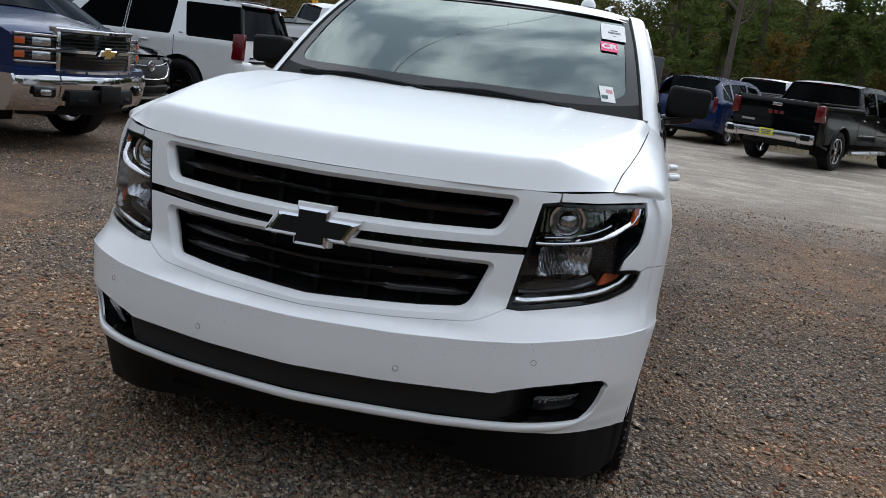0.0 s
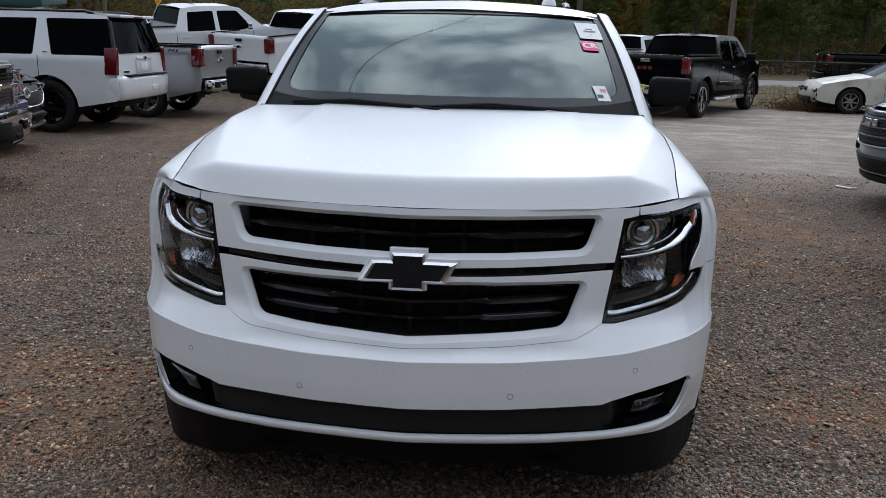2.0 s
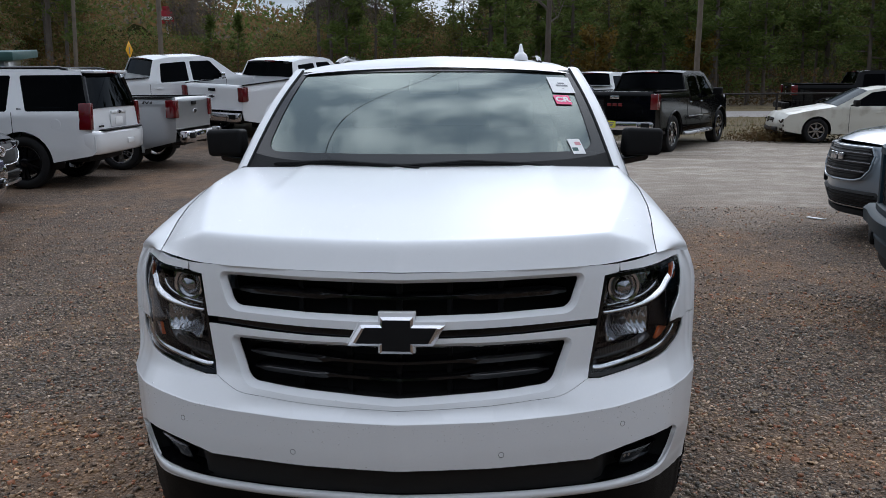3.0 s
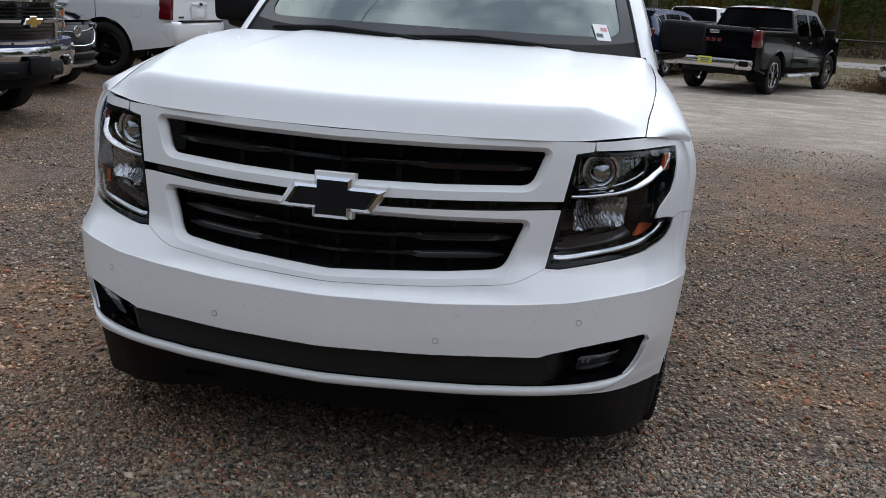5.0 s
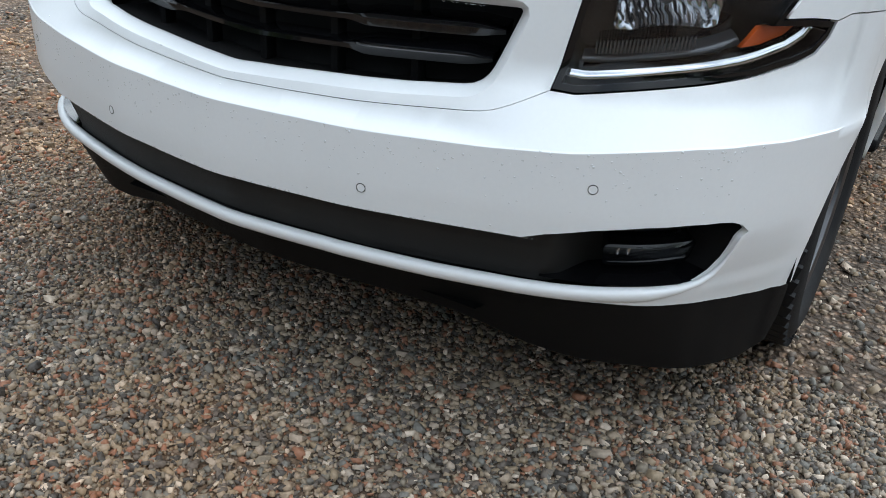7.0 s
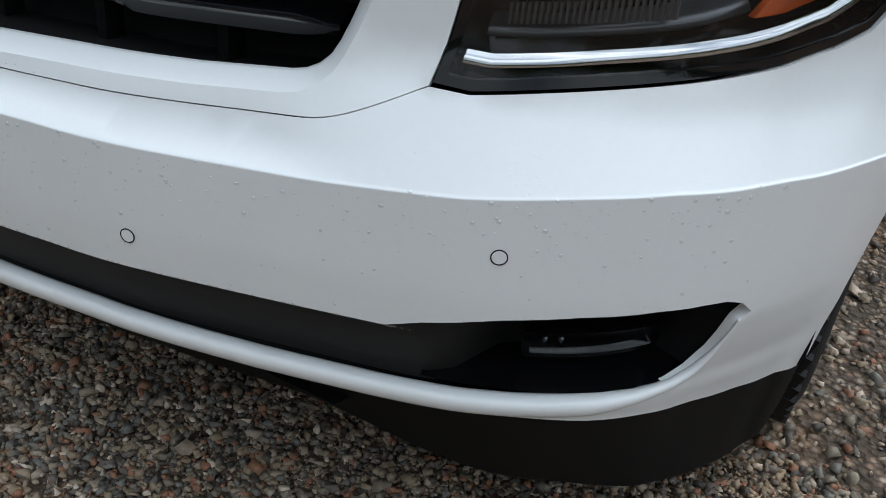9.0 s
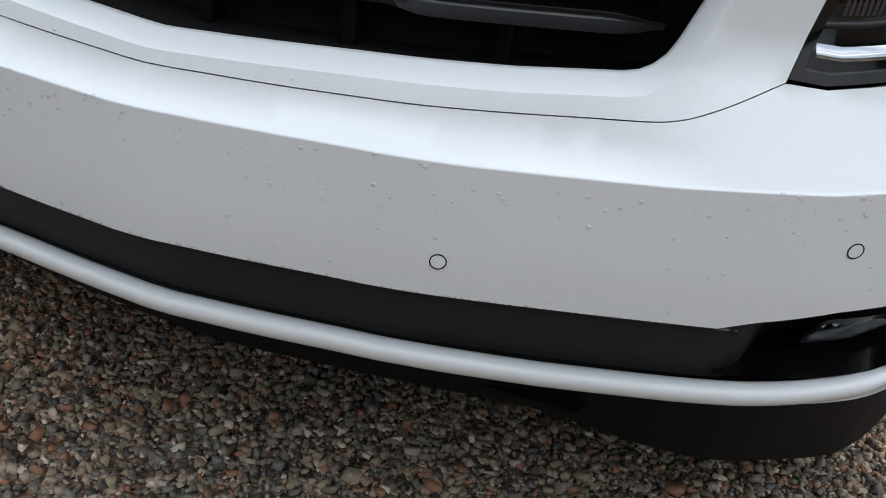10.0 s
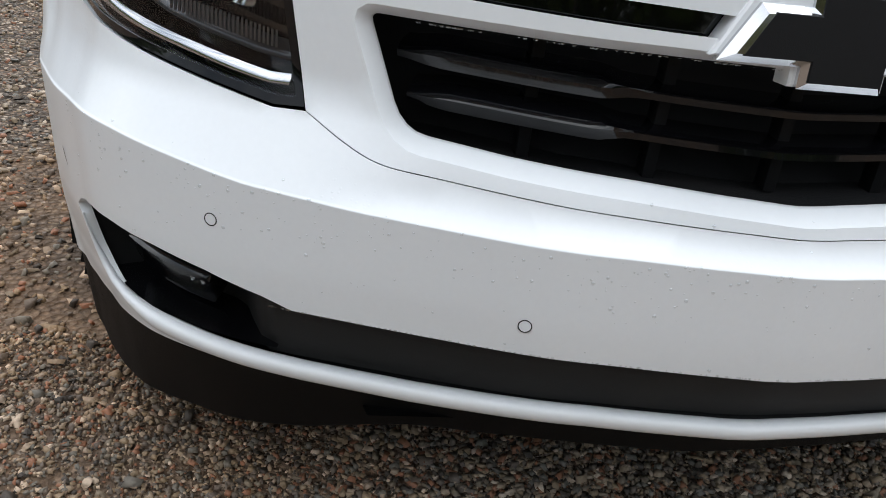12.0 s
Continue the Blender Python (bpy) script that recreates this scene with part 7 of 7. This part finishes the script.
for i in range(70):
    u = mud_rng.uniform(-0.98, 0.98)
    z = mud_rng.uniform(0.24, 0.62) if mud_rng.random() < 0.7 else mud_rng.uniform(0.20, 0.40)
    r = mud_rng.uniform(0.015, 0.05)
    o = part("mud_clod", box_bm((r * 2, r, r * 1.4), (0, 0, 0), r * 0.3, 1), MUD, sed)
    o.matrix_basis = Matrix.Translation((u * 0.80, 3.665 + 0.12 * (1 - u * u) + 0.10 * (z - 0.45), z)) @ Matrix.Rotation(mud_rng.uniform(0, 3), 4, "Y")
# ---------------------------------------------------------------- fence, poles, signs, wires
fence = thing("fence", slope_pose(9.0, 24.6, 0), "low wire fence with dark steel posts and a top rail", "fence")
for i in range(9):
    x = -3.0 + 3.1 * i
    part("fence_post", tube_bm([(x, 0, -0.1), (x, 0, 1.22)], 0.035, 8), RUST, fence)
part("top_rail", tube_bm([(-3.2, 0, 1.2), (22.0, 0, 1.2)], 0.026, 8), RUST, fence)
for z in (0.25, 0.5, 0.75, 1.0):
    part("fence_wire", tube_bm([(-3.2, 0, z), (22.0, 0, z)], 0.004, 4), RUST, fence)

for x, y, hgt, lean in ((-15.8, 40.0, 9.5, 0), (8.8, 34.0, 9.5, 1.4), (-23.5, 47.0, 8.0, 1)):
    pole = thing("utility_pole", Matrix.Translation((x, y, yard_z(x, y) - 0.3)) @ pose(0, 0, 0, 0, lean, 0), "weathered wooden utility pole", "pole", "utility poles")
    part("shaft", tube_bm([(0, 0, 0), (0, 0, hgt * 0.5), (0, 0, hgt)], 0.11, 10, radii=[0.125, 0.11, 0.09]), WOOD_POLE, pole)
    part("crossarm", box_bm((1.8, 0.09, 0.11), (0, -0.12, hgt - 0.5), 0.01), WOOD_POLE, pole)
sign = thing("warning_sign", slope_pose(-16.9, 38.8, 90), "yellow diamond warning sign on a post", "sign")
part("post", tube_bm([(0, 0, 0), (0, 0, 2.1)], 0.03, 8), SATIN, sign)
part("board", box_bm((0.60, 0.02, 0.60), (0, -0.04, 1.75), 0.01, 2, Matrix.Rotation(radians(45), 4, "Y")), YELLOW, sign)
part("symbol", box_bm((0.11, 0.01, 0.30), (0, -0.056, 1.73), 0.004), INK, sign)
board = thing("roadside_board", slope_pose(-28.6, 76.0, 20), "small red and white roadside board on a post", "sign")
part("post", tube_bm([(0, 0, 0), (0, 0, 5.0)], 0.07, 8), SATIN, board)
part("panel", box_bm((1.25, 0.1, 1.15), (0, 0, 5.35), 0.03), RED_SIGN, board)
part("white_band", box_bm((1.0, 0.04, 0.30), (0, -0.06, 5.25), 0.01), PAPER, board)
part("top_shape", box_bm((0.62, 0.08, 0.42), (0, 0, 6.1), 0.08), RED_SIGN, board)
shed = thing("shed", slope_pose(-25.4, 32.0, 20, -0.8), "low shed with a green metal roof", "shed")
part("wall", box_bm((12, 6, 2.0), (0, 0, 1.0), 0.02), GREY, shed)
part("roof", box_bm((12.8, 6.8, 0.35), (0, 0, 2.15), 0.05), TARP, shed)
for k, (a, b) in enumerate((((-15.8, 40.0, 9.0), (8.9, 34.0, 10.3)), ((-21.0, -18.0, 8.1), (23.0, 35.2, 8.3)), ((8.9, 34.0, 10.3), (42.0, 30.0, 10.0)))):
    wire = thing("overhead_wire", pose(0, 0, 0), "thin black overhead wire between poles", "wire", "overhead wires")
    A, B = Vector(a), Vector(b)
    part("strand", tube_bm([A.lerp(B, t) + Vector((0, 0, -(0.3 if k == 1 else 1.1) * 4 * t * (1 - t))) for t in np.linspace(0, 1, 24)], 0.012, 5), CABLE, wire)

# ---------------------------------------------------------------- loose gravel round the SUV
rng = np.random.default_rng(7)


def pebbles(name, count, region, r0, r1, avoid=None, label="", fine=1.0):
    """Loose stones strewn over a stretch of the yard, one mesh."""
    x0, x1, y0, y1 = region
    base = np.array([(sx_, sy_, sz_) for sx_ in (-1, 1) for sy_ in (-1, 1) for sz_ in (-1, 1)]) * 0.62
    tri = np.array([(0, 1, 3), (0, 3, 2), (4, 6, 7), (4, 7, 5), (0, 4, 5), (0, 5, 1), (2, 3, 7), (2, 7, 6), (1, 5, 7), (1, 7, 3)])
    k = len(base)
    px, py = rng.uniform(x0, x1, count), y0 + (y1 - y0) * rng.random(count) ** (1.7 if y0 > 4 else 1.0)
    if avoid:
        ok = ~((px > avoid[0]) & (px < avoid[1]) & (py > avoid[2]) & (py < avoid[3]))
        px, py = px[ok], py[ok]
    n = len(px)
    r = (r0 + (r1 - r0) * rng.random(n) ** 2.3) * np.where(px < -0.55, fine, 1.0)
    dims = np.stack([r * rng.uniform(1.0, 1.75, n), r * rng.uniform(0.75, 1.15, n), r * rng.uniform(0.45, 0.95, n)], 1)
    pts = base[None] * (1 + rng.uniform(-0.55, 0.5, (n, k, 3))) * dims[:, None, :]
    a, b = rng.uniform(0, 2 * np.pi, n), rng.uniform(-0.9, 0.9, n)
    x, y, z = pts[..., 0], pts[..., 1], pts[..., 2]
    y, z = y * np.cos(b)[:, None] - z * np.sin(b)[:, None], y * np.sin(b)[:, None] + z * np.cos(b)[:, None]
    x, y = x * np.cos(a)[:, None] - y * np.sin(a)[:, None], x * np.sin(a)[:, None] + y * np.cos(a)[:, None]
    gz = np.array([yard_z(u, v) for u, v in zip(px, py)])
    verts = np.stack([x + px[:, None], y + py[:, None], z + (gz + dims[:, 2] * rng.uniform(0.1, 0.6, n) + 0.006 * rng.random(n) ** 2)[:, None]], -1).reshape(-1, 3)
    faces = (tri[None] + (np.arange(n) * k)[:, None, None]).reshape(-1, 3)
    me = bpy.data.meshes.new(name)
    me.vertices.add(len(verts))
    me.vertices.foreach_set("co", verts.astype(np.float32).ravel())
    me.loops.add(faces.size)
    me.loops.foreach_set("vertex_index", faces.astype(np.int32).ravel())
    me.polygons.add(len(faces))
    me.polygons.foreach_set("loop_start", np.arange(0, faces.size, 3, dtype=np.int32))
    me.update(calc_edges=True)
    me.materials.append(PEBBLE)
    return tagged(new(name, me), label, "gravel", kind="stuff")


pebbles("gravel", 100000, (-1.6, 2.1, -0.75, 0.75), 0.0030, 0.0100, label="loose mixed tan, rust and grey gravel stones", fine=0.74)
pebbles("gravel", 62000, (-3.4, 4.4, -1.3, 4.4), 0.0045, 0.0125, (-1.6, 2.1, -0.75, 0.75), label="loose mixed tan, rust and grey gravel stones")

pebbles("gravel", 22000, (-7.5, 7.5, 4.4, 9.5), 0.0055, 0.0135, label="gravel stones before the lane")
pebbles("gravel", 2600, (-2.4, 3.0, -1.2, 2.4), 0.009, 0.017, label="scattered larger gravel stones")

# ---------------------------------------------------------------- grass and brush by the fence
def shards(name, spots, size, material, label, category, thin=0.2, up=0.8):
    """Many small pointed blades or leaves as one mesh."""
    n = len(spots)
    d = rng.normal(0, 1, (n, 3))
    d[:, 2] = np.abs(d[:, 2]) * up + 0.15 * up
    d /= np.linalg.norm(d, axis=1)[:, None]
    s = np.cross(d, rng.normal(0, 1, (n, 3)))
    s /= np.linalg.norm(s, axis=1)[:, None]
    ln = size * rng.uniform(0.5, 1.3, n)[:, None]
    q = np.stack([spots - s * ln * thin, spots + d * ln * 0.55 - s * ln * thin * 0.9, spots + d * ln, spots + d * ln * 0.45 + s * ln * thin * 1.1], 1).reshape(-1, 3)
    faces = (np.arange(n) * 4)[:, None] + np.arange(4)[None]
    me = bpy.data.meshes.new(name)
    me.vertices.add(len(q))
    me.vertices.foreach_set("co", q.astype(np.float32).ravel())
    me.loops.add(faces.size)
    me.loops.foreach_set("vertex_index", faces.astype(np.int32).ravel())
    me.polygons.add(n)
    me.polygons.foreach_set("loop_start", np.arange(0, faces.size, 4, dtype=np.int32))
    me.update(calc_edges=True)
    me.materials.append(material)
    return me


gx, gy = rng.uniform(2, 40, 26000), rng.uniform(22.3, 34.4, 26000)
keep = gy > 22.6 + 0.6 * np.sin(gx * 1.3)
gx, gy = gx[keep], gy[keep]
spots = np.stack([gx, gy, np.array([yard_z(a, b) for a, b in zip(gx, gy)])], 1)
tagged(new("grass", shards("grass", spots, 0.15, GRASS, "", "", 0.04, 1.6)), "thin brown and green verge grass", "grass", kind="stuff")
bx = rng.normal(8.3, 0.6, 6000)
by = rng.normal(21.6, 0.35, 6000)
spots = np.stack([bx, by, np.array([yard_z(a, b) for a, b in zip(bx, by)]) + np.abs(rng.normal(0, 0.15, 6000))], 1)
tagged(new("brush_heap", shards("brush_heap", spots, 0.075, DRY, "", "", 0.16, 0.6)), "heap of dry brown brush against the sedan", "brush", kind="stuff")
fx, fy = rng.uniform(-60, 60, 30000), rng.uniform(47.5, 56, 30000)
spots = np.stack([fx, fy, np.array([yard_z(a, b) for a, b in zip(fx, fy)]) + rng.uniform(0, 1.6, 30000) ** 1.5], 1)
tagged(new("undergrowth", shards("undergrowth", spots, 0.20, DRY, "", "", 0.24, 0.8)), "brown autumn undergrowth at the wood's edge", "undergrowth", kind="stuff")


# ---------------------------------------------------------------- the wood behind the lane
def make_tree(name, sort, height, label):
    """A trunk with limbs and a broken crown of leaf clumps."""
    tree = thing(name, pose(0, 0, -60), label, "tree", "trees at the wood's edge")
    bm = bmesh.new()
    lean = rng.uniform(-0.4, 0.4, 2)
    trunk = [Vector((lean[0] * t * t, lean[1] * t * t, height * t)) for t in np.linspace(0, 1, 8)]
    r0 = height * 0.014
    tube_bm(trunk, r0, 8, bm, radii=[r0 * (1 - 0.85 * t) for t in np.linspace(0, 1, 8)])
    spots = []
    n_limb = {"pine": 34, "young": 30, "leafy": 20, "bare": 26}[sort]
    for i in range(n_limb):
        t = {"pine": rng.uniform(0.25, 0.98), "young": rng.uniform(0.06, 0.98), "leafy": rng.uniform(0.22, 0.95), "bare": rng.uniform(0.3, 0.95)}[sort]
        o = Vector((lean[0] * t * t, lean[1] * t * t, height * t))
        a = rng.uniform(0, 2 * math.pi)
        reach = height * {"pine": 0.20 * (1.08 - t), "young": 0.26 * (1.03 - t), "leafy": 0.26 * (1.1 - abs(t - 0.55)), "bare": 0.22 * (1.15 - t)}[sort] * rng.uniform(0.6, 1.25)
        rise = {"pine": rng.uniform(-0.1, 0.25), "young": rng.uniform(0.0, 0.35), "leafy": rng.uniform(0.2, 0.9), "bare": rng.uniform(0.5, 1.4)}[sort]
        mid = o + Vector((math.cos(a), math.sin(a), rise * 0.5)) * reach * 0.5
        end = o + Vector((math.cos(a), math.sin(a), rise)) * reach + Vector((0, 0, rng.uniform(-0.1, 0.1) * reach))
        rr = r0 * 0.34 * (1.1 - t)
        tube_bm([o, mid, end], rr, 5, bm, radii=[rr, rr * 0.7, rr * 0.25])
        m = {"pine": 80, "young": 86, "leafy": 100, "bare": 46}[sort]
        for k in range(m):
            f = rng.uniform(0.25, 1.05)
            p = (o.lerp(mid, f * 2) if f < 0.5 else mid.lerp(end, f * 2 - 1))
            w = {"pine": 0.030, "young": 0.035, "leafy": 0.055, "bare": 0.04}[sort] * height
            spots.append((p.x + rng.normal(0, w * 0.5), p.y + rng.normal(0, w * 0.5), p.z + rng.normal(0, w * 0.42)))
    part("trunk", bm, BARK, tree)
    spots = np.array(spots)
    mt = {"pine": NEEDLES, "young": NEEDLES, "leafy": OLIVE, "bare": TWIGS}[sort]
    size, thin = {"pine": (0.36, 0.13), "young": (0.32, 0.13), "leafy": (0.21, 0.34), "bare": (0.75, 0.022)}[sort]
    me = shards("crown", spots, size, mt, "", "", thin, 0.5 if sort != "bare" else 1.2)
    crown = new("crown", me)
    crown.parent = tree
    return tree, crown


kinds = []
for sort, hgt, label, leaf in (("pine", 12.0, "tall dark green pine at the wood edge", None), ("pine", 10.0, "thin dark green pine with gaps", None), ("young", 7.0, "young bushy dark green pine", None), ("leafy", 8.5, "broadleaf tree in dull olive leaf", None),
                               ("leafy", 8.0, "broadleaf tree in autumn brown leaf", AUTUMN), ("bare", 9.5, "leafless grey-brown tree with fine twigs", None), ("leafy", 4.5, "small sapling with yellow leaves", YELLOW_LEAF)):
    t, c = make_tree("pine_tree" if sort in ("pine", "young") else "broadleaf_tree", sort, hgt, label)
    if leaf:
        c.data.materials.clear()
        c.data.materials.append(leaf)
    kinds.append(t)
used = set()
for i in range(150):
    row = i % 5
    x = -62 + 124 * ((i * 0.618034) % 1.0) + rng.uniform(-1, 1)
    y = 49 + row * 4.0 + rng.uniform(-1.5, 2.5) + (9 if x < -12 else 0)
    right = x > 2
    w = [0.24, 0.18, 0.26, 0.20, 0.05, 0.05, 0.02] if right else [0.10, 0.08, 0.10, 0.14, 0.28, 0.28, 0.02]
    k = int(rng.choice(7, p=w))
    base_h = (12.0, 10.0, 7.0, 8.5, 8.0, 9.5, 4.5)[k]
    # the wood stands low against the sky, with bare crowns over it
    high = (math.hypot(x, y) * (0.190 if x > -1 else 0.158 if x > -14 else 0.118 if x > -27 else 0.24) + 1.4 - yard_z(x, y)) * (1.18 if k == 5 else 0.95) * rng.uniform(0.72, 1.04)
    s = min(1.45, high / base_h) if k != 6 else 0.9
    m = Matrix.Translation((x, y, yard_z(x, y) - 0.1)) @ pose(0, 0, 0, 0, 0, float(rng.uniform(0, 360))) @ Matrix.Diagonal((s, s, s, 1))
    if k not in used:
        used.add(k)
        kinds[k].matrix_world = m
    else:
        copy_thing(kinds[k], m)
for x, y, k, s in ((5.6, 40.5, 6, 1), (12.3, 48.0, 6, 1), (3.4, 44.0, 5, 1), (-5.0, 47.0, 2, 1), (-8.0, 48.5, 2, 1), (1.2, 46.5, 2, 1)):
    copy_thing(kinds[k], Matrix.Translation((x, y, yard_z(x, y) - 0.1)))

# unseen trees added round behind the camera, to darken reflections and block low sky
for i in range(16):
    a, r = radians(-200 + 220 * ((i * 0.618034) % 1.0)), 36 + 9 * ((i * 0.414) % 1.0)
    x, y = r * 1.25 * math.cos(a), 6 + r * math.sin(a)
    copy_thing(kinds[(0, 2, 3, 4, 1, 2)[i % 6]], Matrix.Translation((x, y, -0.1)) @ pose(0, 0, 0, 0, 0, 37.0 * i))

# the dense depth of the wood, and an added leaf ring out of view
def thicket(name, count, ring, height, size, leaf, label, east=75):
    """A deep tangle of leaves between two radii, or a strip along the wood."""
    if ring:
        a, r = rng.uniform(math.radians(150), math.radians(395), count), rng.uniform(47, 58, count)
        px, py = r * 1.15 * np.cos(a), 4 + r * np.sin(a)
    else:
        px, py = rng.uniform(-75, east, count), rng.uniform(58, 72, count)
    top = height * np.where(px > -1, 1.45, np.where(px > -16, 0.95, np.where(px > -30, 0.6, 1.45))) * (0.72 + 0.28 * np.sin(px * 0.37 + 2.1 * np.sin(px * 0.11)) * np.cos(py * 0.3))
    z = np.array([yard_z(u, v) for u, v in zip(px, py)]) + top * rng.random(count) ** 0.9
    tagged(new(name, shards(name, np.stack([px, py, z], 1), size, leaf, "", "", 0.34, 0.6)), label, "woods", kind="stuff")


thicket("thicket", 50000, False, 7.0, 0.22, OLIVE, "dense dull olive depth of the wood")
thicket("thicket", 50000, False, 7.4, 0.22, NEEDLES, "dense dark green depth of the wood")
thicket("thicket", 48000, False, 6.6, 0.21, AUTUMN, "brown autumn leaves deep in the wood", 4)
thicket("thicket", 16000, True, 10.5, 2.0, NEEDLES, "unseen dark green leaf ring added to block low sky")

# plain sheet behind the trees, its dark colour standing for shade in the wood
deep = grid_mesh("backdrop", lambda x, v: (x, 75.0 + 2.0 * math.sin(x * 0.21), yard_z(x, 75.0) - 0.5 + v * ((9.2 if x > -1 else 6.2 if x > -16 else 4.0) + 0.9 * math.sin(x * 0.33) + 1.2 * noise.noise((x * 0.6, 0.0, 0.0)))), np.linspace(-95, 95, 260), np.linspace(0, 1, 8), WOOD_SHADE)
tagged(deep, "plain dark olive sheet for the shade deep in the wood", "woods", kind="structure")

# a pale strip of scrap on the gravel
scrap = thing("scrap_strip", slope_pose(4.43, 8.46, -53, 0.014), "pale strip of scrap lying on the gravel", "scrap")
part("strip", box_bm((0.20, 0.055, 0.012), (-0.02, 0, 0), 0.004), PAPER, scrap)
part("bent_end", box_bm((0.07, 0.05, 0.012), (0.105, 0.004, 0.006), 0.004, 2, Matrix.Rotation(radians(-14), 4, "Y")), PAPER, scrap)

# far wooded hill on the skyline
hx = np.linspace(-190, 120, 63)
hill = grid_mesh("wooded_hill", lambda x, v: (x, 110 + 70 * v, 3.0 + (25.5 * math.exp(-((x + 98) / 80) ** 2) + 5.0 * math.exp(-((x - 30) / 60) ** 2)) * math.sin(math.pi / 2 * v) + 0.9 * noise.noise((x * 0.2, v * 6, 0))), hx, np.linspace(0, 1, 10), SOIL)
tagged(hill, "low wooded hill on the skyline", "hill", kind="structure")
nx_ = rng.uniform(-170, 100, 56000)
nv = rng.uniform(0, 1, 56000)
spots = np.stack([nx_, 110 + 70 * nv, 3.0 + (25.5 * np.exp(-((nx_ + 98) / 80) ** 2) + 5.0 * np.exp(-((nx_ - 30) / 60) ** 2)) * np.sin(np.pi / 2 * nv) + 4.2 * rng.random(56000) ** 1.9], 1)
half_n = 32000
tagged(new("hill_trees", shards("hill_trees", spots[:half_n], 1.0, AUTUMN, "", "", 0.32, 0.7)), "far autumn-brown trees on the hill", "woods", kind="stuff")
tagged(new("hill_trees", shards("hill_trees", spots[half_n:], 1.0, NEEDLES, "", "", 0.25, 0.9)), "far dark green pines on the hill", "woods", kind="stuff")
